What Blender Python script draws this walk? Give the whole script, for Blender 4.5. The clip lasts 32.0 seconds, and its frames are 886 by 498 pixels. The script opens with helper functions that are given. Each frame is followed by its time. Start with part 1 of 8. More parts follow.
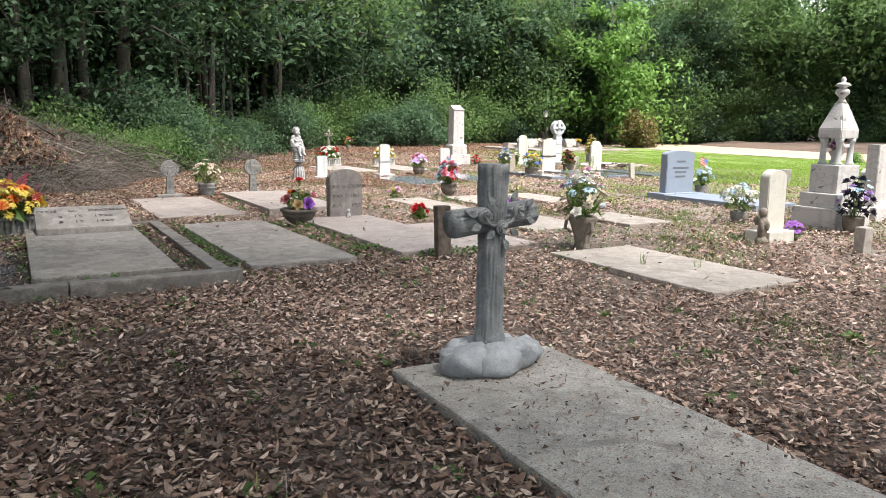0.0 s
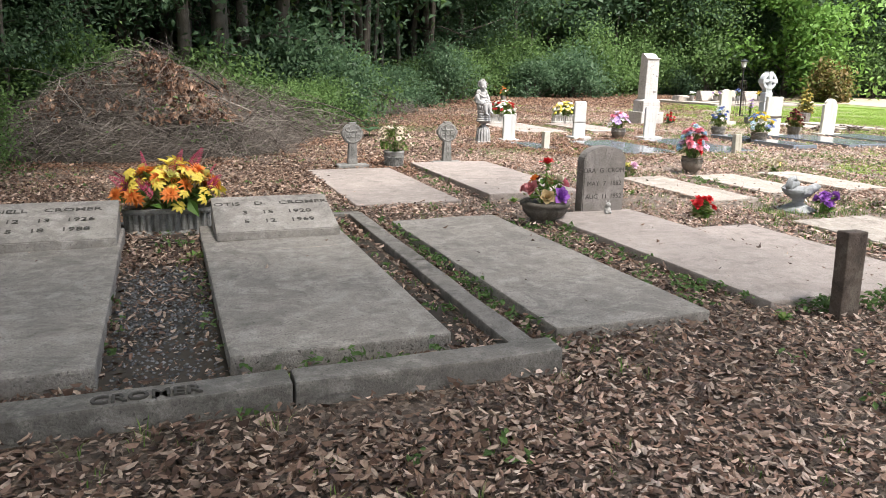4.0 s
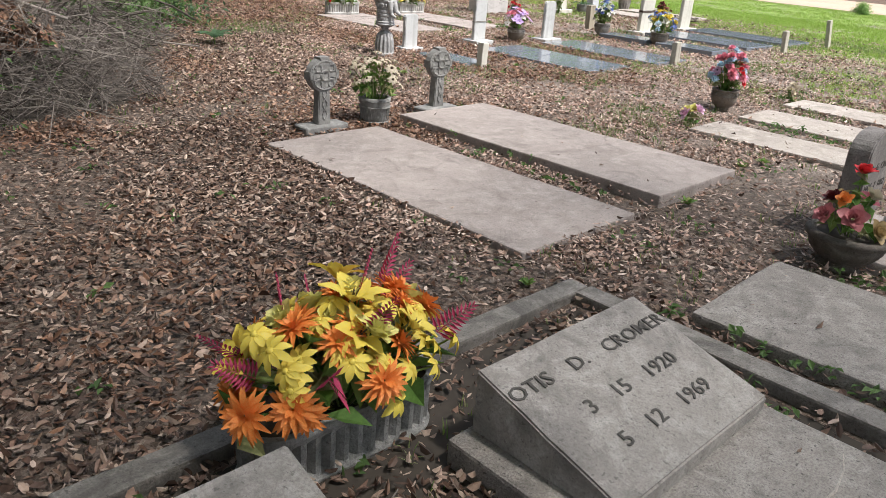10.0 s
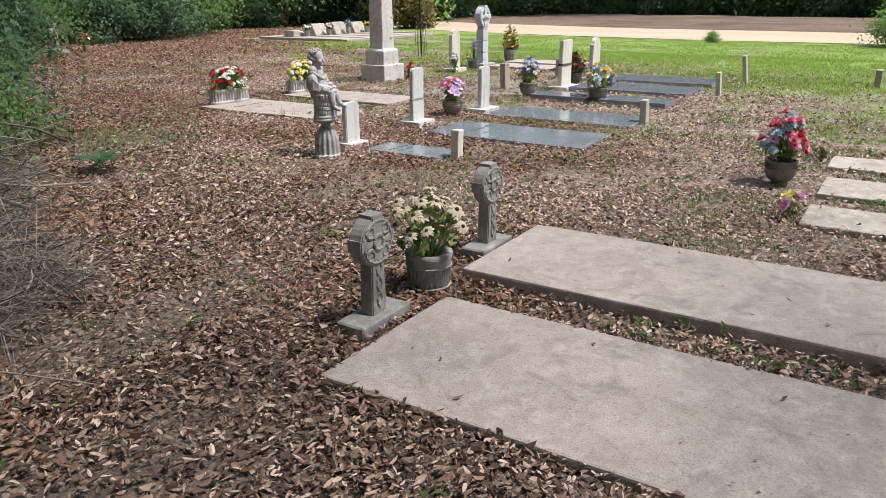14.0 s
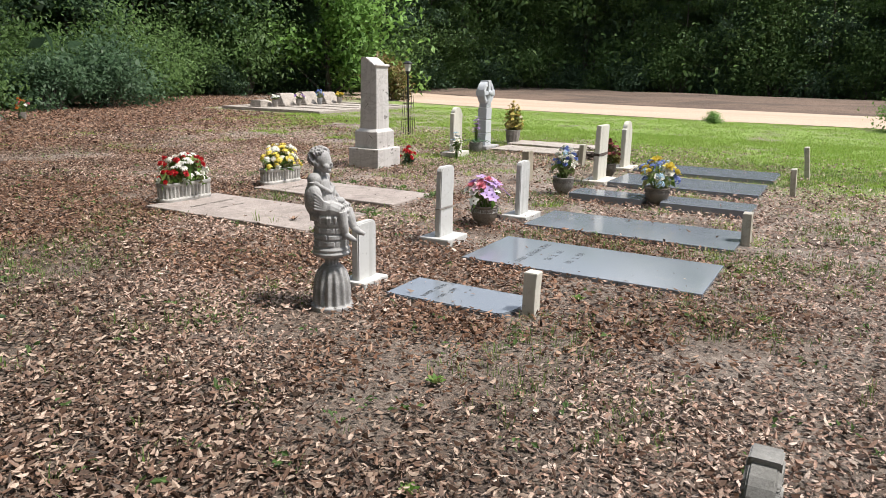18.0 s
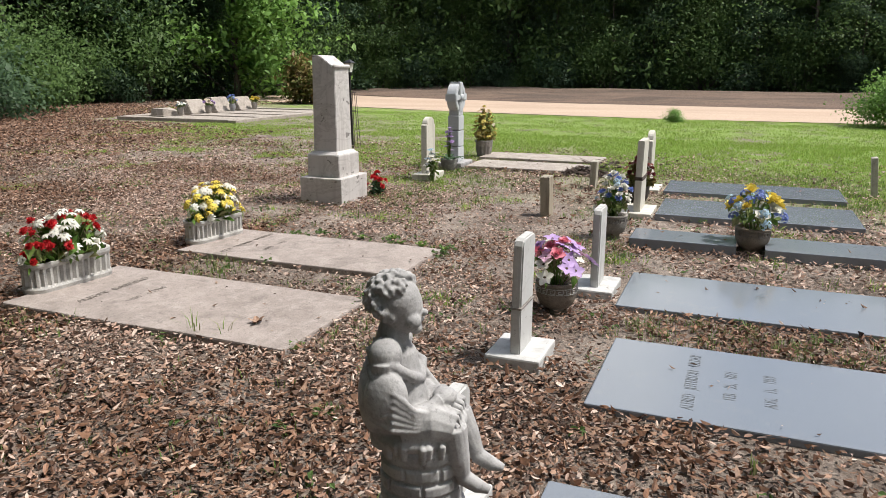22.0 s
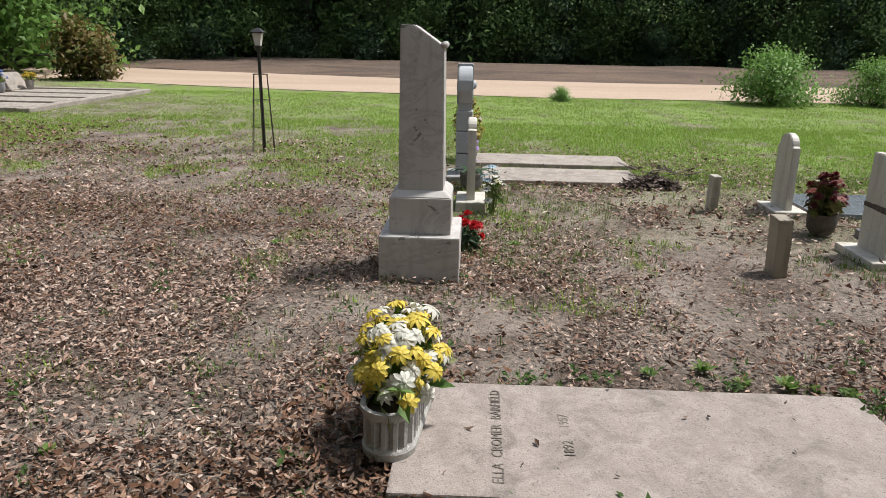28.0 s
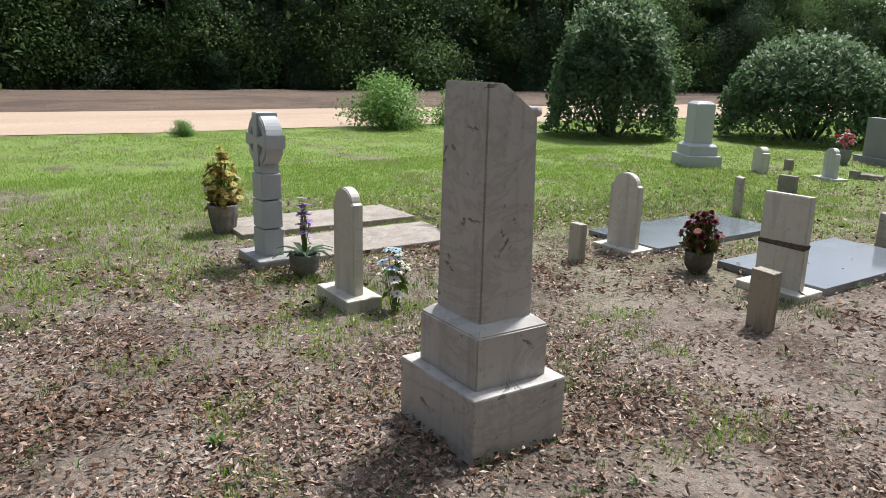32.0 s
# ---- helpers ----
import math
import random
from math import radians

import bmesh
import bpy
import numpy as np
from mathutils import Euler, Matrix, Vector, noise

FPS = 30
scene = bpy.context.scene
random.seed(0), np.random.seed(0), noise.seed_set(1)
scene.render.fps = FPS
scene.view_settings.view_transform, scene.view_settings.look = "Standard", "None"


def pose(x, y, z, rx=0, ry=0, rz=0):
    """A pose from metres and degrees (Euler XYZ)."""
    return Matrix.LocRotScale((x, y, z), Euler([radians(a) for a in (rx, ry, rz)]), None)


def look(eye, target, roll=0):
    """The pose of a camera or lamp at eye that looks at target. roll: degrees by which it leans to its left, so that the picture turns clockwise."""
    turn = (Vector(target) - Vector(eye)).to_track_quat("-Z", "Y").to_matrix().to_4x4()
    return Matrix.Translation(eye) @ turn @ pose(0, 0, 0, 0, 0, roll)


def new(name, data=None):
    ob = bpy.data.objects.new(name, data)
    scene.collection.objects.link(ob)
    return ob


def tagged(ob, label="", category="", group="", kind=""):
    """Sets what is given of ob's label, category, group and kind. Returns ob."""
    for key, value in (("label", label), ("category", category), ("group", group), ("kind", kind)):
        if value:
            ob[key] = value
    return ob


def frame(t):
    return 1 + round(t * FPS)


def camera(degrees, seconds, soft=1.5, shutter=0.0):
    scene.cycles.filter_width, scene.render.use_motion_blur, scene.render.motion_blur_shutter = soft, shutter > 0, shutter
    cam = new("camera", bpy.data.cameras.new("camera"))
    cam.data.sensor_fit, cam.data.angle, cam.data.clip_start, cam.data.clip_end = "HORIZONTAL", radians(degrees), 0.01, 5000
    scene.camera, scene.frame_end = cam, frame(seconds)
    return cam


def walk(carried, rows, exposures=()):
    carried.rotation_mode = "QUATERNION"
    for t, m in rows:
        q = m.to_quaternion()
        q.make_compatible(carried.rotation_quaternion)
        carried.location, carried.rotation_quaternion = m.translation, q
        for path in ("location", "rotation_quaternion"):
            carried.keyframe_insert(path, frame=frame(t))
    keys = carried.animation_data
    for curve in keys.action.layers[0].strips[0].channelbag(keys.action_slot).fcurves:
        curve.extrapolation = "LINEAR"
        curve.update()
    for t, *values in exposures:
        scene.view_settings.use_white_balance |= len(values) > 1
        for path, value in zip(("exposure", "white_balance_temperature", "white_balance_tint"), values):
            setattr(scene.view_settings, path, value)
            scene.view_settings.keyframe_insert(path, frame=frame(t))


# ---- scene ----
cam = camera(62.0, 32.0, soft=0.4)
METRES, EYE, TILT, LEAN, TURN = 23.4, 1.13, 0.0, 0.0, -30.3
ROWS = [
    (0.0, 0.0, 0.0, 0.0, 0.13, -9.59, -0.79),
    (0.5, -0.0043, 0.0097, -0.0004, -0.06, -9.88, -0.53),
    (1.0, -0.0108, 0.0212, -0.0001, -0.06, -10.76, 0.05),
    (1.5, -0.017, 0.0329, 0.0004, 0.25, -11.79, 0.25),
    (2.0, -0.0224, 0.0471, 0.001, 3.13, -12.7, -0.24),
    (2.5, -0.0302, 0.0598, 0.0009, 5.71, -13.09, -0.19),
    (3.0, -0.0402, 0.0712, 0.0023, 6.93, -13.48, -0.25),
    (3.5, -0.0503, 0.0836, 0.0024, 9.54, -13.71, -0.74),
    (4.0, -0.0609, 0.0938, 0.0034, 9.84, -13.76, -1.2),
    (4.5, -0.0738, 0.1024, 0.0041, 9.47, -13.85, -1.08),
    (6.5, -0.1218, 0.1483, 0.0056, 5.68, -15.4, -2.79),
    (7.0, -0.1326, 0.1623, 0.0059, 4.89, -16.02, -2.95),
    (7.5, -0.1428, 0.1743, 0.0066, 2.57, -17.46, -3.84),
    (8.0, -0.1538, 0.1844, 0.0101, -0.48, -19.08, -4.27),
    (8.5, -0.1616, 0.1936, 0.0122, -2.27, -19.98, -4.67),
    (9.0, -0.1697, 0.2041, 0.0133, -4.42, -20.71, -4.66),
    (9.5, -0.18, 0.2139, 0.0119, -9.91, -22.3, -3.98),
    (10.0, -0.1905, 0.2238, 0.0124, -13.49, -22.99, -3.79),
    (10.5, -0.1983, 0.2364, 0.0123, -14.52, -23.12, -3.89),
    (11.0, -0.2048, 0.2484, 0.0118, -15.88, -23.34, -4.09),
    (11.5, -0.2127, 0.2625, 0.0128, -19.42, -23.02, -2.77),
    (12.0, -0.2172, 0.2759, 0.0132, -22.85, -23.01, -2.27),
    (12.5, -0.2201, 0.2897, 0.0152, -23.67, -22.68, -0.99),
    (13.0, -0.2216, 0.3017, 0.0155, -24.45, -21.51, -0.32),
    (13.5, -0.2227, 0.3154, 0.0161, -26.84, -19.18, 0.41),
    (14.0, -0.2218, 0.3278, 0.0163, -27.47, -18.97, 0.27),
    (14.5, -0.2189, 0.3405, 0.0176, -27.68, -18.68, 0.32),
    (16.5, -0.2073, 0.3938, 0.017, -29.81, -16.25, -0.62),
    (17.0, -0.204, 0.4096, 0.0167, -30.13, -14.67, -0.83),
    (17.5, -0.2005, 0.4252, 0.0164, -30.32, -14.47, -1.05),
    (18.0, -0.1967, 0.4411, 0.0175, -30.46, -13.89, -1.14),
    (18.5, -0.1947, 0.4571, 0.0178, -30.94, -13.12, -1.09),
    (19.0, -0.1931, 0.4725, 0.0181, -32.93, -12.86, -1.14),
    (19.5, -0.1889, 0.4886, 0.0183, -34.07, -12.77, -1.13),
    (20.0, -0.1853, 0.5034, 0.0185, -34.73, -12.63, -0.6),
    (20.5, -0.1815, 0.5183, 0.0186, -35.78, -12.59, -0.14),
    (21.0, -0.1759, 0.5326, 0.0183, -36.72, -12.8, -0.19),
    (21.5, -0.1705, 0.5474, 0.019, -37.15, -12.94, -0.2),
    (22.0, -0.1676, 0.5635, 0.0178, -37.77, -13.96, -0.15),
    (22.5, -0.1646, 0.5792, 0.0176, -38.42, -14.67, -0.27),
    (23.0, -0.1601, 0.5949, 0.018, -38.58, -14.89, -0.21),
    (23.5, -0.1578, 0.6103, 0.018, -38.86, -15.16, -0.28),
    (24.0, -0.1579, 0.6269, 0.0185, -39.39, -15.34, -0.36),
    (24.5, -0.1583, 0.6434, 0.0187, -39.51, -15.43, -0.36),
    (25.0, -0.1603, 0.6595, 0.0189, -39.81, -15.61, -0.41),
    (25.5, -0.1641, 0.677, 0.0194, -40.65, -15.67, 0.29),
    (27.5, -0.1641, 0.7467, 0.0186, -53.53, -16.1, -0.67),
    (28.0, -0.1627, 0.7651, 0.0196, -56.96, -16.1, -1.01),
    (28.5, -0.1623, 0.7843, 0.0197, -58.28, -16.06, -0.5),
    (29.0, -0.1604, 0.8022, 0.021, -60.72, -16.11, -0.56),
    (29.5, -0.1536, 0.8197, 0.0215, -65.74, -15.81, -1.14),
    (30.0, -0.1478, 0.8366, 0.0214, -70.17, -15.45, -1.51),
    (30.5, -0.1431, 0.854, 0.0232, -75.08, -15.03, -1.86),
    (31.0, -0.1364, 0.8704, 0.0229, -80.52, -14.69, -1.76),
    (31.5, -0.1315, 0.8868, 0.0235, -86.51, -14.45, -1.95),
    (32.0, -0.1283, 0.9042, 0.0254, -93.54, -14.02, -1.27),
]
walk(cam, [(t, pose(0, 0, EYE, TILT, LEAN, TURN) @ pose(METRES * x, METRES * y, METRES * z, 90 + pitch, roll, yaw)) for t, x, y, z, yaw, pitch, roll in ROWS],
     exposures=[(0.0, 0.97, 6000, 11), (4.0, 1.05, 6050, 11), (7.0, 0.90, 6050, 11), (9.0, 0.62, 5920, 11), (12.0, 0.64, 5880, 11), (14.0, 0.42, 5920, 11), (18.0, 0.42, 6000, 11), (22.0, 0.22, 6050, 11), (25.0, 0.08, 6150, 11), (28.0, -0.02, 5960, 10), (30.0, 0.12, 5930, 10), (32.0, 0.18, 5840, 10)])

# ---- world, sun, exposure ----
SUN_AZ, SUN_EL = radians(-70), radians(63)   # towards the sun, from +x turning to +y
world = bpy.data.worlds.new("sky")
scene.world = world
world.use_nodes = True
wn = world.node_tree
sky = wn.nodes.new("ShaderNodeTexSky")
sky.sky_type = "NISHITA"
sky.sun_disc = False
sky.sun_elevation = SUN_EL
sky.sun_rotation = math.pi / 2 - SUN_AZ
sky.air_density, sky.dust_density, sky.ozone_density = 1.0, 3.0, 1.0
wtc = wn.nodes.new("ShaderNodeTexCoord")
wno = wn.nodes.new("ShaderNodeTexNoise")
wno.inputs["Scale"].default_value = 2.6
wno.inputs["Detail"].default_value = 6.0
wra = wn.nodes.new("ShaderNodeValToRGB")
wra.color_ramp.elements[0].position, wra.color_ramp.elements[1].position = 0.42, 0.62
wmx = wn.nodes.new("ShaderNodeMix")
wmx.data_type = "RGBA"
wmx.inputs["B"].default_value = (9.6, 9.3, 8.8, 1)
wbg = wn.nodes["Background"]
wbg.inputs["Strength"].default_value = 0.11
wn.links.new(wtc.outputs["Generated"], wno.inputs["Vector"])
wn.links.new(wno.outputs["Fac"], wra.inputs["Fac"])
wn.links.new(wra.outputs["Color"], wmx.inputs["Factor"])
wn.links.new(sky.outputs["Color"], wmx.inputs["A"])
wn.links.new(wmx.outputs["Result"], wbg.inputs["Color"])

sun = new("sun", bpy.data.lights.new("sun", "SUN"))
sun.data.energy = 5.0
sun.data.angle = radians(6.0)
sun.data.color = (1.0, 0.92, 0.80)
sun_dir = Vector((math.cos(SUN_AZ) * math.cos(SUN_EL), math.sin(SUN_AZ) * math.cos(SUN_EL), math.sin(SUN_EL)))
sun.matrix_world = look(sun_dir * 60, (0, 0, 0))

# ---- materials ----


class Nodes:
    """Short hand for a node material."""

    def __init__(self, name, rough=0.8, metal=0.0):
        self.mat = bpy.data.materials.new(name)
        self.mat.use_nodes = True
        self.t = self.mat.node_tree
        self.b = self.t.nodes["Principled BSDF"]
        self.b.inputs["Roughness"].default_value = rough
        self.b.inputs["Metallic"].default_value = metal
        self.co = self.t.nodes.new("ShaderNodeTexCoord")
        self.geo = self.t.nodes.new("ShaderNodeNewGeometry")
        self.inf = self.t.nodes.new("ShaderNodeObjectInfo")

    def put(self, socket, value):
        if hasattr(value, "is_output"):
            self.t.links.new(value, socket)
        elif isinstance(value, (tuple, list)) and len(value) == 3 and socket.type == "RGBA":
            socket.default_value = (*value, 1)
        else:
            socket.default_value = value

    def pos(self, kind="Object"):
        return self.geo.outputs["Position"] if kind == "World" else self.co.outputs[kind]

    def noise(self, scale, detail=4.0, rough=0.55, where="Object", distort=0.0, stretch=None):
        n = self.t.nodes.new("ShaderNodeTexNoise")
        n.inputs["Scale"].default_value, n.inputs["Detail"].default_value = scale, detail
        n.inputs["Roughness"].default_value, n.inputs["Distortion"].default_value = rough, distort
        v = self.pos(where)
        if stretch:
            m = self.t.nodes.new("ShaderNodeMapping")
            m.inputs["Scale"].default_value = stretch
            self.t.links.new(v, m.inputs["Vector"])
            v = m.outputs["Vector"]
        self.t.links.new(v, n.inputs["Vector"])
        return n.outputs["Fac"]

    def voronoi(self, scale, where="Object", feature="F1", out="Distance"):
        n = self.t.nodes.new("ShaderNodeTexVoronoi")
        n.feature = feature
        n.inputs["Scale"].default_value = scale
        self.t.links.new(self.pos(where), n.inputs["Vector"])
        return n.outputs[out]

    def ramp(self, fac, *stops):
        n = self.t.nodes.new("ShaderNodeValToRGB")
        e = n.color_ramp.elements
        while len(e) < len(stops):
            e.new(0.5)
        for el, (p, c) in zip(e, stops):
            el.position = p
            el.color = (*c, 1) if isinstance(c, tuple) else (c, c, c, 1)
        self.put(n.inputs["Fac"], fac)
        return n.outputs["Color"]

    def mix(self, fac, a, b, kind="MIX"):
        n = self.t.nodes.new("ShaderNodeMix")
        n.data_type, n.blend_type = "RGBA", kind
        self.put(n.inputs["Factor"], fac)
        self.put(n.inputs["A"], a)
        self.put(n.inputs["B"], b)
        return n.outputs["Result"]

    def math(self, op, a, b=0.0, c=0.0):
        n = self.t.nodes.new("ShaderNodeMath")
        n.operation = op
        for i, v in enumerate((a, b, c)):
            self.put(n.inputs[i], v)
        return n.outputs[0]

    def axis(self, i, where="World"):
        n = self.t.nodes.new("ShaderNodeSeparateXYZ")
        self.t.links.new(self.pos(where), n.inputs[0])
        return n.outputs[i]

    def bump(self, height, strength=0.4, distance=0.01):
        n = self.t.nodes.new("ShaderNodeBump")
        n.inputs["Strength"].default_value, n.inputs["Distance"].default_value = strength, distance
        self.put(n.inputs["Height"], height)
        self.t.links.new(n.outputs["Normal"], self.b.inputs["Normal"])

    def done(self, colour, rough=None):
        self.put(self.b.inputs["Base Color"], colour)
        if rough is not None:
            self.put(self.b.inputs["Roughness"], rough)
        return self.mat


def concrete(name, base, dark, stain, rough=0.88, moss=None, rugged=0.5, fleck=0.65):
    """Cast concrete or stone: cloudy tone, blotches, pits and grit at several sizes."""
    n = Nodes(name, rough)
    big = n.noise(1.3, 5, 0.6, "World")
    mid = n.noise(8, 7, 0.7, "World", 0.6)
    pits = n.voronoi(46, "World")
    grit = n.noise(130, 3, 0.7, "World")
    c = n.mix(n.ramp(big, (0.33, 0.0), (0.66, 1.0)), base, dark)
    c = n.mix(n.ramp(mid, (0.46, 0.0), (0.66, 1.0)), c, stain)
    c = n.mix(n.ramp(n.noise(3.1, 8, 0.72, "World", 1.2), (0.52, 0.0), (0.66, 0.8)), c, tuple(v * 0.66 for v in dark))
    c = n.mix(n.ramp(n.noise(15, 8, 0.8, "World", 0.4), (0.52, 0.0), (0.64, 0.6 * fleck)), c, tuple(v * 0.55 for v in dark))
    c = n.mix(n.ramp(grit, (0.36, 0.5 * fleck), (0.56, 0.0)), c, tuple(v * 0.42 for v in dark))
    c = n.mix(n.ramp(n.noise(70, 2, 0.5, "World"), (0.64, 0.0), (0.70, 0.8 * fleck)), c, tuple(v * 0.3 for v in dark))
    if moss:
        c = n.mix(n.ramp(n.noise(3.4, 8, 0.75, "World", 0.8), (0.54, 0.0), (0.70, 0.8)), c, moss)
    hgt = n.math("ADD", n.math("MULTIPLY", mid, 0.8), n.math("ADD", grit, n.math("MULTIPLY", n.ramp(pits, (0.0, 0.0), (0.35, 1.0)), 0.5)))
    n.bump(hgt, rugged, 0.008)
    return n.done(c)


def plain_paint(name, colour, rough=0.5, vary=0.25, scale=14):
    n = Nodes(name, rough)
    v = n.noise(scale, 4)
    c = n.mix(n.ramp(v, (0.35, 0.0), (0.7, 1.0)), colour, tuple(k * (1 - vary) for k in colour))
    n.bump(v, 0.2, 0.004)
    return n.done(c)


def marble(name, base, vein, stain, rough=0.55, slash=0.8):
    """Weathered marble: faint veins, a few dark slanting streaks, runs and mould spots."""
    n = Nodes(name, rough)
    veins = n.noise(1.7, 7, 0.65, "World", 1.2, (1, 1, 1.8))
    slant = n.noise(2.4, 5, 0.6, "World", 0.8, (2.4, 2.4, 3.4))
    streak = n.noise(7, 5, 0.6, "World", 0.4, (1.6, 1.6, 0.12))
    spots = n.noise(30, 5, 0.75, "World")
    c = n.mix(n.ramp(veins, (0.45, 0.0), (0.50, 0.32), (0.54, 0.0)), base, vein)
    c = n.mix(n.ramp(slant, (0.635, 0.0), (0.655, slash), (0.80, slash)), c, tuple(v * 0.6 for v in vein))
    c = n.mix(n.ramp(streak, (0.5, 0.0), (0.78, 0.8)), c, stain)
    c = n.mix(n.ramp(spots, (0.6, 0.0), (0.72, 0.7)), c, tuple(v * 0.5 for v in stain))
    n.bump(spots, 0.12, 0.004)
    return n.done(c)


def leaf_mat(name, *colours, rough=0.55, trans=0.0):
    """Colours run from leaf to leaf."""
    n = Nodes(name, rough)
    k = n.geo.outputs["Random Per Island"]
    stops = [(i / (len(colours) - 1), c) for i, c in enumerate(colours)]
    c = n.ramp(k, *stops)
    v = n.noise(60, 3, 0.6, "World")
    c = n.mix(n.ramp(v, (0.35, 0.35), (0.6, 0.0)), c, tuple(x * 0.45 for x in colours[0]))
    n.b.inputs["Specular IOR Level"].default_value = 0.25
    m = n.done(c)
    if trans:
        tr = n.t.nodes.new("ShaderNodeBsdfTranslucent")
        ms = n.t.nodes.new("ShaderNodeMixShader")
        out = n.t.nodes["Material Output"]
        n.t.links.new(c, tr.inputs["Color"])
        ms.inputs[0].default_value = trans
        n.t.links.new(n.b.outputs[0], ms.inputs[1])
        n.t.links.new(tr.outputs[0], ms.inputs[2])
        n.t.links.new(ms.outputs[0], out.inputs["Surface"])
    return m


def granite(name, base, fleck, rough):
    n = Nodes(name, rough)
    a = n.noise(320, 2, 0.6, "World")
    b = n.noise(170, 2, 0.6, "World")
    big = n.noise(2.2, 6, 0.65, "World")
    c = n.mix(n.ramp(a, (0.45, 0.0), (0.6, 0.6)), base, fleck)
    c = n.mix(n.ramp(b, (0.55, 0.0), (0.66, 0.3)), c, tuple(v * 0.5 for v in base))
    c = n.mix(n.ramp(n.noise(5, 7, 0.75, "World"), (0.56, 0.0), (0.72, 0.25)), c, (0.30, 0.29, 0.27))
    n.b.inputs["Specular IOR Level"].default_value = 0.7
    r = n.ramp(big, (0.3, rough * 0.7), (0.75, min(1.0, rough * 2.2)))
    return n.done(c, r)


M_CONC = concrete("weathered_grey_concrete", (0.305, 0.275, 0.244), (0.205, 0.184, 0.163), (0.37, 0.338, 0.302), moss=(0.125, 0.114, 0.098), rugged=0.7, fleck=1.0)
M_CONC_MID = concrete("grey_crumbly_concrete", (0.40, 0.37, 0.33), (0.28, 0.26, 0.23), (0.46, 0.43, 0.385), rugged=1.0, fleck=1.1)
M_CONC_TAN = concrete("tan_concrete", (0.355, 0.302, 0.272), (0.285, 0.242, 0.217), (0.40, 0.347, 0.315), moss=(0.225, 0.192, 0.17))
M_CONC_PALE = concrete("pale_concrete", (0.39, 0.345, 0.30), (0.30, 0.262, 0.225), (0.46, 0.41, 0.36))
M_POT_DARK = concrete("dark_mossy_pottery", (0.125, 0.105, 0.085), (0.075, 0.062, 0.05), (0.18, 0.155, 0.13), moss=(0.06, 0.06, 0.042))
M_CURB = concrete("mossy_dark_concrete", (0.19, 0.172, 0.152), (0.11, 0.10, 0.087), (0.27, 0.248, 0.222), moss=(0.065, 0.062, 0.047))
M_STONE = concrete("lichened_stone", (0.31, 0.282, 0.253), (0.21, 0.19, 0.17), (0.375, 0.345, 0.312), moss=(0.16, 0.15, 0.128))
# dark tone on raised letters stands in for shade inside shallow cuts
M_CUT_SHADE = plain_paint("shade_tone_of_cut_letters", (0.17, 0.148, 0.128), 0.95)
M_CELT = concrete("dark_cast_stone", (0.25, 0.242, 0.228), (0.16, 0.155, 0.146), (0.31, 0.30, 0.28), moss=(0.11, 0.11, 0.095), rugged=0.2, fleck=0.4)
M_DORA = concrete("brown_grey_stone", (0.26, 0.235, 0.215), (0.18, 0.16, 0.145), (0.31, 0.28, 0.26))
M_CROSS = concrete("slate_painted_concrete", (0.20, 0.208, 0.208), (0.125, 0.132, 0.133), (0.29, 0.295, 0.29), fleck=0.25)
M_ROCK = concrete("grey_blue_cast_rock", (0.30, 0.308, 0.315), (0.20, 0.21, 0.217), (0.38, 0.388, 0.39), fleck=0.2)
M_POST = concrete("dark_brown_weathered_post", (0.12, 0.09, 0.07), (0.07, 0.05, 0.04), (0.17, 0.14, 0.11))
M_MARBLE = marble("grey_veined_marble", (0.54, 0.515, 0.495), (0.20, 0.18, 0.165), (0.33, 0.30, 0.28))
M_WHITE = marble("white_marble", (0.51, 0.508, 0.495), (0.38, 0.372, 0.358), (0.25, 0.24, 0.22), slash=0.15)
M_CREAM = marble("cream_marble", (0.57, 0.545, 0.48), (0.44, 0.41, 0.35), (0.30, 0.275, 0.23), slash=0.12)
M_LICHEN_STONE = marble("lichened_marble", (0.34, 0.30, 0.23), (0.17, 0.14, 0.10), (0.07, 0.055, 0.035))
M_STAINED = marble("stained_marble", (0.44, 0.41, 0.34), (0.22, 0.20, 0.16), (0.10, 0.09, 0.065))
M_STATUE = concrete("pale_cast_stone", (0.37, 0.362, 0.358), (0.27, 0.264, 0.26), (0.43, 0.422, 0.415), rugged=0.14, fleck=0.35)
M_PLANTER = concrete("greyed_white_plaster", (0.46, 0.445, 0.42), (0.33, 0.32, 0.30), (0.52, 0.505, 0.475), fleck=0.3)
M_PLANTER_D = concrete("dark_grey_plaster", (0.27, 0.265, 0.25), (0.17, 0.165, 0.155), (0.33, 0.32, 0.30))
M_BRONZE = concrete("brown_aged_pottery", (0.24, 0.20, 0.16), (0.15, 0.125, 0.10), (0.30, 0.26, 0.21))
M_GRAN = granite("polished_blue_grey_granite", (0.165, 0.186, 0.215), (0.20, 0.222, 0.252), 0.09)
M_GRAN_R = granite("rough_grey_granite", (0.20, 0.205, 0.21), (0.33, 0.335, 0.34), 0.7)
M_BLUE = granite("blue_grey_granite", (0.20, 0.235, 0.29), (0.30, 0.34, 0.40), 0.45)
M_GRANL = granite("light_grey_granite", (0.42, 0.44, 0.46), (0.55, 0.57, 0.59), 0.5)
# near-black letter colour carries the shadow that carved strokes would hold
M_LETTER_SHADE = plain_paint("shadow_toned_lettering", (0.065, 0.058, 0.05), 0.9)
M_INK_L = plain_paint("grey_lettering", (0.13, 0.142, 0.158), 0.9)
M_BLACK = plain_paint("black_metal", (0.02, 0.02, 0.02), 0.45)
M_WIRE = plain_paint("rusty_wire", (0.06, 0.045, 0.035), 0.7)
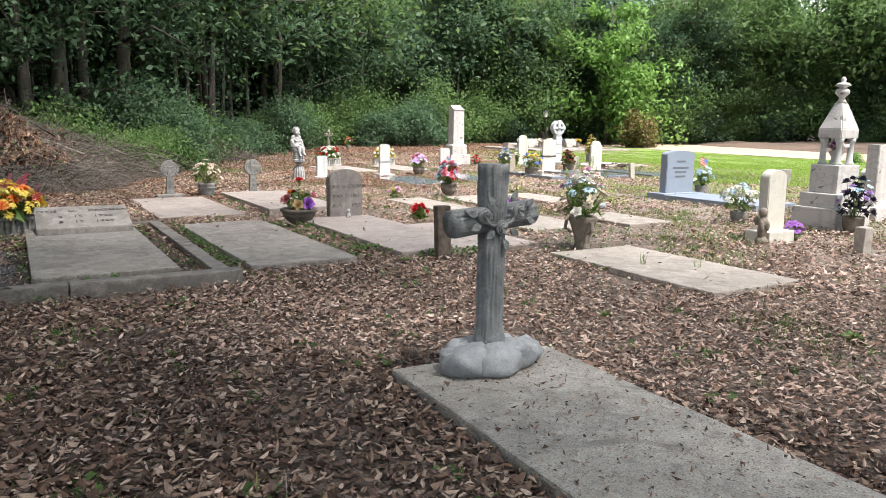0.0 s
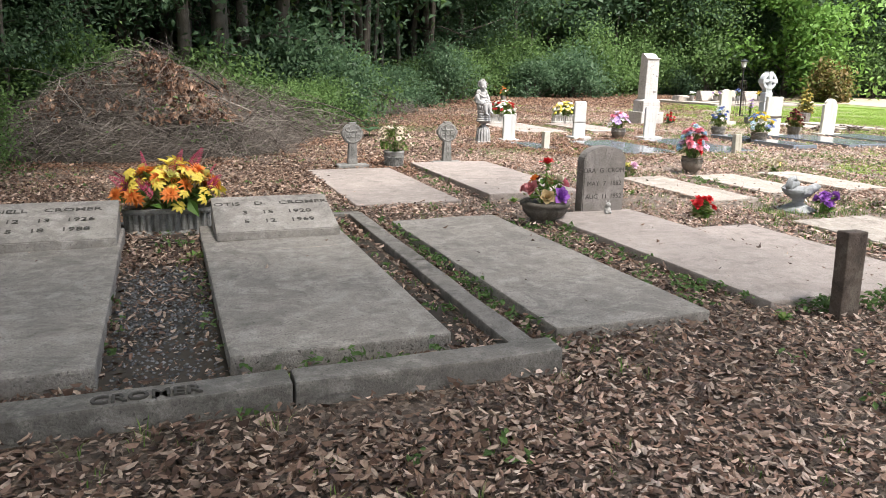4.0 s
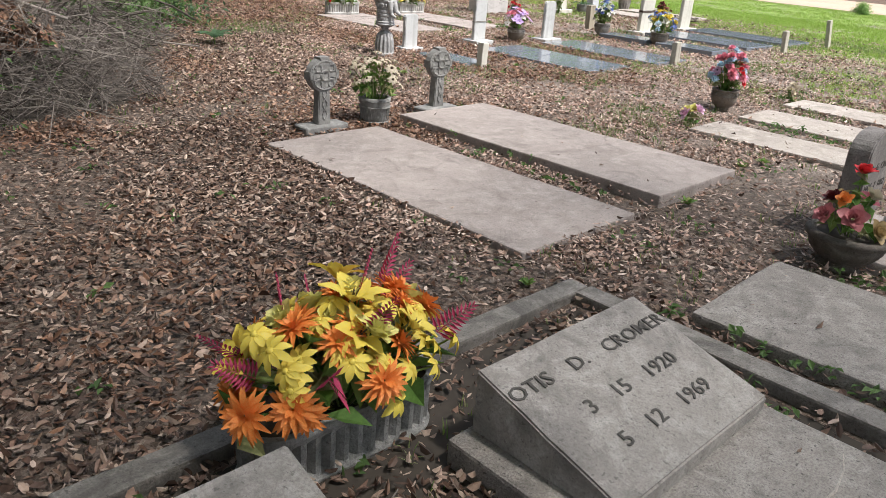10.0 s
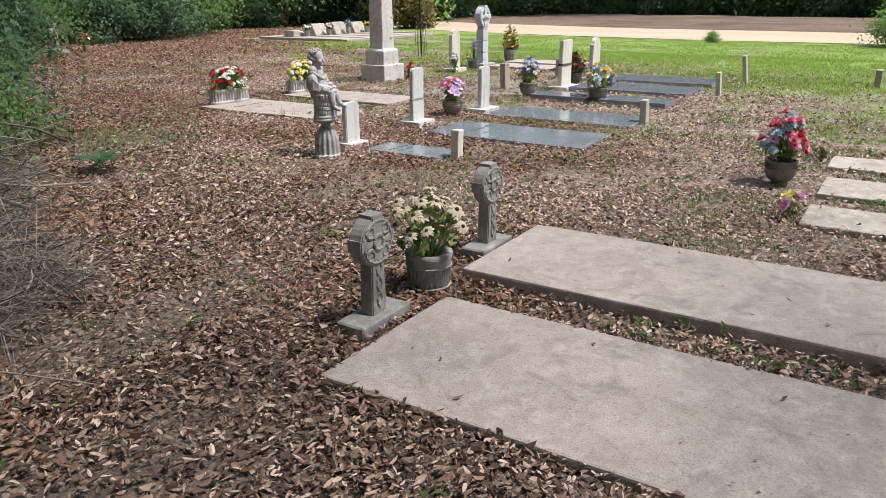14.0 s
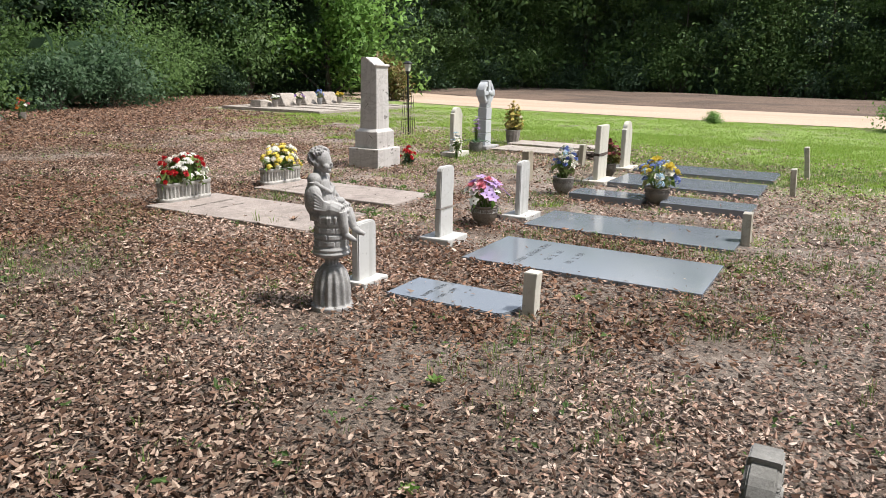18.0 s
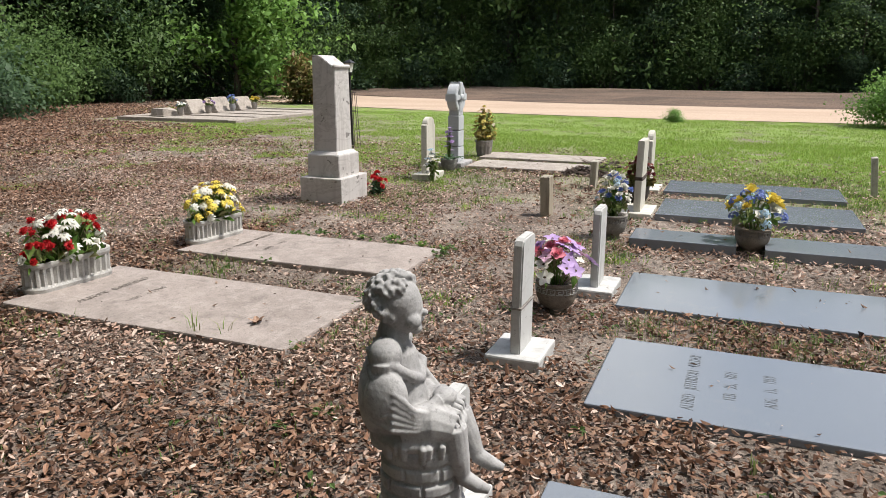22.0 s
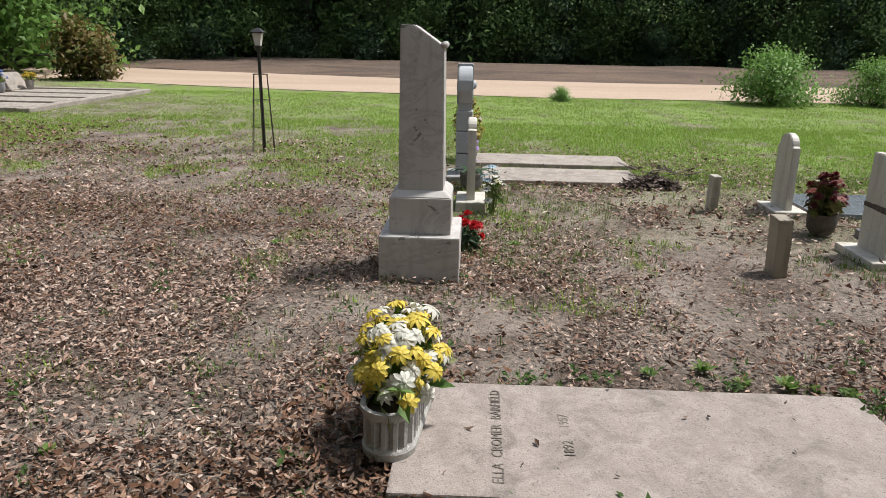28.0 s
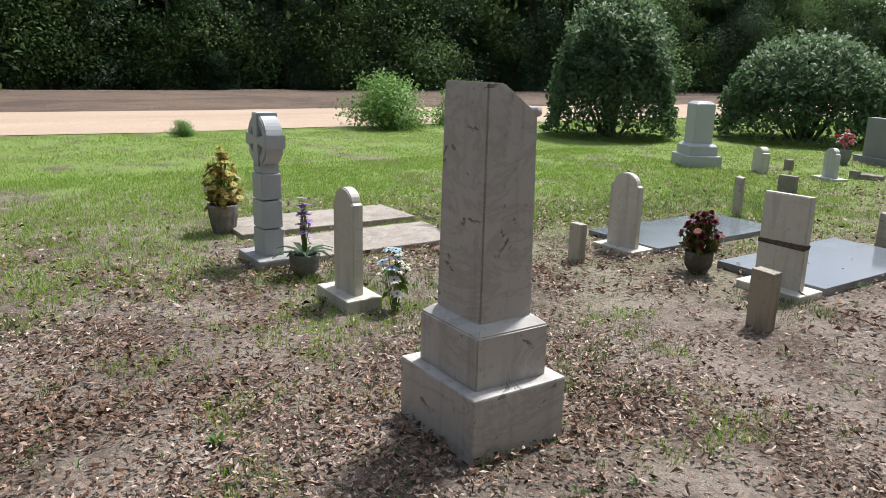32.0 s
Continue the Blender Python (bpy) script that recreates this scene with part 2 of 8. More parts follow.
M_SOIL = plain_paint("dark_soil", (0.05, 0.04, 0.03), 1.0)
M_LAMPGLASS = plain_paint("milky_lamp_glass", (0.65, 0.65, 0.62), 0.25, 0.05)
M_LITTER = leaf_mat("dry_fallen_leaves", (0.028, 0.017, 0.012), (0.085, 0.050, 0.035), (0.30, 0.205, 0.15), (0.52, 0.40, 0.315), (0.055, 0.032, 0.023), (0.25, 0.155, 0.11), (0.05, 0.03, 0.021), rough=0.55)
M_LITTER_PALE = leaf_mat("weathered_fallen_leaves", (0.036, 0.021, 0.015), (0.30, 0.185, 0.135), (0.57, 0.42, 0.335), (0.07, 0.041, 0.029), (0.46, 0.295, 0.22), (0.68, 0.55, 0.46), (0.05, 0.029, 0.021), rough=0.55)
M_LITTER_DARK = leaf_mat("rotting_fallen_leaves", (0.03, 0.02, 0.015), (0.10, 0.07, 0.055), (0.21, 0.16, 0.135), (0.05, 0.035, 0.027), rough=0.6)
M_LITTER_RED = leaf_mat("rusty_fallen_leaves", (0.03, 0.015, 0.010), (0.17, 0.088, 0.052), (0.42, 0.275, 0.19), (0.05, 0.026, 0.017), (0.31, 0.17, 0.105), (0.06, 0.032, 0.021), rough=0.55)
M_LEAF = leaf_mat("green_tree_leaves", (0.07, 0.125, 0.038), (0.12, 0.20, 0.06), (0.172, 0.27, 0.088), (0.092, 0.162, 0.055), rough=0.55, trans=0.5)
M_LEAF_D = leaf_mat("dark_evergreen_leaves", (0.060, 0.108, 0.058), (0.092, 0.158, 0.082), (0.13, 0.205, 0.105), rough=0.5, trans=0.5)
M_LEAF_E = leaf_mat("glossy_evergreen_leaves", (0.085, 0.15, 0.068), (0.13, 0.21, 0.095), (0.18, 0.26, 0.125), rough=0.45, trans=0.5)
M_LEAF_L = leaf_mat("light_green_leaves", (0.12, 0.235, 0.04), (0.19, 0.34, 0.075), (0.25, 0.42, 0.11), rough=0.5, trans=0.4)
M_LEAF_O = leaf_mat("orange_green_leaves", (0.11, 0.12, 0.03), (0.20, 0.13, 0.05), (0.10, 0.15, 0.03), rough=0.5, trans=0.3)
M_GRASS = leaf_mat("grass_blades", (0.17, 0.30, 0.035), (0.27, 0.43, 0.06), (0.35, 0.50, 0.085), (0.40, 0.44, 0.14), rough=0.5, trans=0.35)
M_WEED = leaf_mat("weeds", (0.08, 0.16, 0.03), (0.14, 0.25, 0.05), (0.24, 0.31, 0.09), (0.34, 0.31, 0.17), rough=0.5, trans=0.3)
M_GOLDLEAF = leaf_mat("golden_foliage", (0.30, 0.22, 0.05), (0.20, 0.21, 0.05), (0.48, 0.40, 0.16), (0.40, 0.26, 0.06), rough=0.5, trans=0.2)
M_TWIG = leaf_mat("grey_dry_twigs", (0.03, 0.024, 0.02), (0.10, 0.084, 0.072), (0.27, 0.235, 0.205), (0.13, 0.11, 0.095), rough=0.9)


def bark(name, a, b):
    n = Nodes(name, 0.95)
    v = n.noise(9, 6, 0.7, "World", 0.6, (1, 1, 0.22))
    w = n.noise(1.1, 4, 0.6, "World")
    c = n.mix(n.ramp(v, (0.35, 0.0), (0.65, 1.0)), a, b)
    c = n.mix(n.ramp(w, (0.5, 0.0), (0.7, 0.5)), c, (0.11, 0.11, 0.092))
    n.bump(v, 0.8, 0.03)
    return n.done(c)


M_BARK = bark("rough_bark", (0.055, 0.045, 0.036), (0.14, 0.12, 0.10))


def ground_mat():
    n = Nodes("leaf_strewn_earth", 0.95)
    x, y = n.axis(0), n.axis(1)
    wob = n.noise(0.28, 5, 0.6, "World")
    wob2 = n.noise(1.4, 5, 0.65, "World")
    fine = n.noise(22, 6, 0.75, "World")
    grit = n.noise(90, 4, 0.75, "World")
    soil = n.mix(n.ramp(fine, (0.3, 0.0), (0.7, 1.0)), (0.034, 0.025, 0.019), (0.185, 0.14, 0.108))
    sand = n.mix(n.ramp(fine, (0.3, 0.0), (0.7, 1.0)), (0.29, 0.24, 0.20), (0.56, 0.485, 0.415))
    grass = n.mix(n.ramp(fine, (0.3, 0.0), (0.7, 1.0)), (0.14, 0.235, 0.035), (0.30, 0.43, 0.075))
    # bare sandy soil comes in towards the open lawn
    along = n.math("ADD", n.math("SUBTRACT", x, n.math("MULTIPLY", n.math("MAXIMUM", n.math("SUBTRACT", y, 14.5), 0.0), 0.50)), n.math("MULTIPLY", n.math("SUBTRACT", wob, 0.5), 9.0))
    bare = n.math("MULTIPLY", n.ramp(n.math("DIVIDE", along, 20.0), (0.04, 0.0), (0.38, 1.0)), n.ramp(wob2, (0.36, 0.1), (0.58, 1.0)))
    c = n.mix(bare, soil, sand)
    edge = n.math("SUBTRACT", along, n.math("MULTIPLY", n.math("MAXIMUM", n.math("SUBTRACT", y, 16.0), 0.0), 0.30))
    edge = n.math("SUBTRACT", edge, n.math("MULTIPLY", n.math("MINIMUM", n.math("MAXIMUM", n.math("SUBTRACT", y, 9.0), 0.0), 6.0), 0.55))
    green = n.math("MULTIPLY", n.ramp(n.math("DIVIDE", edge, 30.0), (0.28, 0.0), (0.47, 1.0)), n.ramp(wob2, (0.30, 0.15), (0.5, 1.0)))
    # worn sandy patches in the lawn
    for px, py, rx, ry in ((20.2, 13.2, 0.9, 0.55), (17.9, 13.4, 0.7, 0.9), (18.5, 19.6, 1.5, 0.8), (17.6, 9.6, 1.3, 0.7)):
        u = n.math("DIVIDE", n.math("SUBTRACT", x, px), rx)
        w = n.math("DIVIDE", n.math("SUBTRACT", y, py), ry)
        worn = n.math("ADD", n.math("ADD", n.math("MULTIPLY", u, u), n.math("MULTIPLY", w, w)), n.math("MULTIPLY", n.math("SUBTRACT", wob2, 0.5), 4.0))
        green = n.math("MULTIPLY", green, n.ramp(worn, (0.15, 0.15), (1.0, 1.0)))
    c = n.mix(green, c, grass)
    wood = n.math("GREATER_THAN", x, 41.5)
    c = n.mix(wood, c, soil)
    bits = n.voronoi(52, "World", out="Color")
    crumb = n.ramp(bits, (0.22, (0.035, 0.024, 0.017)), (0.42, (0.13, 0.086, 0.06)), (0.55, (0.27, 0.195, 0.15)), (0.68, (0.10, 0.066, 0.046)), (0.80, (0.38, 0.30, 0.24)))
    share = n.math("MULTIPLY", n.ramp(n.noise(2.2, 6, 0.7, "World"), (0.34, 0.25), (0.62, 0.92)), n.math("SUBTRACT", 1.0, n.math("MAXIMUM", n.math("MULTIPLY", green, 0.8), n.math("MULTIPLY", bare, 0.45))))
    c = n.mix(share, c, crumb)
    c = n.mix(n.ramp(grit, (0.3, 0.5), (0.6, 0.0)), c, (0.04, 0.03, 0.022))
    n.bump(n.math("ADD", fine, n.math("MULTIPLY", grit, 0.5)), 0.9, 0.03)
    return n.done(c)


def road_mat():
    n = Nodes("sandy_dirt", 0.95)
    a = n.noise(0.5, 5, 0.6, "World", 0.5, (1.0, 0.25, 1))
    b = n.noise(14, 6, 0.7, "World")
    c = n.mix(n.ramp(a, (0.35, 0.0), (0.65, 1.0)), (0.42, 0.318, 0.235), (0.51, 0.395, 0.30))
    c = n.mix(n.ramp(b, (0.4, 0.45), (0.65, 0.0)), c, (0.30, 0.215, 0.155))
    n.bump(b, 0.4, 0.02)
    return n.done(c)


def bank_mat():
    n = Nodes("brown_earth_bank", 0.95)
    a = n.noise(0.7, 6, 0.65, "World", 0.6, (1.2, 0.3, 1))
    b = n.noise(9, 6, 0.75, "World")
    c = n.mix(n.ramp(a, (0.40, 0.0), (0.6, 1.0)), (0.20, 0.135, 0.098), (0.095, 0.066, 0.05))
    c = n.mix(n.ramp(b, (0.4, 0.6), (0.65, 0.0)), c, (0.08, 0.06, 0.045))
    n.bump(b, 0.8, 0.06)
    return n.done(c)


M_GROUND, M_ROAD, M_BANK = ground_mat(), road_mat(), bank_mat()

# ---- mesh tools ----


def mesh_np(name, verts, faces, material, smooth=False):
    """A mesh from arrays of points and of equal-sided faces."""
    verts, faces = np.asarray(verts, np.float32), np.asarray(faces, np.int32)
    me = bpy.data.meshes.new(name)
    k = faces.shape[1]
    me.vertices.add(len(verts))
    me.vertices.foreach_set("co", verts.ravel())
    me.loops.add(faces.size)
    me.loops.foreach_set("vertex_index", faces.ravel())
    me.polygons.add(len(faces))
    me.polygons.foreach_set("loop_start", np.arange(0, faces.size, k, dtype=np.int32))
    me.polygons.foreach_set("use_smooth", np.full(len(faces), smooth))
    me.update(calc_edges=True)
    me.materials.append(material)
    return me


def mesh_bm(name, bm, material, smooth=False):
    me = bpy.data.meshes.new(name)
    bmesh.ops.recalc_face_normals(bm, faces=bm.faces)
    for f in bm.faces:
        f.smooth = smooth
    bm.to_mesh(me)
    bm.free()
    me.materials.append(material)
    return me


def thing(name, x, y, z=0.0, turn=0.0, label="", category="", group="", kind=""):
    ob = new(name)
    ob.empty_display_size = 0.1
    ob.matrix_basis = pose(x, y, z, 0, 0, turn)
    return tagged(ob, label, category, group, kind)


def part(name, bm, material, parent, label="", m=None, smooth=False):
    me = bm if isinstance(bm, bpy.types.Mesh) else mesh_bm(name, bm, material, smooth)
    ob = new(name, me)
    ob.parent = parent
    if m is not None:
        ob.matrix_basis = m
    return tagged(ob, label)


def rough_up(bm, amount, scale=3.0, seed=0.0):
    for v in bm.verts:
        v.co += noise.noise_vector(v.co * scale + Vector((seed, seed * 1.7, 0))) * amount


def box(x0, x1, y0, y1, z0, z1, bevel=0.012, cut=0, amount=0.0, scale=4.0, seed=0.0, segments=2):
    bm = bmesh.new()
    bmesh.ops.create_cube(bm, size=1)
    for v in bm.verts:
        v.co = Vector((x0 + (v.co.x + 0.5) * (x1 - x0), y0 + (v.co.y + 0.5) * (y1 - y0), z0 + (v.co.z + 0.5) * (z1 - z0)))
    if bevel:
        bmesh.ops.bevel(bm, geom=bm.edges[:], offset=bevel, segments=segments, affect="EDGES", profile=0.6)
    if cut:
        long = [e for e in bm.edges if e.calc_length() > 0.12]
        bmesh.ops.subdivide_edges(bm, edges=long, cuts=cut, use_grid_fill=True)
    if amount:
        rough_up(bm, amount, scale, seed)
    return bm


def lathe(profile, n=24, ribs=0, depth=0.0, span=(0.0, 9.0), oval=(1.0, 1.0)):
    """Turned shape from (radius, height) pairs; ribs cut flutes between two heights."""
    bm = bmesh.new()
    rings = []
    for r, z in profile:
        ring = []
        for i in range(n):
            a = 2 * math.pi * i / n
            k = r
            if ribs and span[0] <= z <= span[1]:
                k = r * (1 - depth * (0.5 - 0.5 * math.cos(a * ribs)))
            ring.append(bm.verts.new((k * math.cos(a) * oval[0], k * math.sin(a) * oval[1], z)))
        rings.append(ring)
    for a, b in zip(rings, rings[1:]):
        for i in range(n):
            bm.faces.new((a[i], a[(i + 1) % n], b[(i + 1) % n], b[i]))
    bm.faces.new(rings[0][::-1])
    bm.faces.new(rings[-1])
    return bm


def tube(bm, points, radii, n=8):
    """Adds a tapered tube along points to bm."""
    rings = []
    for i, p in enumerate(points):
        a = points[max(i - 1, 0)]
        b = points[min(i + 1, len(points) - 1)]
        d = (Vector(b) - Vector(a)).normalized()
        s = d.orthogonal().normalized() if abs(d.z) < 0.95 else d.cross(Vector((0, 1, 0))).normalized()
        u = d.cross(s)
        rings.append([bm.verts.new(Vector(p) + (s * math.cos(k * 2 * math.pi / n) + u * math.sin(k * 2 * math.pi / n)) * radii[i]) for k in range(n)])
    for a, b in zip(rings, rings[1:]):
        for i in range(n):
            bm.faces.new((a[i], a[(i + 1) % n], b[(i + 1) % n], b[i]))
    bm.faces.new(rings[0][::-1])
    bm.faces.new(rings[-1])
    return bm


def outline(points, depth, bevel=0.01):
    """An upright plate whose outline (x, z) is given, thick in y."""
    bm = bmesh.new()
    f = bm.faces.new([bm.verts.new((x, -depth / 2, z)) for x, z in points])
    ex = bmesh.ops.extrude_face_region(bm, geom=[f])
    bmesh.ops.translate(bm, verts=[v for v in ex["geom"] if isinstance(v, bmesh.types.BMVert)], vec=(0, depth, 0))
    if bevel:
        edges = [e for e in bm.edges if abs(e.verts[0].co.y - e.verts[1].co.y) < 1e-6]
        bmesh.ops.bevel(bm, geom=edges, offset=bevel, segments=2, affect="EDGES")
    return bm


def lettering(text, size, material, parent, m, name="inscription", depth=0.0012, squeeze=1.0, offset=0.0, gap=1.3):
    """Raised letters as a mesh for each word, centred, lying in the pose's xy plane."""
    made, width = [], 0.0
    for word in text.split():
        cu = bpy.data.curves.new(name, "FONT")
        cu.body, cu.size, cu.align_y, cu.extrude, cu.offset, cu.resolution_u = word, size, "CENTER", depth, offset, 2
        tmp = bpy.data.objects.new(name, cu)
        me = bpy.data.meshes.new_from_object(tmp)
        bpy.data.objects.remove(tmp)
        me.transform(Matrix.Diagonal((squeeze, 1, 1, 1)))
        me.materials.clear()
        me.materials.append(material)
        w = max(v.co.x for v in me.vertices)
        made.append((me, width))
        width += w + size * gap * 0.5
    width -= size * gap * 0.5
    for me, x in made:
        ob = new(name, me)
        ob.parent = parent
        ob.matrix_basis = m @ pose(x - width / 2, 0, 0)

# ---- ground, road, bank ----


def wide_sheet():
    """One sheet with finer cells near the graves."""
    xs = sorted({*np.arange(-14, 30, 1.0).tolist(), -2500, -900, -300, -120, -60, -30, 34, 40, 60, 120, 300, 900, 2500})
    ys = sorted({*np.arange(-6, 32, 1.0).tolist(), -2500, -900, -300, -120, -60, -30, -14, 40, 50, 80, 160, 300, 900, 2500})
    v = [(x, y, 0.012 * noise.noise(Vector((x * 0.35, y * 0.35, 0))) if -14 < x < 30 and -6 < y < 32 else 0) for y in ys for x in xs]
    w = len(xs)
    f = [(j * w + i, j * w + i + 1, (j + 1) * w + i + 1, (j + 1) * w + i) for j in range(len(ys) - 1) for i in range(w - 1)]
    return mesh_np("ground", v, f, M_GROUND)


tagged(new("ground", wide_sheet()), "leaf-strewn sandy earth turning to lawn by the road", "ground", kind="structure")


def strip(name, material, inner, outer, z, rows, label):
    """A long strip beside the lawn; inner and outer give x for each y, z the height across it."""
    ys = np.arange(-70, 110, 1.5)
    v, k = [], len(z)
    for y in ys:
        for i, h in enumerate(z):
            x = inner(y) + (outer(y) - inner(y)) * i / (k - 1)
            v.append((x, y, h + rows * noise.noise(Vector((x * 0.6, y * 0.35, 3.0)))))
    f = [(j * k + i, j * k + i + 1, (j + 1) * k + i + 1, (j + 1) * k + i) for j in range(len(ys) - 1) for i in range(k - 1)]
    tagged(new(name, mesh_np(name, v, f, material, True)), label, name, kind="structure")


def road_in(y):
    return 26.6 + 0.012 * max(0.0, y - 14) ** 2 - 0.05 * max(0.0, 8 - y) + 0.35 * noise.noise(Vector((y * 0.3, 0, 0)))


def road_out(y):
    return 34.4 + 0.012 * max(0.0, y - 14) ** 2 - 0.05 * max(0.0, 8 - y)


strip("road", M_ROAD, road_in, road_out, (0.015, 0.03, 0.02, 0.035, 0.03, 0.02), 0.012, "sandy pale dirt road beside the lawn")
strip("bank", M_BANK, lambda y: road_out(y) - 0.3, lambda y: road_out(y) + 8.5, (0.0, 0.16, 0.30, 0.26, 0.34, 0.40, 0.42, 0.1), 0.10, "low brown earth bank with dead leaves along the road")

# ---- plants ----
RNG = np.random.default_rng(7)


def leaf_cards(points, size, rng, tall=1.9, droop=0.35, outward=None):
    """One small folded leaf at each point: two triangles pairs that meet at the midrib."""
    n = len(points)
    az, tilt, roll = rng.uniform(0, 2 * np.pi, n), rng.normal(-droop, 0.5, n), rng.normal(0, 0.6, n)
    s = size * rng.uniform(0.6, 1.35, n)
    d = np.stack([np.cos(az) * np.cos(tilt), np.sin(az) * np.cos(tilt), np.sin(tilt)], 1)
    side = np.stack([-np.sin(az), np.cos(az), np.zeros(n)], 1)
    up = np.cross(d, side)
    side2 = side * np.cos(roll)[:, None] + up * np.sin(roll)[:, None]
    up2 = np.cross(d, side2)
    p = np.asarray(points)
    L, W = (s * tall * 0.5)[:, None], (s * 0.5)[:, None]
    base, tip = p - d * L, p + d * L - up2 * L * 0.25
    a, b = p + side2 * W + up2 * W * 0.35, p - side2 * W + up2 * W * 0.35
    if outward is not None:
        flip = ((up2 * outward).sum(1) > 0)[:, None]
        a, b = np.where(flip, b, a), np.where(flip, a, b)
    v = np.stack([base, a, tip, b], 1).reshape(-1, 3)
    i = np.arange(n)[:, None] * 4
    f = np.concatenate([i + [[0, 1, 2]], i + [[0, 2, 3]]])
    if outward is None:
        return v, f
    own = np.where(flip, up2, -up2)
    w = outward * 0.62 + own * 0.5
    w /= np.linalg.norm(w, axis=1)[:, None]
    return v, f, np.repeat(w, 4, 0)


def foliage_mesh(name, points, centres, size, rng, leaf, tall=1.9, droop=0.35):
    """Leaves that shade with the clump they grow in."""
    out = points - centres
    out /= np.maximum(np.linalg.norm(out, axis=1), 1e-4)[:, None]
    out = out + np.array([0, 0, 0.45])
    out /= np.linalg.norm(out, axis=1)[:, None]
    v, f, w = leaf_cards(points, size, rng, tall, droop, out)
    me = mesh_np(name, v, f, leaf, True)
    me.normals_split_custom_set_from_vertices(w.tolist())
    return me


def tree(name, seed, height, radius, clump, leaves, size, leaf, low=0.35, spread=1.0, lean=0.0, trunk_mat=M_BARK):
    """Tapered trunk, limbs that fork, and leaves in clumps round the limb ends. Returns the two meshes."""
    rng = np.random.default_rng(seed)
    bm = bmesh.new()
    top = Vector((lean * height, rng.normal(0, 0.3), height))
    pts = [Vector((lean * height * t ** 1.3 + 0.12 * math.sin(5 * t + seed), rng.normal(0, 0.08) * t, height * t)) for t in np.linspace(0, 0.9, 8)]
    rad = [radius * (1.45 if i == 0 else 1) * (1 - 0.82 * t) for i, t in enumerate(np.linspace(0, 0.95, 8))]
    pts[0].z = -0.15
    tube(bm, pts, rad, 9)
    ends = []
    for k in range(clump):
        t = rng.uniform(low, 0.95)
        i = int(t * 7)
        start = pts[min(i, 7)]
        a = rng.uniform(0, 2 * np.pi)
        reach = height * spread * rng.uniform(0.14, 0.34) * (1.25 - 0.55 * t)
        end = start + Vector((math.cos(a) * reach, math.sin(a) * reach, reach * rng.uniform(-0.1, 0.7)))
        mid = (start + end) / 2 + Vector((0, 0, reach * 0.12))
        r0 = rad[min(i, 7)] * 0.42
        tube(bm, [start, mid, end], [r0, r0 * 0.6, r0 * 0.15], 5)
        ends += [(end, reach), (mid, reach * 0.7)]
    trunk = mesh_bm("trunk", bm, trunk_mat, True)
    per = max(1, leaves // len(ends))
    clouds = []
    for e, reach in ends:
        c = np.clip(rng.normal(0, 1, (per, 3)), -1.7, 1.7) * np.array([0.48, 0.48, 0.32]) * max(0.5, reach * 0.6)
        clouds.append(c + np.array(e))
    centres = np.repeat(np.array([e for e, _ in ends]) - [0, 0, 0.25], per, 0)
    return trunk, foliage_mesh("crown", np.concatenate(clouds), centres, size, rng, leaf)


def plant_tree(meshes, x, y, scale, turn, label, category="tree", name="tree", group=""):
    ob = thing(name, x, y, 0, turn, label, category, group)
    ob.scale = (scale, scale, scale)
    part("trunk", meshes[0], None, ob)
    part("crown", meshes[1], None, ob)
    return ob


TREES = [
    tree("a", 1, 11.0, 0.20, 30, 17000, 0.092, M_LEAF, 0.16, 1.0),
    tree("b", 2, 13.0, 0.26, 34, 17000, 0.094, M_LEAF, 0.18, 1.0, 0.05),
    tree("c", 3, 9.0, 0.13, 30, 16000, 0.088, M_LEAF_D, 0.06, 1.0),
    tree("d", 4, 12.0, 0.16, 30, 16000, 0.09, M_LEAF_D, 0.22, 0.8, -0.04),
    tree("e", 5, 10.0, 0.17, 32, 17000, 0.092, M_LEAF, 0.08, 1.1),
]
BACK_TREES = [
    tree("k", 41, 12.0, 0.20, 24, 5200, 0.19, M_LEAF, 0.18, 1.1),
    tree("l", 42, 13.0, 0.22, 24, 5200, 0.19, M_LEAF, 0.18, 1.0),
    tree("m", 43, 11.0, 0.16, 24, 5000, 0.185, M_LEAF_D, 0.12, 1.1),
]
NEAR_TREES = [
    tree("f", 6, 11.0, 0.19, 34, 8500, 0.088, M_LEAF_D, 0.24, 1.0, 0.03),
    tree("g", 7, 12.0, 0.21, 32, 8000, 0.088, M_LEAF_D, 0.28, 0.9, -0.03),
    tree("h", 8, 8.0, 0.07, 30, 7000, 0.08, M_LEAF_D, 0.15, 1.0),
]


def bush_mesh(seed, r, h, n, size, leaf):
    """Leaves piled over a few stems, with an uneven outline."""
    rng = np.random.default_rng(seed)
    bm = bmesh.new()
    cl, tops = [], []
    k = 16
    for i in range(k):
        a, q = rng.uniform(0, 2 * np.pi), rng.uniform(0.15, 1.0)
        e = Vector((math.cos(a) * r * q, math.sin(a) * r * q, h * rng.uniform(0.25, 1.0) * (1 - 0.55 * q * q)))
        tube(bm, [Vector((e.x * 0.15, e.y * 0.15, -0.05)), e * 0.55, e], [0.03, 0.02, 0.006], 5)
        tops.append(e)
        cl.append(rng.normal(0, 1, (n // k, 3)) * np.array([0.30 * r, 0.30 * r, 0.16 * h]) + np.array(e))
    p = np.concatenate(cl)
    p[:, 2] = np.abs(p[:, 2]) + 0.03
    centres = np.repeat(np.array(tops), n // k, 0) * np.array([0.8, 0.8, 0.7])
    return mesh_bm("stem", bm, M_BARK), foliage_mesh("foliage", p, centres, size, rng, leaf)


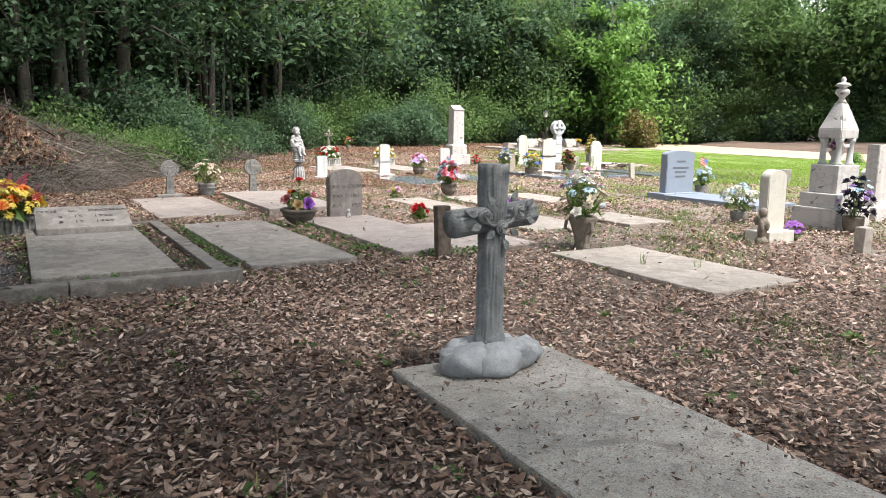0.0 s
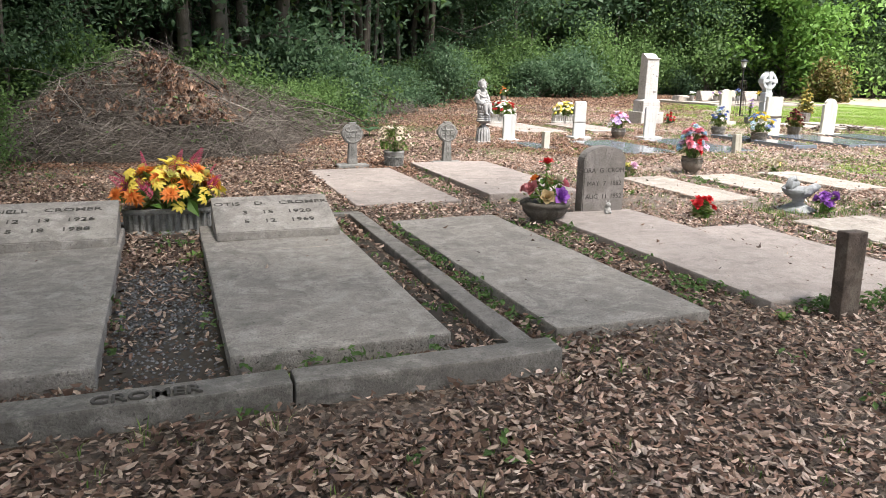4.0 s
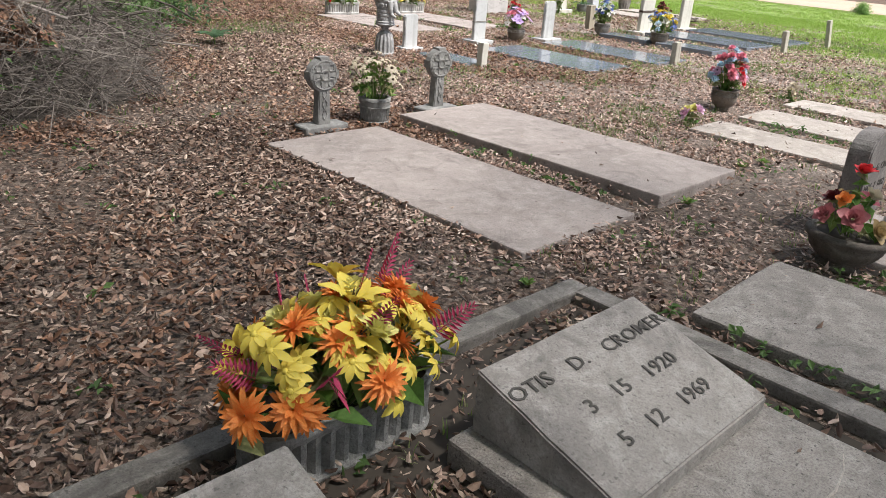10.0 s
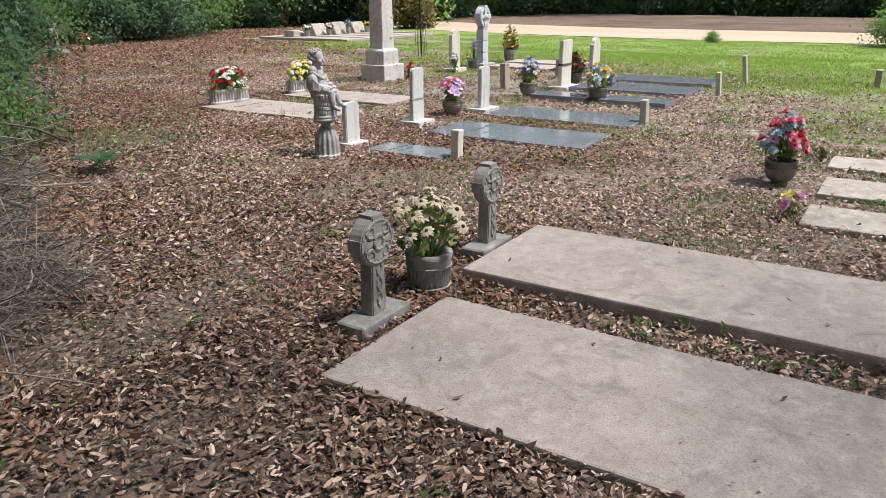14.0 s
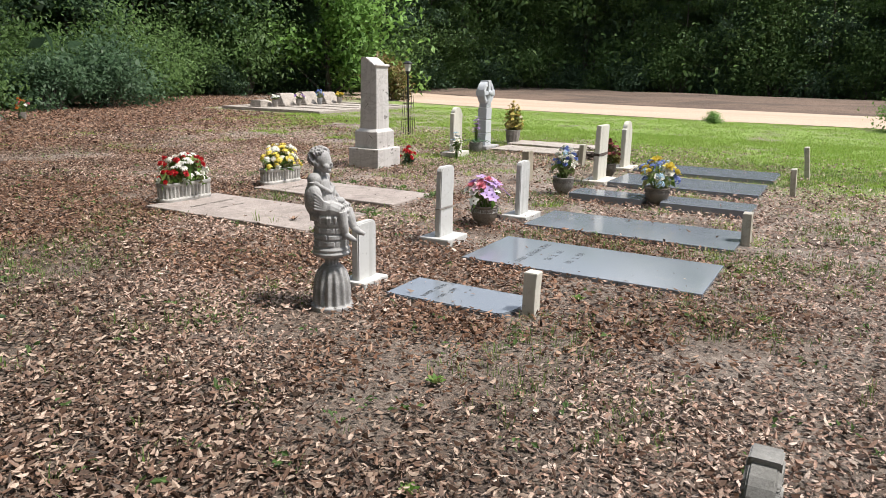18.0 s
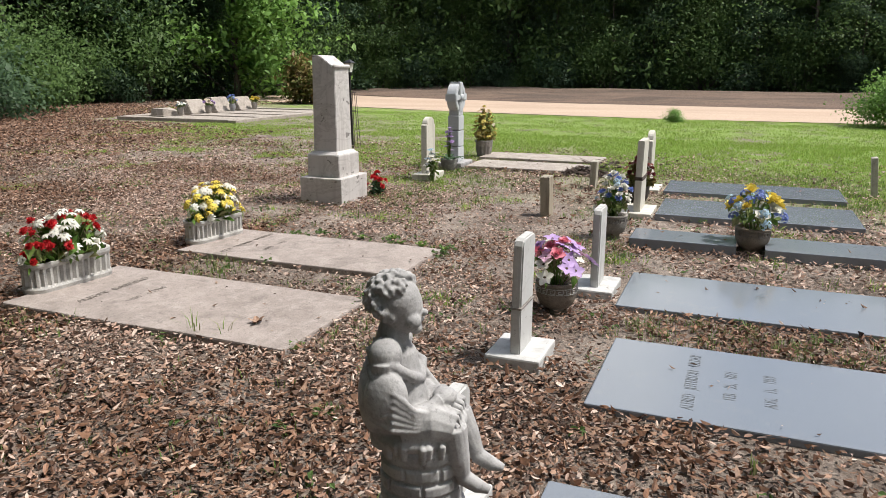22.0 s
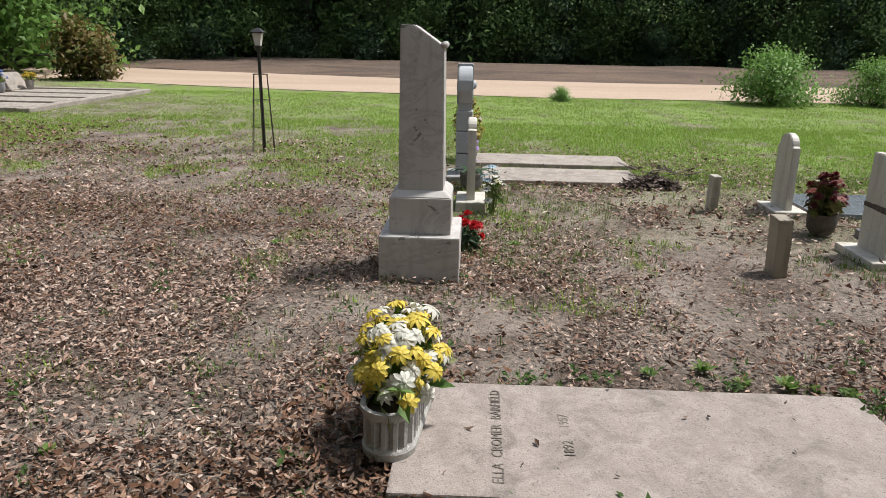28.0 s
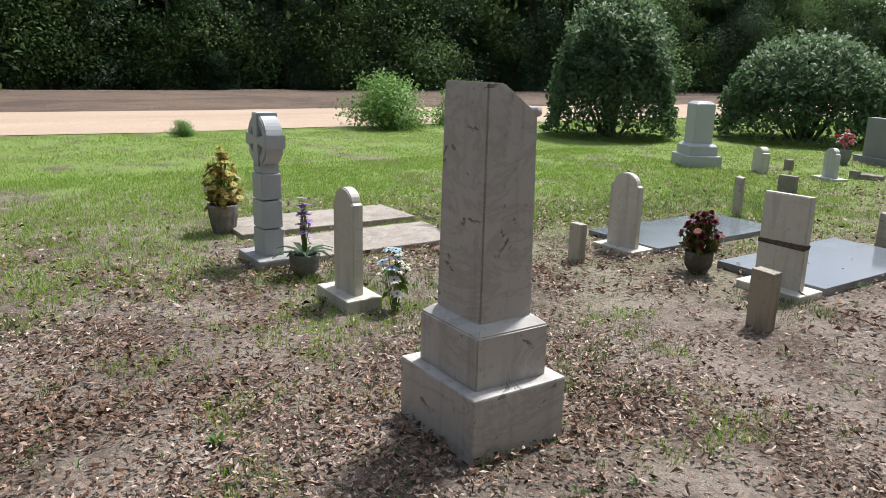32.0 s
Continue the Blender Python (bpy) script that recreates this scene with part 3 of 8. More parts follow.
NEAR_BUSHES = [bush_mesh(15, 1.2, 1.6, 4200, 0.06, M_LEAF), bush_mesh(16, 1.0, 1.1, 3200, 0.058, M_LEAF_D), bush_mesh(17, 1.4, 2.2, 5000, 0.066, M_LEAF_D)]
BUSHES = [bush_mesh(11, 1.3, 2.0, 4800, 0.075, M_LEAF_D), bush_mesh(12, 1.1, 1.4, 4200, 0.07, M_LEAF_D), bush_mesh(13, 1.6, 2.8, 5600, 0.08, M_LEAF), bush_mesh(14, 0.9, 1.0, 2600, 0.07, M_LEAF_L)]


def plant_bush(i, x, y, scale, turn, label="leafy green undergrowth bush at the edge of the woods"):
    ob = thing("bush", x, y, 0, turn, label, "bush", "undergrowth")
    ob.scale = (scale, scale, scale)
    kind = NEAR_BUSHES[i % 3] if x < 14 and y < 38 else BUSHES[i % 4]
    part("stem", kind[0], None, ob)
    part("foliage", kind[1], None, ob)


# edge of the woods, from the west round by the north to the road, then along it
EDGE = [(-14, 6), (-8.5, 13), (-4.5, 16.5), (-1.2, 17.8), (2.2, 18.8), (5.2, 23.0), (12.0, 32.0), (21.0, 38.5), (31.0, 36.5), (38.0, 36.0), (44.0, 30.0), (44.5, 24.0), (43.5, 8.0), (41.0, -8.0), (38.0, -26.0), (34.0, -46.0)]


def along_edge(step, off, seed):
    """Points at even steps along the edge, pushed outwards by off."""
    rng = np.random.default_rng(seed)
    out = []
    for (x0, y0), (x1, y1) in zip(EDGE, EDGE[1:]):
        L = math.hypot(x1 - x0, y1 - y0)
        nx, ny = -(y1 - y0) / L, (x1 - x0) / L
        for d in np.arange(step * 0.5, L, step):
            d += rng.normal(0, step * 0.22)
            o = off + rng.normal(0, 0.5)
            out.append((x0 + (x1 - x0) * d / L + nx * o, y0 + (y1 - y0) * d / L + ny * o))
    return out


WOOD = "tall forest tree with dark bark and dense green leaves"
for row, (step, off) in enumerate(((3.2, 3.6), (2.9, 6.2), (3.5, 9.2))):
    for i, (x, y) in enumerate(along_edge(step, off, 20 + row)):
        s = (0.75 if x < 8 else 0.86) + 0.26 * ((i * 7 + row * 3) % 10) / 10
        near = x < 15 and y < 38
        meshes = BACK_TREES[(i + row) % 3] if row else NEAR_TREES[i % 3] if near else TREES[i * 3 % 5]
        plant_tree(meshes, x, y, s, (i * 67 + row * 31) % 360, WOOD, group="woods")
for row, (step, off) in enumerate(((2.3, 1.0), (2.7, 3.4))):
    for i, (x, y) in enumerate(along_edge(step, off, 40 + row)):
        if x < 10 and i % 3 == row:
            continue
        plant_bush((i * 2 + row) % 4, x, y, (0.8 + 0.09 * ((i * 5) % 7)) * (1.0 if x > 8 else 0.62), (i * 83) % 360)
for i, (x, y) in enumerate(along_edge(3.4, 8.5, 44)):
    plant_bush(i * 3 % 4 if i % 2 else 2, x, y, 1.25, (i * 53) % 360)
for x, y, s in ((1.0, 18.6, 0.95), (2.7, 20.9, 1.0), (0.3, 18.2, 0.75), (-2.2, 15.2, 0.55)):
    plant_tree(NEAR_TREES[1 if s > 0.6 else 2], x, y, s, x * 50, "forest tree with a straight mottled trunk behind the brush pile", group="woods")
# slender trunks crowded under the canopy, and more rows behind them
POLES = [tree("p", 61 + k, 9.0 + k, 0.085 + 0.02 * k, 12, 900, 0.18, M_LEAF_D, 0.5, 0.9, 0.05 * (k - 1)) for k in range(3)]
for i, (x, y) in enumerate(along_edge(1.15, 2.6, 46)):
    if x < 36 and y > 5:
        plant_tree(POLES[i % 3], x, y, 0.85 + 0.05 * (i % 7), i * 77 % 360, "slender young forest tree with a dark bare trunk", group="woods")
for i, (x, y) in enumerate(along_edge(2.6, 12.5, 47)):
    if x < 24:
        plant_tree(BACK_TREES[i % 3], x, y, 1.0, i * 91 % 360, WOOD, group="woods")
# farther rows that close the gaps between the crowns
for row, (step, off) in enumerate(((2.8, 15.5), (3.2, 19.0))):
    for i, (x, y) in enumerate(along_edge(step, off, 48 + row)):
        if x > 4:
            plant_tree(BACK_TREES[(i + row) % 3], x, y, 1.15 + 0.05 * (i % 4), i * 113 % 360, WOOD, group="woods")
# leafy edge of the woods across the road
for i, (x, y) in enumerate(along_edge(2.4, 1.9, 52)):
    if x > 30:
        plant_tree(TREES[(2, 4)[i % 2]], x, y, 0.62 + 0.05 * (i % 5), i * 59 % 360, "young leafy tree at the edge of the roadside woods", group="woods")
# a pale broad-leaved tree and a russet shrub beside the far plot
BROAD = tree("i", 21, 9.5, 0.15, 34, 8000, 0.17, M_LEAF_L, 0.12, 1.0)
plant_tree(BROAD, 32.6, 35.6, 1.0, 40, "young tree with large pale green drooping leaves", group="woods")
RUSSET = bush_mesh(23, 0.8, 1.9, 2600, 0.11, M_LEAF_O)
ob = thing("bush", 30.3, 30.2, 0, 0, "russet and green shrub beside the far plot", "bush")
part("stem", RUSSET[0], None, ob)
part("foliage", RUSSET[1], None, ob)
# broad oaks added, mostly unseen: behind the start and leftwards, shading graves and wood's edge
SLIM_OAK = tree("s", 33, 15.0, 0.20, 44, 4600, 0.20, M_LEAF, 0.45, 1.75)
OAK = tree("j", 31, 15.0, 0.42, 44, 4600, 0.23, M_LEAF, 0.5, 1.75)
for x, y, s, a in ((0.4, -3.8, 1.25, 0), (-6.2, 7.4, 0.95, 130), (-4.2, 9.2, 0.8, 90), (-10.5, 7.0, 0.85, 250), (-3.0, -12.0, 1.0, 60), (6.0, -14.0, 0.9, 200), (-6.0, 12.0, 0.8, 20), (-4.4, 17.0, 0.75, 300), (1.6, 19.6, 0.75, 80), (6.2, 26.5, 0.75, 160), (13.0, 35.5, 0.8, 220)):
    plant_tree(SLIM_OAK if y > 16 else OAK, x, y, s, a, "large spreading oak added for its shade, with a dark trunk and broad crown", group="oaks")


def evergreen(seed, r, h, n, size, leaf):
    """Dense clipped-looking shrub: leaves in a thick uneven shell over many stems."""
    rng = np.random.default_rng(seed)
    d = rng.normal(0, 1, (n, 3))
    d /= np.linalg.norm(d, axis=1)[:, None]
    d[:, 2] = np.abs(d[:, 2]) - 0.85 * rng.random(n)
    lump = np.array([noise.noise(Vector(q) * 2.6 + Vector((seed, 0, 0))) + 0.5 * noise.noise(Vector(q) * 6.0) for q in d])
    k = (1 + 0.16 * lump) * rng.uniform(0.78, 1.0, n) ** 0.6
    z = h * 0.42 + d[:, 2] * h * 0.58 * k
    narrow = r * k * (1.10 - 0.24 * np.clip(z / h, 0, 1))
    p = np.stack([d[:, 0] * narrow, d[:, 1] * narrow, np.maximum(z, 0.16)], 1)
    leaves = foliage_mesh("foliage", p, np.tile([0, 0, h * 0.35], (n, 1)), size, rng, leaf)
    bm = bmesh.new()
    for i in range(14):
        a, q = rng.uniform(0, 6.28), rng.uniform(0.2, 0.75)
        e = Vector((math.cos(a) * r * q, math.sin(a) * r * q, h * rng.uniform(0.5, 0.85)))
        tube(bm, [Vector((e.x * 0.2, e.y * 0.2, -0.05)), Vector((e.x * 0.7, e.y * 0.7, h * 0.3)), e], [0.05, 0.035, 0.01], 6)
    tube(bm, [Vector((0, 0, -0.1)), Vector((0.03, 0, 0.3)), Vector((0, 0.04, h * 0.5))], [0.20, 0.15, 0.06], 9)
    return mesh_bm("stem", bm, M_BARK), leaves


for x, y, r, h, n, s, mat, text in ((21.8, 5.3, 1.6, 3.9, 17000, 0.078, M_LEAF_E, "large rounded glossy evergreen shrub on the lawn"), (19.0, 1.0, 2.1, 2.9, 17000, 0.078, M_LEAF_E, "broad glossy evergreen shrub on the lawn")):
    ob = thing("shrub", x, y, 0, 0, text, "shrub")
    me = evergreen(int(h * 60), r, h, n, s, mat)
    part("stem", me[0], None, ob)
    part("foliage", me[1], None, ob)

ROADSIDE = bush_mesh(41, 1.35, 1.55, 6000, 0.065, M_LEAF_L)
for x, y, sc, a in ((26.0, 9.5, 0.78, 0), (26.3, 6.9, 0.66, 120), (25.6, 15.2, 0.2, 40)):
    ob = thing("shrub", x, y, 0, a, "light green straggling shrub beside the dirt road", "shrub")
    ob.scale = (sc, sc, sc)
    part("stem", ROADSIDE[0], None, ob)
    part("foliage", ROADSIDE[1], None, ob)
for i, (x, y) in enumerate(((46.5, 26.5), (48.0, 29.5), (50.0, 24.0), (47.0, 22.0), (51.0, 27.5), (53.0, 31.0), (49.0, 33.0), (45.5, 33.5), (52.0, 20.5), (47.5, 36.0), (43.0, 40.5), (46.0, 42.5), (40.5, 43.0), (49.0, 39.5), (44.0, 46.0), (38.0, 41.5))):
    plant_tree(BACK_TREES[i % 3], x, y, 1.0, i * 47, WOOD, group="woods")

# ---- brush pile ----


def ribbon_twigs(n, rng, place, length, width):
    """Thin three-sided twigs, bent once; place gives a middle, returns points and faces."""
    mid = place(n, rng)
    az, el = rng.uniform(0, 2 * np.pi, n), rng.normal(0.08, 0.38, n)
    d = np.stack([np.cos(az) * np.cos(el), np.sin(az) * np.cos(el), np.sin(el)], 1)
    L = length * rng.uniform(0.35, 1.4, n)[:, None]
    w = (width * rng.uniform(0.5, 1.8, n))[:, None]
    s = np.cross(d, [0.13, 0.21, 0.97])
    s /= np.linalg.norm(s, axis=1)[:, None]
    u = np.cross(d, s)
    bend = u * L * rng.normal(0, 0.20, n)[:, None] + s * L * rng.normal(0, 0.20, n)[:, None]
    v = []
    for t, k, q in ((-0.5, 0.0, 1.0), (0.0, 1.0, 0.8), (0.5, 0.0, 0.35)):
        c = mid + d * L * t + bend * k
        for a in (0, 2.094, 4.189):
            v.append(c + (s * math.cos(a) + u * math.sin(a)) * w * q)
    v = np.stack(v, 1)
    v[:, :, 2] = np.maximum(v[:, :, 2], 0.004)
    i = np.arange(n)[:, None] * 9
    f = []
    for r in (0, 3):
        for k in range(3):
            f.append(i + [[r + k, r + (k + 1) % 3, r + 3 + (k + 1) % 3, r + 3 + k]])
    return v.reshape(-1, 3), np.concatenate(f)


def pile_height(x, y):
    a = np.exp(-(((x + 0.45) / 1.45) ** 2 + ((y - 13.7) / 1.15) ** 2)) * 1.12
    e = np.exp(-(((x - 0.7) / 1.1) ** 2 + ((y - 14.9) / 1.0) ** 2)) * 0.85
    b = np.exp(-(((x - 1.5) / 1.2) ** 2 + ((y - 16.2) / 1.1) ** 2)) * 0.65
    c = np.exp(-(((x + 3.3) / 1.8) ** 2 + ((y - 14.0) / 1.2) ** 2)) * 0.75
    d = np.exp(-(((x - 4.6) / 1.5) ** 2 + ((y - 22.6) / 1.6) ** 2)) * 0.55
    return np.maximum.reduce([a, b, c, d, e]) * (1 + 0.16 * np.sin(2.7 * x + 1.3 * y) * np.cos(2.1 * y - x))


def pile_place(n, rng):
    out = []
    while len(out) < n:
        x, y = rng.uniform(-5.5, 7.5), rng.uniform(11.2, 24.0)
        h = float(pile_height(np.array(x), np.array(y)))
        if h > 0.13 and rng.random() < 0.25 + h:
            out.append((x, y, h * rng.uniform(0.45, 1.15) + 0.02))
    return np.array(out)


r1 = np.random.default_rng(71)
v, f = ribbon_twigs(26000, r1, pile_place, 0.5, 0.0026)
brush = tagged(new("brush_pile", mesh_np("brush_pile", v, f, M_TWIG)), "heap of grey dry branches and twigs beside the woods", "brush pile", kind="stuff")
n = 50
gx, gy = np.meshgrid(np.linspace(-6, 8, n), np.linspace(11, 24.5, n))
gz = pile_height(gx, gy) * (0.50 + 0.06 * np.sin(gx * 9) * np.cos(gy * 8)) - 0.10
vv = np.stack([gx, gy, gz], -1).reshape(-1, 3)
ff = [(j * n + i, j * n + i + 1, (j + 1) * n + i + 1, (j + 1) * n + i) for j in range(n - 1) for i in range(n - 1)]
tagged(new("brush_mound", mesh_np("brush_mound", vv, ff, M_SOIL, True)), "dark earth and rotted litter under the brush", "earth mound", kind="structure")
# long arching boughs thrown over the heap, each with side shoots
bm = bmesh.new()
boughs = pile_place(110, r1)
for x, y, z in boughs:
    a = r1.normal(-0.5, 0.7) + (math.pi if r1.random() < 0.35 else 0)
    L, r = r1.uniform(0.9, 2.2), r1.uniform(0.006, 0.016)
    d, s = Vector((math.cos(a), math.sin(a), 0)), Vector((-math.sin(a), math.cos(a), 0))
    side, rise = r1.normal(0, 0.15) * L, r1.uniform(0.0, 0.25) * L
    pts = []
    for t in np.linspace(-0.5, 0.5, 6):
        q = Vector((x, y, 0)) + d * t * L + s * side * (1 - 4 * t * t)
        ground = float(pile_height(np.array(q.x), np.array(q.y)))
        q.z = max(0.03, 0.5 * z + 0.5 * ground + rise * (0.5 - 2.2 * t * t))
        pts.append(q)
    tube(bm, pts, [r * (1 - 0.13 * k) for k in range(6)], 5)
    for k in range(4):
        b = pts[1 + k]
        e = b + d * r1.uniform(0.2, 0.5) + s * r1.normal(0, 0.3) + Vector((0, 0, r1.normal(0.05, 0.15)))
        e.z = max(0.02, e.z)
        tube(bm, [b, (b + e) / 2 + Vector((0, 0, 0.04)), e], [r * 0.5, r * 0.35, r * 0.15], 4)
tagged(new("fallen_boughs", mesh_bm("fallen_boughs", bm, M_TWIG, True)), "long bent grey boughs lying over the brush heap", "branches", kind="stuff")
m = 5200
p = np.stack([r1.normal(0.30, 0.32, m), r1.normal(13.75, 0.6, m), np.zeros(m)], 1)
p = np.concatenate([p, np.stack([r1.normal(-1.3, 0.4, 900), r1.normal(14.1, 0.5, 900), np.zeros(900)], 1)])
p[:, 2] = pile_height(p[:, 0], p[:, 1]) * r1.uniform(0.75, 1.08, len(p)) + 0.02
p = p[p[:, 2] > 0.45]
v, f = leaf_cards(p, 0.055, r1, 2.0, 0.7)
tagged(new("dead_leaves", mesh_np("dead_leaves", v, f, M_LITTER_RED)), "rusty dead leaves caught on the brush pile", "dead leaves", kind="stuff")
# green leaves of vines creeping through the twigs
q = pile_place(5200, r1)
q = q[np.sin(q[:, 0] * 2.3 + 1.0) * np.cos(q[:, 1] * 1.9) + r1.normal(0, 0.35, len(q)) > 0.25]
q[:, 2] += 0.03
v, f = leaf_cards(q, 0.036, r1, 1.6, 0.2)
tagged(new("vine_leaves", mesh_np("vine_leaves", v, f, M_LEAF)), "small green leaves of vines over the brush pile", "vines", kind="stuff")
# green growth through and before the brush
for i, (x, y, sc) in enumerate(((-2.9, 12.1, 0.5), (-2.2, 11.6, 0.4), (-1.8, 15.3, 0.75), (2.3, 16.2, 0.5), (2.9, 17.0, 0.55), (3.2, 18.0, 0.7), (-2.6, 13.2, 0.6), (1.6, 16.3, 0.55), (2.6, 18.6, 0.9), (4.0, 20.4, 0.85), (5.4, 22.8, 0.9), (-4.6, 14.0, 0.8), (0.8, 17.0, 0.8), (7.0, 24.8, 0.9), (9.2, 27.6, 0.9), (-1.4, 16.6, 0.9), (17.9, 33.6, 1.2), (15.6, 33.0, 1.0), (20.5, 36.0, 1.1))):
    plant_bush(i * 3 if y < 18 else i, x, y, sc, i * 71, "small-leaved green shrub growing among the brush")

# ---- grave slabs and kerbs ----


RECTS = []


def slab(name, x0, x1, y0, y1, h, material, label, category="grave slab", group="", bevel=0.012, amount=0.006, skew=0.0):
    cx, cy = (x0 + x1) / 2, (y0 + y1) / 2
    RECTS.append((x0, x1, y0, y1, h))
    ob = thing(name, cx, cy, 0, skew, label, category, group)
    part("slab", box(x0 - cx, x1 - cx, y0 - cy, y1 - cy, -0.05, h, bevel, 5, amount, 3.0, cx), material, ob)
    return ob


GREY = "weathered grey concrete grave slab lying among dead leaves"
xslab = slab("grave_slab", 1.36, 2.20, 0.72, 2.80, 0.06, M_CONC_MID, "weathered grey concrete grave slab strewn with brown leaf crumbs", skew=-1.5)
slab("grave_slab", 3.98, 4.90, 3.22, 4.97, 0.05, M_CONC_PALE, "pale sunlit concrete grave slab among dead leaves")
otis = slab("grave_slab", 0.06, 0.99, 5.42, 7.95, 0.10, M_CONC, "stained grey concrete grave slab inside the kerbed plot")
nell = slab("grave_slab", -1.38, -0.42, 5.45, 8.02, 0.10, M_CONC, "stained grey concrete grave slab inside the kerbed plot")
slab("grave_slab", 1.48, 2.35, 5.40, 7.95, 0.07, M_CONC, "grey concrete grave slab beside the kerb", skew=0.6)
slab("grave_slab", 2.76, 3.62, 5.44, 7.92, 0.07, M_CONC_TAN, "grey-tan concrete grave slab with moss along its edges", skew=0.8)
slab("grave_slab", 3.72, 4.35, 5.6, 7.3, 0.02, M_CONC_TAN, "low half-buried concrete grave slab")
slab("grave_slab", 1.40, 2.39, 8.80, 11.12, 0.04, M_CONC_TAN, "tan concrete grave slab before a Celtic cross marker", group="paired slabs")
slab("grave_slab", 2.68, 3.66, 8.82, 11.20, 0.085, M_CONC_TAN, "tan concrete grave slab before a Celtic cross marker", group="paired slabs")
for x0, x1, y0, y1 in ((4.72, 5.30, 8.22, 9.76), (5.66, 6.32, 8.45, 9.76), (6.74, 7.32, 8.45, 9.80)):
    slab("grave_slab", x0, x1, y0, y1, 0.04, M_CONC_PALE, "small pale concrete child's grave slab", group="small slabs")
slab("grave_slab", 4.74, 5.60, 6.21, 7.25, 0.04, M_CONC_PALE, "small pale concrete grave slab beside a swan planter", group="small slabs")
slab("grave_slab", 6.02, 6.70, 6.1, 7.14, 0.04, M_CONC_PALE, "small pale concrete grave slab behind a tall urn", group="small slabs")
slab_d1 = slab("grave_slab", 6.42, 7.42, 15.56, 17.72, 0.05, M_CONC_TAN, "grey-tan concrete grave slab with worn incised lettering")
slab_d2 = slab("grave_slab", 7.98, 8.86, 15.62, 17.66, 0.05, M_CONC_TAN, "grey-tan concrete grave slab with worn incised lettering")
slab("grave_slab", 15.05, 15.85, 15.45, 17.45, 0.06, M_CONC_PALE, "pale tan concrete grave slab at the lawn's edge", group="lawn slabs")
slab("grave_slab", 13.95, 14.80, 15.50, 17.30, 0.05, M_CONC_PALE, "pale tan concrete grave slab at the lawn's edge", group="lawn slabs")

GL = "polished blue-grey granite ledger lying flat on the ground"
small = thing("granite_ledger", 5.505, 13.46, 0, 0, "small polished blue-grey granite ledger with a rounded head", "grave slab", "granite ledgers")
RECTS.append((5.28, 5.73, 13.0, 13.92, 0.03))
part("slab", outline([(-0.225, -0.46), (0.225, -0.46), (0.225, 0.38)] + [(0.225 * math.cos(k), 0.38 + 0.08 * math.sin(k)) for k in np.linspace(0.35, math.pi - 0.35, 9)] + [(-0.225, 0.38)], 0.08, 0.006), M_GRAN, small, m=pose(0, 0, -0.01, 90) @ Matrix.Diagonal((1, 1, 1, 1)))
g1 = slab("granite_ledger", 6.42, 7.34, 12.03, 13.93, 0.035, M_GRAN, GL, "grave slab", "granite ledgers", 0.008, 0)
slab("granite_ledger", 7.94, 8.80, 12.04, 14.03, 0.035, M_GRAN, GL, "grave slab", "granite ledgers", 0.008, 0)
slab("granite_ledger", 9.72, 10.16, 13.32, 14.2, 0.09, M_GRAN, "short granite ledger with rough grey sides", "grave slab", "granite ledgers", 0.008, 0)
slab("granite_ledger", 9.68, 10.20, 12.12, 13.10, 0.09, M_GRAN, "short granite ledger with rough grey sides", "grave slab", "granite ledgers", 0.008, 0)
slab("granite_ledger", 11.02, 12.02, 12.2, 14.12, 0.07, M_GRAN, GL, "grave slab", "granite ledgers", 0.008, 0)
slab("granite_ledger", 12.62, 13.56, 12.18, 14.2, 0.06, M_GRAN, GL, "grave slab", "granite ledgers", 0.008, 0)
slab("granite_ledger", 8.80, 9.68, 6.55, 8.22, 0.09, M_BLUE, "blue-grey granite ledger below a matching headstone", "grave slab", "granite ledgers", 0.008, 0)

part("crack", tube(bmesh.new(), [Vector((-0.13, 0.42, 0.1)), Vector((-0.02, 0.43, 0.1)), Vector((0.05, 0.445, 0.1)), Vector((0.21, 0.433, 0.1)), Vector((0.32, 0.45, 0.1)), Vector((0.40, 0.478, 0.1))], [0.002, 0.004, 0.003, 0.0045, 0.003, 0.002], 5), M_CONC_PALE, otis, "pale filled crack")
kerb = thing("plot_kerb", 0, 0, 0, 0, "dark mossy concrete kerb round a family plot", "kerb")


def kerb_run(x0, x1, y0, y1, h):
    n = max(1, round(max(x1 - x0, y1 - y0) / 1.3))
    for i in range(n):
        if x1 - x0 > y1 - y0:
            a, b = x0 + (x1 - x0) * i / n + 0.004, x0 + (x1 - x0) * (i + 1) / n - 0.004
            part("kerb_block", box(a, b, y0, y1, -0.05, h, 0.012, 3, 0.007, 5, a), M_CURB, kerb)
        else:
            a, b = y0 + (y1 - y0) * i / n + 0.004, y0 + (y1 - y0) * (i + 1) / n - 0.004
            part("kerb_block", box(x0, x1, a, b, -0.05, h, 0.012, 3, 0.007, 5, a), M_CURB, kerb)


kerb_run(-1.95, 1.36, 5.09, 5.23, 0.105)
kerb_run(-1.95, 1.345, 8.37, 8.475, 0.052)
kerb_run(1.225, 1.345, 5.235, 8.365, 0.06)
kerb_run(-1.95, -1.83, 5.235, 8.365, 0.06)

# ---- headstones ----


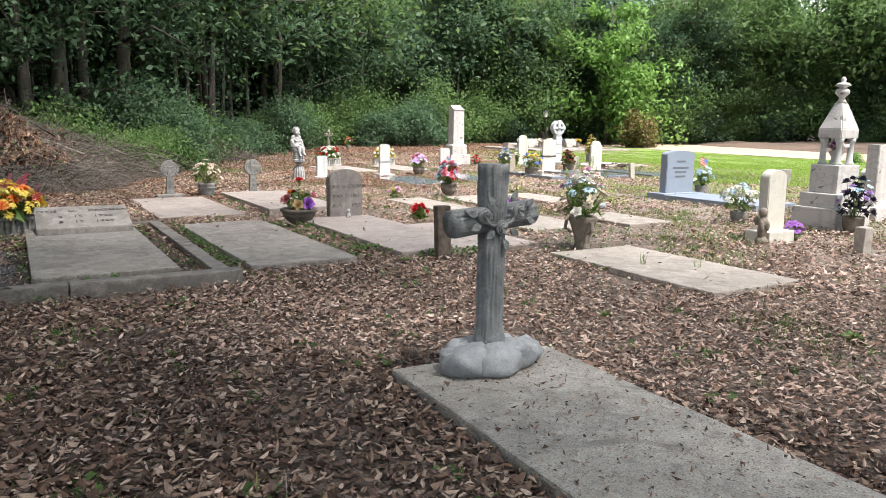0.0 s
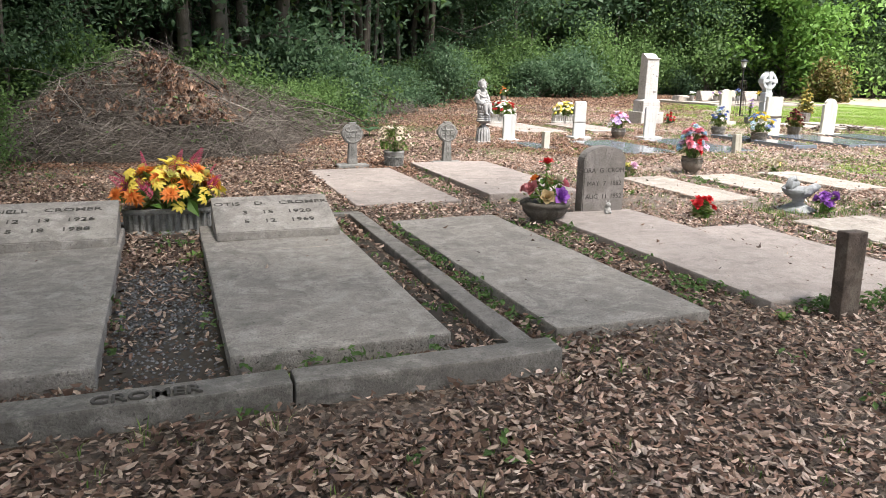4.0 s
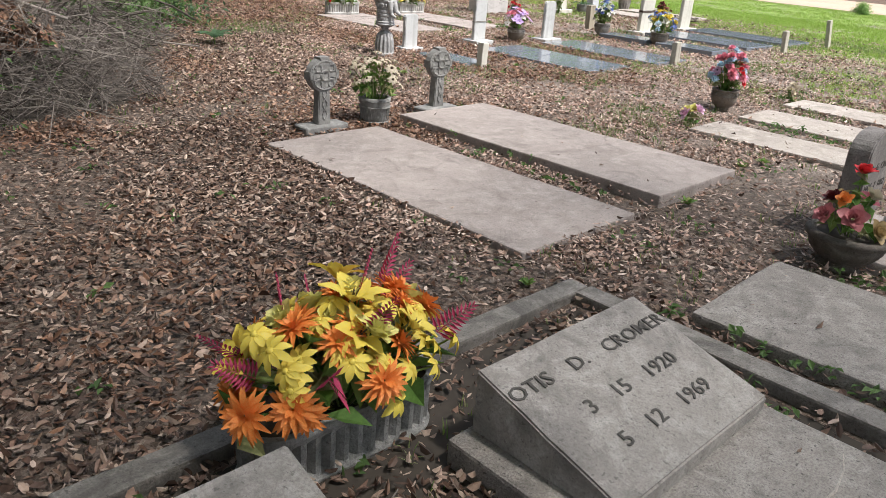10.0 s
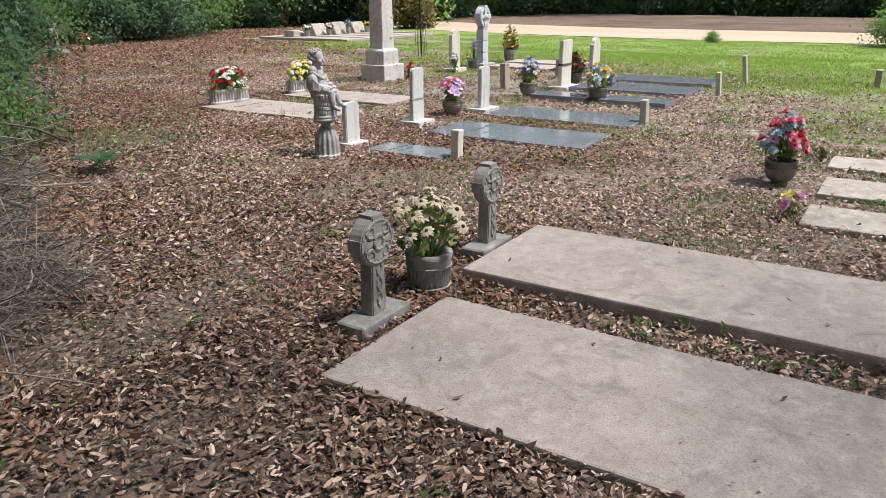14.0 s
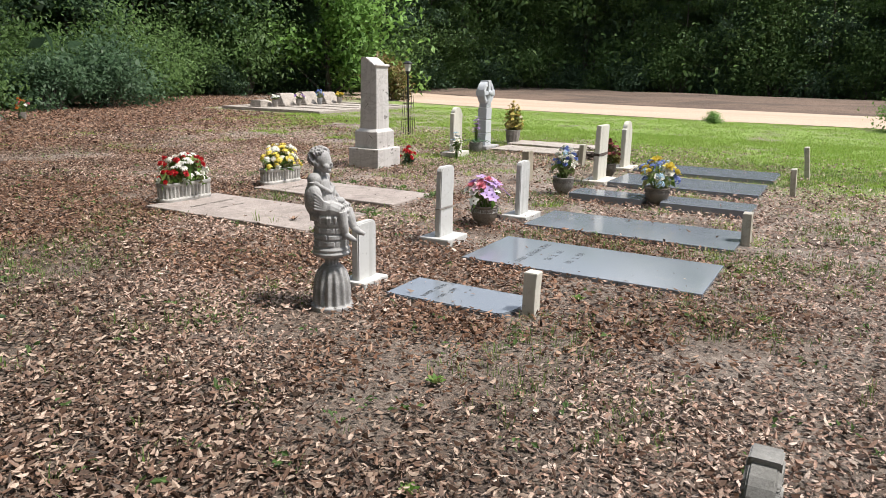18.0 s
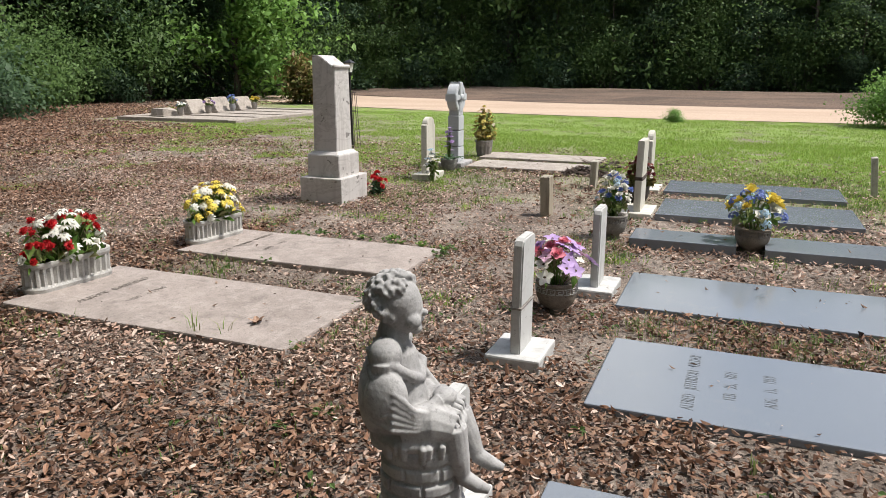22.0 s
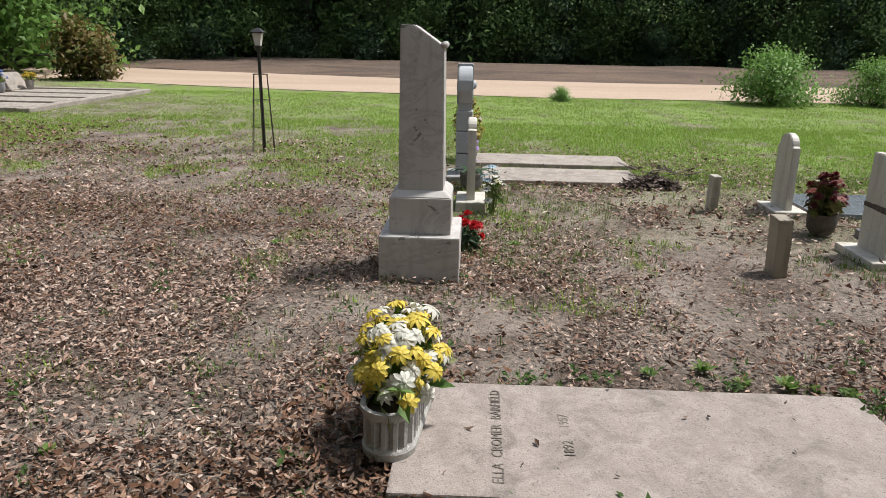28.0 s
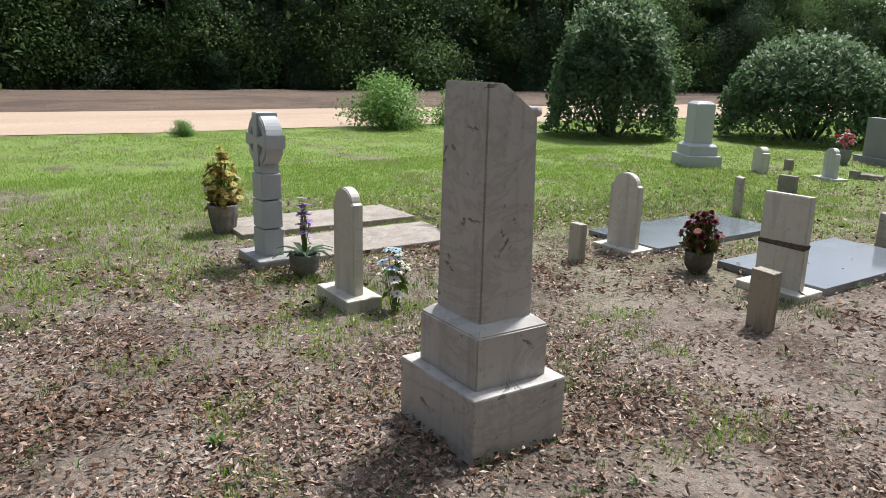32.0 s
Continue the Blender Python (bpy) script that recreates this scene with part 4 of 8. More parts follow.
def arch(w, h, kind="round", rise=0.3):
    """Outline of an upright stone, from its foot up."""
    a = w / 2
    pts = [(-a, 0), (a, 0)]
    if kind == "flat":
        return pts + [(a, h), (-a, h)]
    if kind == "low":
        rise = 0.10
    if kind in ("round", "low"):
        r = rise * w
        top = [(a * math.cos(k), h - r + r * math.sin(k)) for k in np.linspace(0, math.pi, 15)]
    elif kind == "soft":
        r = 0.16 * w
        top = [(a, h - r)] + [(a - r * 0.3, h - r * 0.35), (a - r, h)] + [(-(a - r), h), (-(a - r * 0.3), h - r * 0.35), (-a, h - r)]
    else:  # shoulders and an arched head
        s = 0.80 * a
        top = [(a, h - 0.34 * w), (s, h - 0.30 * w)] + [(s * math.cos(k), h - 0.28 * w + 0.28 * w * math.sin(k)) for k in np.linspace(0.1, math.pi - 0.1, 11)] + [(-s, h - 0.30 * w), (-a, h - 0.34 * w)]
    return pts + top


def headstone(x, y, w, h, d, material, kind, label, base=None, turn=0.0, broken=None, mortar=0.022, lines=(), letter_mat=M_LETTER_SHADE, size=0.05, lean=0.0):
    ob = thing("headstone", x, y, 0, turn, label, "headstone")
    z = 0.0
    if base:
        bw, bd, bh = base
        part("base", box(-bw / 2, bw / 2, -bd / 2, bd / 2, -0.05, bh, 0.012, 2, 0.004, 5, x), material, ob)
        z = bh
    m = pose(0, 0, z - 0.01, lean, 0, 0)
    if broken:
        part("lower_slab", outline(arch(w, broken, "flat"), d, 0.006), material, ob, m=m)
        part("mortar_joint", box(-w / 2 - 0.004, w / 2 + 0.004, -d / 2 - 0.004, d / 2 + 0.004, broken - 0.006, broken + mortar, 0.003, 2, mortar * 0.5, 9), M_POST if mortar > 0.02 else M_STONE, ob, "dark cracked mortar joint", m=m)
        part("upper_slab", outline(arch(w * 0.985, h - broken - 0.012, kind), d * 0.97, 0.008), material, ob, m=m @ pose(0, 0, broken + mortar * 0.7, 0.8, 0.3, 0))
    else:
        face = part("slab", outline(arch(w, h, kind), d, 0.008), material, ob, m=m)
    for i, (text, zz) in enumerate(lines):
        lettering(text, size, letter_mat, face, pose(0, -d / 2 - 0.0012, zz, 90))
    return ob


headstone(3.31, 7.95, 0.40, 0.62, 0.12, M_DORA, "round", "brown-grey rounded headstone with incised name and dates", lines=(("DORA G CROMER", 0.42), ("MAY 7 1882", 0.31), ("AUG 11 1952", 0.20)), size=0.057)
headstone(5.43, 14.2, 0.22, 0.42, 0.06, M_WHITE, "soft", "small white marble headstone on a square base", (0.30, 0.22, 0.06))
headstone(6.91, 14.37, 0.24, 0.64, 0.055, M_WHITE, "soft", "narrow white marble headstone with a cracked middle", (0.36, 0.30, 0.07), broken=0.26, mortar=0.006)
headstone(8.32, 14.22, 0.24, 0.56, 0.055, M_WHITE, "soft", "narrow white marble headstone on a square base", (0.40, 0.28, 0.06))
headstone(11.30, 14.32, 0.40, 0.74, 0.07, M_CREAM, "flat", "cream marble headstone mended with a dark mortar line", (0.58, 0.32, 0.06), broken=0.34, mortar=0.035)
headstone(12.89, 14.41, 0.36, 0.72, 0.07, M_CREAM, "shoulder", "cream marble headstone with a shouldered arched top", (0.52, 0.30, 0.06))
headstone(12.80, 17.42, 0.32, 0.78, 0.08, M_CREAM, "shoulder", "cream marble headstone with a shouldered top and dark stains", (0.52, 0.28, 0.09))
headstone(6.62, 4.74, 0.28, 0.62, 0.11, M_CREAM, "round", "pale marble headstone with a rounded top on a rough base", (0.40, 0.28, 0.12), lean=-1)
blue = headstone(9.28, 8.42, 0.62, 0.68, 0.14, M_BLUE, "low", "blue-grey granite headstone with a polished inscribed face", (0.92, 0.36, 0.10))
for z, w in ((0.60, 0.20), (0.50, 0.36), (0.43, 0.24), (0.36, 0.22)):
    part("inscription_bar", box(-w / 2, w / 2, -0.0745, -0.071, z - 0.013, z + 0.013, 0.001), M_INK_L, blue)
headstone(9.75, 5.45, 0.42, 0.80, 0.16, M_MARBLE, "flat", "grey marble headstone on a wide base", (0.70, 0.40, 0.16))

# ---- obelisk ----
ob = thing("broken_column_monument", 10.74, 17.74, 0, 0, "grey-veined marble obelisk with a slanted top on a stepped base", "monument")
part("lower_base", box(-0.31, 0.31, -0.27, 0.27, -0.06, 0.31, 0.012, 3, 0.002, 4), M_MARBLE, ob)


def step_base(a, b, z0, z1, top):
    bm = bmesh.new()
    lo = [bm.verts.new((sx * a, sy * b, z0)) for sx, sy in ((-1, -1), (1, -1), (1, 1), (-1, 1))]
    mi = [bm.verts.new((sx * a, sy * b, z1 - top)) for sx, sy in ((-1, -1), (1, -1), (1, 1), (-1, 1))]
    hi = [bm.verts.new((sx * (a - top * 1.2), sy * (b - top * 1.2), z1)) for sx, sy in ((-1, -1), (1, -1), (1, 1), (-1, 1))]
    for p, q in ((lo, mi), (mi, hi)):
        for i in range(4):
            bm.faces.new((p[i], p[(i + 1) % 4], q[(i + 1) % 4], q[i]))
    bm.faces.new(hi)
    bm.faces.new(lo[::-1])
    bmesh.ops.bevel(bm, geom=bm.edges[:], offset=0.006, segments=2, affect="EDGES")
    return bm


part("middle_base", step_base(0.235, 0.205, 0.305, 0.60, 0.04), M_MARBLE, ob)
bm = bmesh.new()
a, b = 0.175, 0.15
lo = [bm.verts.new((sx * a, sy * b, 0.59)) for sx, sy in ((-1, -1), (1, -1), (1, 1), (-1, 1))]
side = [(-0.93 * b, 1.525), (0.05, 1.655), (0.93 * b, 1.66)]
rims = [[bm.verts.new((sx * a * 0.93, y, z)) for y, z in side] for sx in (-1, 1)]
bm.faces.new((lo[0], lo[1], rims[1][0], rims[0][0]))
bm.faces.new((lo[2], lo[3], rims[0][2], rims[1][2]))
bm.faces.new((lo[1], lo[2], rims[1][2], rims[1][1], rims[1][0]))
bm.faces.new((lo[3], lo[0], rims[0][0], rims[0][1], rims[0][2]))
for k in (0, 1):
    bm.faces.new((rims[0][k], rims[1][k], rims[1][k + 1], rims[0][k + 1]))
bm.faces.new(lo[::-1])
bmesh.ops.bevel(bm, geom=bm.edges[:], offset=0.007, segments=2, affect="EDGES")
part("scroll", tube(bmesh.new(), [Vector((-0.166, -0.138, 1.535)), Vector((0.166, -0.138, 1.535))], [0.022, 0.022], 14), M_MARBLE, ob, smooth=True)
part("shaft", bm, M_MARBLE, ob)


# ---- flowers ----
PETALS = {}


def petal_mat(name, a, b):
    if name not in PETALS:
        n = Nodes(name, 0.6)
        v = n.noise(40, 3)
        k = n.inf.outputs["Random"]
        c = n.mix(n.ramp(v, (0.35, 0.0), (0.7, 1.0)), a, b)
        c = n.mix(n.math("MULTIPLY", k, 0.22), c, tuple(x * 0.55 for x in b))
        tr = n.t.nodes.new("ShaderNodeBsdfTranslucent")
        ms = n.t.nodes.new("ShaderNodeMixShader")
        n.t.links.new(c, tr.inputs["Color"])
        ms.inputs[0].default_value = 0.25
        n.done(c)
        n.t.links.new(n.b.outputs[0], ms.inputs[1])
        n.t.links.new(tr.outputs[0], ms.inputs[2])
        n.t.links.new(ms.outputs[0], n.t.nodes["Material Output"].inputs["Surface"])
        PETALS[name] = n.mat
    return PETALS[name]


C_YELLOW = petal_mat("yellow_petal", (0.80, 0.62, 0.05), (0.72, 0.60, 0.14))
C_PALEY = petal_mat("pale_yellow_petal", (0.74, 0.68, 0.20), (0.62, 0.60, 0.22))
C_ORANGE = petal_mat("orange_petal", (0.80, 0.22, 0.03), (0.78, 0.33, 0.08))
C_RED = petal_mat("red_petal", (0.62, 0.03, 0.03), (0.50, 0.02, 0.03))
C_DARKRED = petal_mat("dark_red_petal", (0.16, 0.02, 0.02), (0.10, 0.015, 0.02))
C_WHITE = petal_mat("white_petal", (0.80, 0.79, 0.72), (0.70, 0.69, 0.60))
C_CREAM = petal_mat("faded_cream_petal", (0.62, 0.55, 0.42), (0.48, 0.41, 0.30))
C_PINK = petal_mat("pink_petal", (0.76, 0.20, 0.28), (0.72, 0.33, 0.38))
C_PALEPINK = petal_mat("pale_pink_petal", (0.72, 0.48, 0.62), (0.66, 0.40, 0.55))
C_PURPLE = petal_mat("purple_petal", (0.26, 0.08, 0.42), (0.36, 0.14, 0.52))
C_LILAC = petal_mat("lilac_petal", (0.52, 0.38, 0.66), (0.46, 0.30, 0.60))
C_MAGENTA = petal_mat("magenta_fern", (0.36, 0.03, 0.09), (0.48, 0.06, 0.13))
C_BLUE = petal_mat("pale_blue_petal", (0.42, 0.60, 0.72), (0.52, 0.66, 0.74))
C_DBLUE = petal_mat("blue_petal", (0.16, 0.22, 0.55), (0.22, 0.30, 0.62))
C_BLACK = petal_mat("black_leaf", (0.025, 0.025, 0.04), (0.04, 0.04, 0.06))
C_EYE = petal_mat("dark_flower_eye", (0.06, 0.04, 0.02), (0.10, 0.06, 0.03))
C_GOLD = petal_mat("golden_leaf", (0.60, 0.44, 0.08), (0.48, 0.44, 0.12))
C_RUST = petal_mat("rusty_leaf", (0.26, 0.07, 0.035), (0.18, 0.03, 0.025))


def petals(bm, count, length, width, tilt, bend, r0=0.0, z0=0.0, jag=0.0, mat=0, twist=0.0, seed=1):
    """A ring of curved petals: tilt is the angle over the level at the foot, bend how far it drops on the way."""
    rng = np.random.default_rng(seed)
    for i in range(count):
        a = 2 * math.pi * i / count + twist + rng.normal(0, 0.08)
        ca, sa = math.cos(a), math.sin(a)
        p, t = [r0, z0], tilt + rng.normal(0, 0.12)
        L = length * rng.uniform(0.85, 1.12)
        row = []
        for k, w in enumerate((0.45, 1.0, 0.85, 0.18)):
            if k:
                p = [p[0] + L / 3 * math.cos(t), p[1] + L / 3 * math.sin(t)]
                t -= bend / 3
            h = width * w / 2
            lift = width * 0.12
            row.append([bm.verts.new((p[0] * ca - s * h * sa, p[0] * sa + s * h * ca, p[1] + abs(s) * lift + rng.normal(0, jag))) for s in (-1, 0, 1)])
        for u, v in zip(row, row[1:]):
            for j in range(2):
                f = bm.faces.new((u[j], u[j + 1], v[j + 1], v[j]))
                f.material_index = mat
                f.smooth = True


def knob(bm, r, z, mat=0, flat=0.7):
    rings = []
    for k in range(4):
        e = k / 3.3 * math.pi / 2
        rings.append([bm.verts.new((r * math.cos(e) * math.cos(a), r * math.cos(e) * math.sin(a), z + r * flat * math.sin(e))) for a in np.linspace(0, 2 * math.pi, 8, endpoint=False)])
    for u, v in zip(rings, rings[1:]):
        for j in range(8):
            f = bm.faces.new((u[j], u[(j + 1) % 8], v[(j + 1) % 8], v[j]))
            f.material_index = mat
            f.smooth = True
    f = bm.faces.new(rings[-1])
    f.material_index = mat


HEADS = {}


def head(kind, colour):
    """Flower head about 1 unit across, made once for each kind and colour."""
    key = (kind, colour.name)
    if key in HEADS:
        return HEADS[key]
    bm = bmesh.new()
    mats = [colour, C_EYE]
    if kind == "daisy":
        petals(bm, 11, 0.48, 0.25, 0.2, 0.8, 0.07, 0.0)
        knob(bm, 0.10, 0.0, 1, 1.0)
    elif kind == "cone":
        petals(bm, 11, 0.48, 0.25, -0.1, 0.8, 0.08, 0.0)
        knob(bm, 0.14, 0.0, 1, 1.2)
    elif kind == "droop":
        petals(bm, 9, 0.50, 0.22, -0.15, 1.1, 0.08, 0.0)
        knob(bm, 0.10, 0.0, 0, 0.8)
    elif kind == "rose":
        for ring, (n, L, tl, r) in enumerate(((5, 0.50, 0.75, 0.06), (5, 0.42, 1.15, 0.06), (4, 0.36, 1.4, 0.04), (3, 0.30, 1.55, 0.02))):
            petals(bm, n, L, 0.48 - 0.07 * ring, tl, 0.9 - 0.35 * ring, r, 0.04 * ring, 0.0, 0, ring * 0.7, ring + 3)
    elif kind == "mum":
        for ring, (n, L, tl) in enumerate(((14, 0.52, 0.05), (13, 0.46, 0.4), (11, 0.38, 0.75), (8, 0.28, 1.1))):
            petals(bm, n, L, 0.12, tl, 0.6, 0.03, 0.02 * ring, 0.004, 0, ring * 0.33, ring + 3)
    elif kind == "carnation":
        for ring, (n, L, tl) in enumerate(((9, 0.46, 0.15), (8, 0.42, 0.6), (7, 0.38, 1.0), (6, 0.34, 1.35))):
            petals(bm, n, L, 0.30, tl, 0.3, 0.03, 0.02 * ring, 0.022, 0, ring * 0.4, ring + 9)
    elif kind == "lily":
        petals(bm, 6, 0.62, 0.34, 0.75, 1.0, 0.03, 0.0)
        petals(bm, 5, 0.22, 0.035, 1.3, 0.2, 0.02, 0.05, 0, 1)
    elif kind == "orchid":
        petals(bm, 5, 0.46, 0.36, 0.3, 0.5, 0.03, 0.0)
        knob(bm, 0.09, 0.0, 1)
    elif kind == "hydrangea":
        rng = np.random.default_rng(5)
        for i in range(26):
            a, e = rng.uniform(0, 6.28), rng.uniform(0.0, 1.5)
            q = bmesh.new()
            petals(q, 4, 0.13, 0.13, 0.2, 0.2, 0.01, 0, 0.0, 0, rng.uniform(0, 3), i)
            m = Matrix.Translation((0.42 * math.cos(e) * math.cos(a), 0.42 * math.cos(e) * math.sin(a), 0.36 * math.sin(e))) @ pose(0, 0, 0, 0, 90 - math.degrees(e), 0) @ pose(0, 0, 0)
            m = Matrix.Translation((0.42 * math.cos(e) * math.cos(a), 0.42 * math.cos(e) * math.sin(a), 0.36 * math.sin(e))) @ Matrix.Rotation(a, 4, "Z") @ Matrix.Rotation(math.pi / 2 - e, 4, "Y")
            q.transform(m)
            tmp = bpy.data.meshes.new("tmp")
            q.to_mesh(tmp)
            q.free()
            bm.from_mesh(tmp)
            bpy.data.meshes.remove(tmp)
    elif kind == "fern":
        for k in range(11):
            t = (k + 0.5) / 11
            for s in (-1, 1):
                L = 0.34 * (1 - t) ** 0.7 + 0.03
                v = [bm.verts.new(q) for q in ((0.0, t - 0.035, 0.1 * t), (s * L * 0.5, t + 0.0, 0.1 * t + 0.04), (s * L, t + 0.10, 0.1 * t), (s * L * 0.45, t + 0.075, 0.1 * t + 0.03))]
                bm.faces.new(v)
        tube(bm, [Vector((0, 0, 0)), Vector((0, 1, 0.1))], [0.012, 0.004], 5)
    me = bpy.data.meshes.new("flower_head")
    bm.to_mesh(me)
    bm.free()
    for m in mats:
        me.materials.append(m)
    HEADS[key] = me
    return me


def bouquet(x, y, z, spread, tall, mix, leaves, label, seed, flowers=18, size=0.09, name="flower_arrangement", oval=1.0, leaf_size=0.05, leaf=None, turn=0.0, low=0.15):
    """Flower heads on stems over a dome, with leaves between. mix: (kind, colour, relative size, share)."""
    rng = np.random.default_rng(seed)
    ob = thing(name, x, y, z, turn, label, "flowers")
    bm = bmesh.new()
    spots = []
    for i in range(flowers):
        q = math.sqrt((i + 0.5) / flowers)
        a = i * 2.39996 + rng.normal(0, 0.25)
        px, py = spread * q * math.cos(a) * oval, spread * q * math.sin(a)
        px, py = px + rng.normal(0, spread * 0.09) * oval, py + rng.normal(0, spread * 0.09)
        pz = tall * (low + (1 - low) * math.sqrt(max(0.0, 1 - 0.92 * q * q))) + rng.normal(0, tall * 0.10)
        spots.append((Vector((px, py, pz)), a, q))
        tube(bm, [Vector((px * 0.15, py * 0.2, -0.02)), Vector((px * 0.6, py * 0.6, pz * 0.55)), Vector((px, py, pz - 0.01))], [0.004, 0.003, 0.003], 4)
    part("greenery", bm, M_WEED, ob, "thin green stems")
    shares = np.array([m[3] for m in mix], float)
    picks = rng.choice(len(mix), flowers, p=shares / shares.sum())
    for (p, a, q), k in zip(spots, picks):
        kind, colour, rel, _ = mix[k]
        s = size * rel * rng.uniform(0.85, 1.15)
        out = Vector((p.x * 0.9 + rng.normal(0, 0.05), p.y * 0.9 + rng.normal(0, 0.05), 0.35 * tall + p.z * 0.45)).normalized()
        m = Matrix.Translation(p) @ out.to_track_quat("Z" if kind != "fern" else "Y", "X").to_matrix().to_4x4() @ Matrix.Rotation(rng.uniform(0, 6.28), 4, "Z" if kind != "fern" else "Y") @ Matrix.Scale(s, 4)
        part("flower" if kind != "fern" else "fern_frond", head(kind, colour), None, ob, m=m)
    if leaves:
        pts = []
        for p, a, q in spots:
            for _ in range(max(1, leaves // flowers)):
                pts.append((p.x * rng.uniform(0.4, 1.1), p.y * rng.uniform(0.4, 1.1), max(0.01, p.z * rng.uniform(0.25, 0.95))))
        v, f = leaf_cards(np.array(pts), leaf_size, rng)
        part("leaves", mesh_np("leaves", v, f, leaf or M_WEED), None, ob)
    return ob


# ---- pots ----


def torus(R, r, n=28, k=6):
    bm = bmesh.new()
    tubep = [Vector((R * math.cos(a), 0, R * math.sin(a))) for a in np.linspace(0, 2 * math.pi, n + 1)]
    return tube(bm, tubep, [r] * (n + 1), k)


def key_sign(k):
    """One square spiral of a Greek key, standing in the yz plane."""
    bm = bmesh.new()
    t = 0.16 * k
    for y0, y1, z0, z1 in ((-k, k, 0.6 * k, 0.6 * k + t), (k - t, k, -0.6 * k, 0.6 * k), (-0.5 * k, k - t, -0.6 * k, -0.6 * k + t), (-0.5 * k, -0.5 * k + t, -0.6 * k + t, 0.2 * k), (-0.5 * k + t, 0.35 * k, 0.2 * k - t, 0.2 * k), (-k, k, -0.95 * k, -0.95 * k + t)):
        got = bmesh.ops.create_cube(bm, size=1)
        for v in got["verts"]:
            v.co = Vector((v.co.x * 0.008, y0 + (v.co.y + 0.5) * (y1 - y0), z0 + (v.co.z + 0.5) * (z1 - z0)))
    return bm


def round_pot(x, y, r, h, material, label, z=0.0, band=None, flare=1.0, name="flower_pot", ribs=0):
    ob = thing(name, x, y, z, 0, label, "pot")
    prof = [(r * 0.52, -0.01), (r * 0.56, 0.014), (r * 0.50, 0.03), (r * 0.80, h * 0.28), (r * 0.98, h * 0.52), (r * 1.0, h * 0.72), (r * 0.98, h * 0.92), (r * 1.04, h * 0.95), (r * 1.04, h), (r * 0.86, h), (r * 0.82, h - 0.03)] if band else [(r * (0.70 if ribs or flare > 1 else 0.56), -0.01), (r * (0.76 if ribs or flare > 1 else 0.64), 0.012), (r * (0.90 if ribs or flare > 1 else 0.93), h * 0.35), (r, h * 0.66), (r * flare, h * 0.9), (r * flare * 1.04, h), (r * 0.86, h), (r * 0.82, h - 0.03)]
    body = part("body", lathe(prof, 48 if ribs else 28, ribs, 0.12, (0.012, h * 0.75)), material, ob, smooth=True)
    part("soil", lathe([(r * 0.82, h - 0.035), (r * 0.8, h - 0.022)], 20), M_SOIL, body, "dark soil")
    if band:
        n = 16
        for i in range(n):
            a = 2 * math.pi * i / n
            m = pose(0, 0, h * 0.80, 0, 0, math.degrees(a)) @ pose(r * 1.005, 0, 0)
            k = r * 0.17
            if i == 0:
                first = key_sign(k)
            part("key_band", first if i == 0 else made.data, band, body, m=m)
            if i == 0:
                made = next(c for c in body.children if c.name.startswith("key_band"))
    return ob




def oval_planter(x, y, length, width, h, material, label, ribs=26, z=0.0, turn=0.0):
    """Long round-ended trough with upright flutes, a rim and a foot."""
    ob = thing("fluted_planter", x, y, z, turn, label, "planter")
    s = (length - width) / 2
    n = 96

    def ring(r, zz, flute):
        out = []
        per = 2 * math.pi * r + 4 * s
        for i in range(n):
            d = per * i / n
            k = r * (1 - flute * (i % 3 == 0))
            if d < 2 * s:
                out.append((s - d, k, zz))
            elif d < 2 * s + math.pi * r:
                a = math.pi / 2 + (d - 2 * s) / r
                out.append((-s + k * math.cos(a), k * math.sin(a), zz))
            elif d < 4 * s + math.pi * r:
                out.append((-s + d - 2 * s - math.pi * r, -k, zz))
            else:
                a = -math.pi / 2 + (d - 4 * s - math.pi * r) / r
                out.append((s + k * math.cos(a), k * math.sin(a), zz))
        return out

    r = width / 2
    bm = bmesh.new()
    prof = [(r * 0.98, -0.01, 0), (r * 1.02, 0.02, 0), (r * 0.97, 0.032, 0), (r * 0.95, 0.04, 0.20), (r * 0.97, h * 0.78, 0.20), (r * 1.0, h * 0.82, 0), (r * 1.05, h * 0.9, 0), (r * 1.05, h, 0), (r * 0.86, h, 0), (r * 0.84, h - 0.03, 0)]
    rings = [[bm.verts.new(p) for p in ring(*q)] for q in prof]
    for u, v in zip(rings, rings[1:]):
        for i in range(n):
            bm.faces.new((u[i], u[(i + 1) % n], v[(i + 1) % n], v[i]))
    bm.faces.new(rings[0][::-1])
    trough = part("trough", bm, material, ob)
    bm = bmesh.new()
    bm.faces.new([bm.verts.new(p) for p in ring(r * 0.85, h - 0.028, 0)])
    part("soil", bm, M_SOIL, trough, "dark soil")
    return ob


oval_planter(-0.12, 8.22, 0.64, 0.22, 0.20, M_PLANTER_D, "dark grey fluted oval planter between two wedge headstones", turn=-2)
bouquet(-0.12, 8.22, 0.18, 0.19, 0.30, [("lily", C_YELLOW, 1.2, 5), ("mum", C_ORANGE, 1.05, 7), ("droop", C_YELLOW, 0.85, 14), ("fern", C_MAGENTA, 1.15, 7), ("rose", C_PALEY, 0.9, 2)], 90, "yellow, orange and magenta artificial flowers heaped in a planter", 1, 92, 0.118, oval=1.9, leaf_size=0.07, low=0.02)
oval_planter(6.94, 17.70, 0.66, 0.22, 0.20, M_PLANTER, "greyish-white fluted oval planter at the head of a slab", z=0.055, turn=-5)
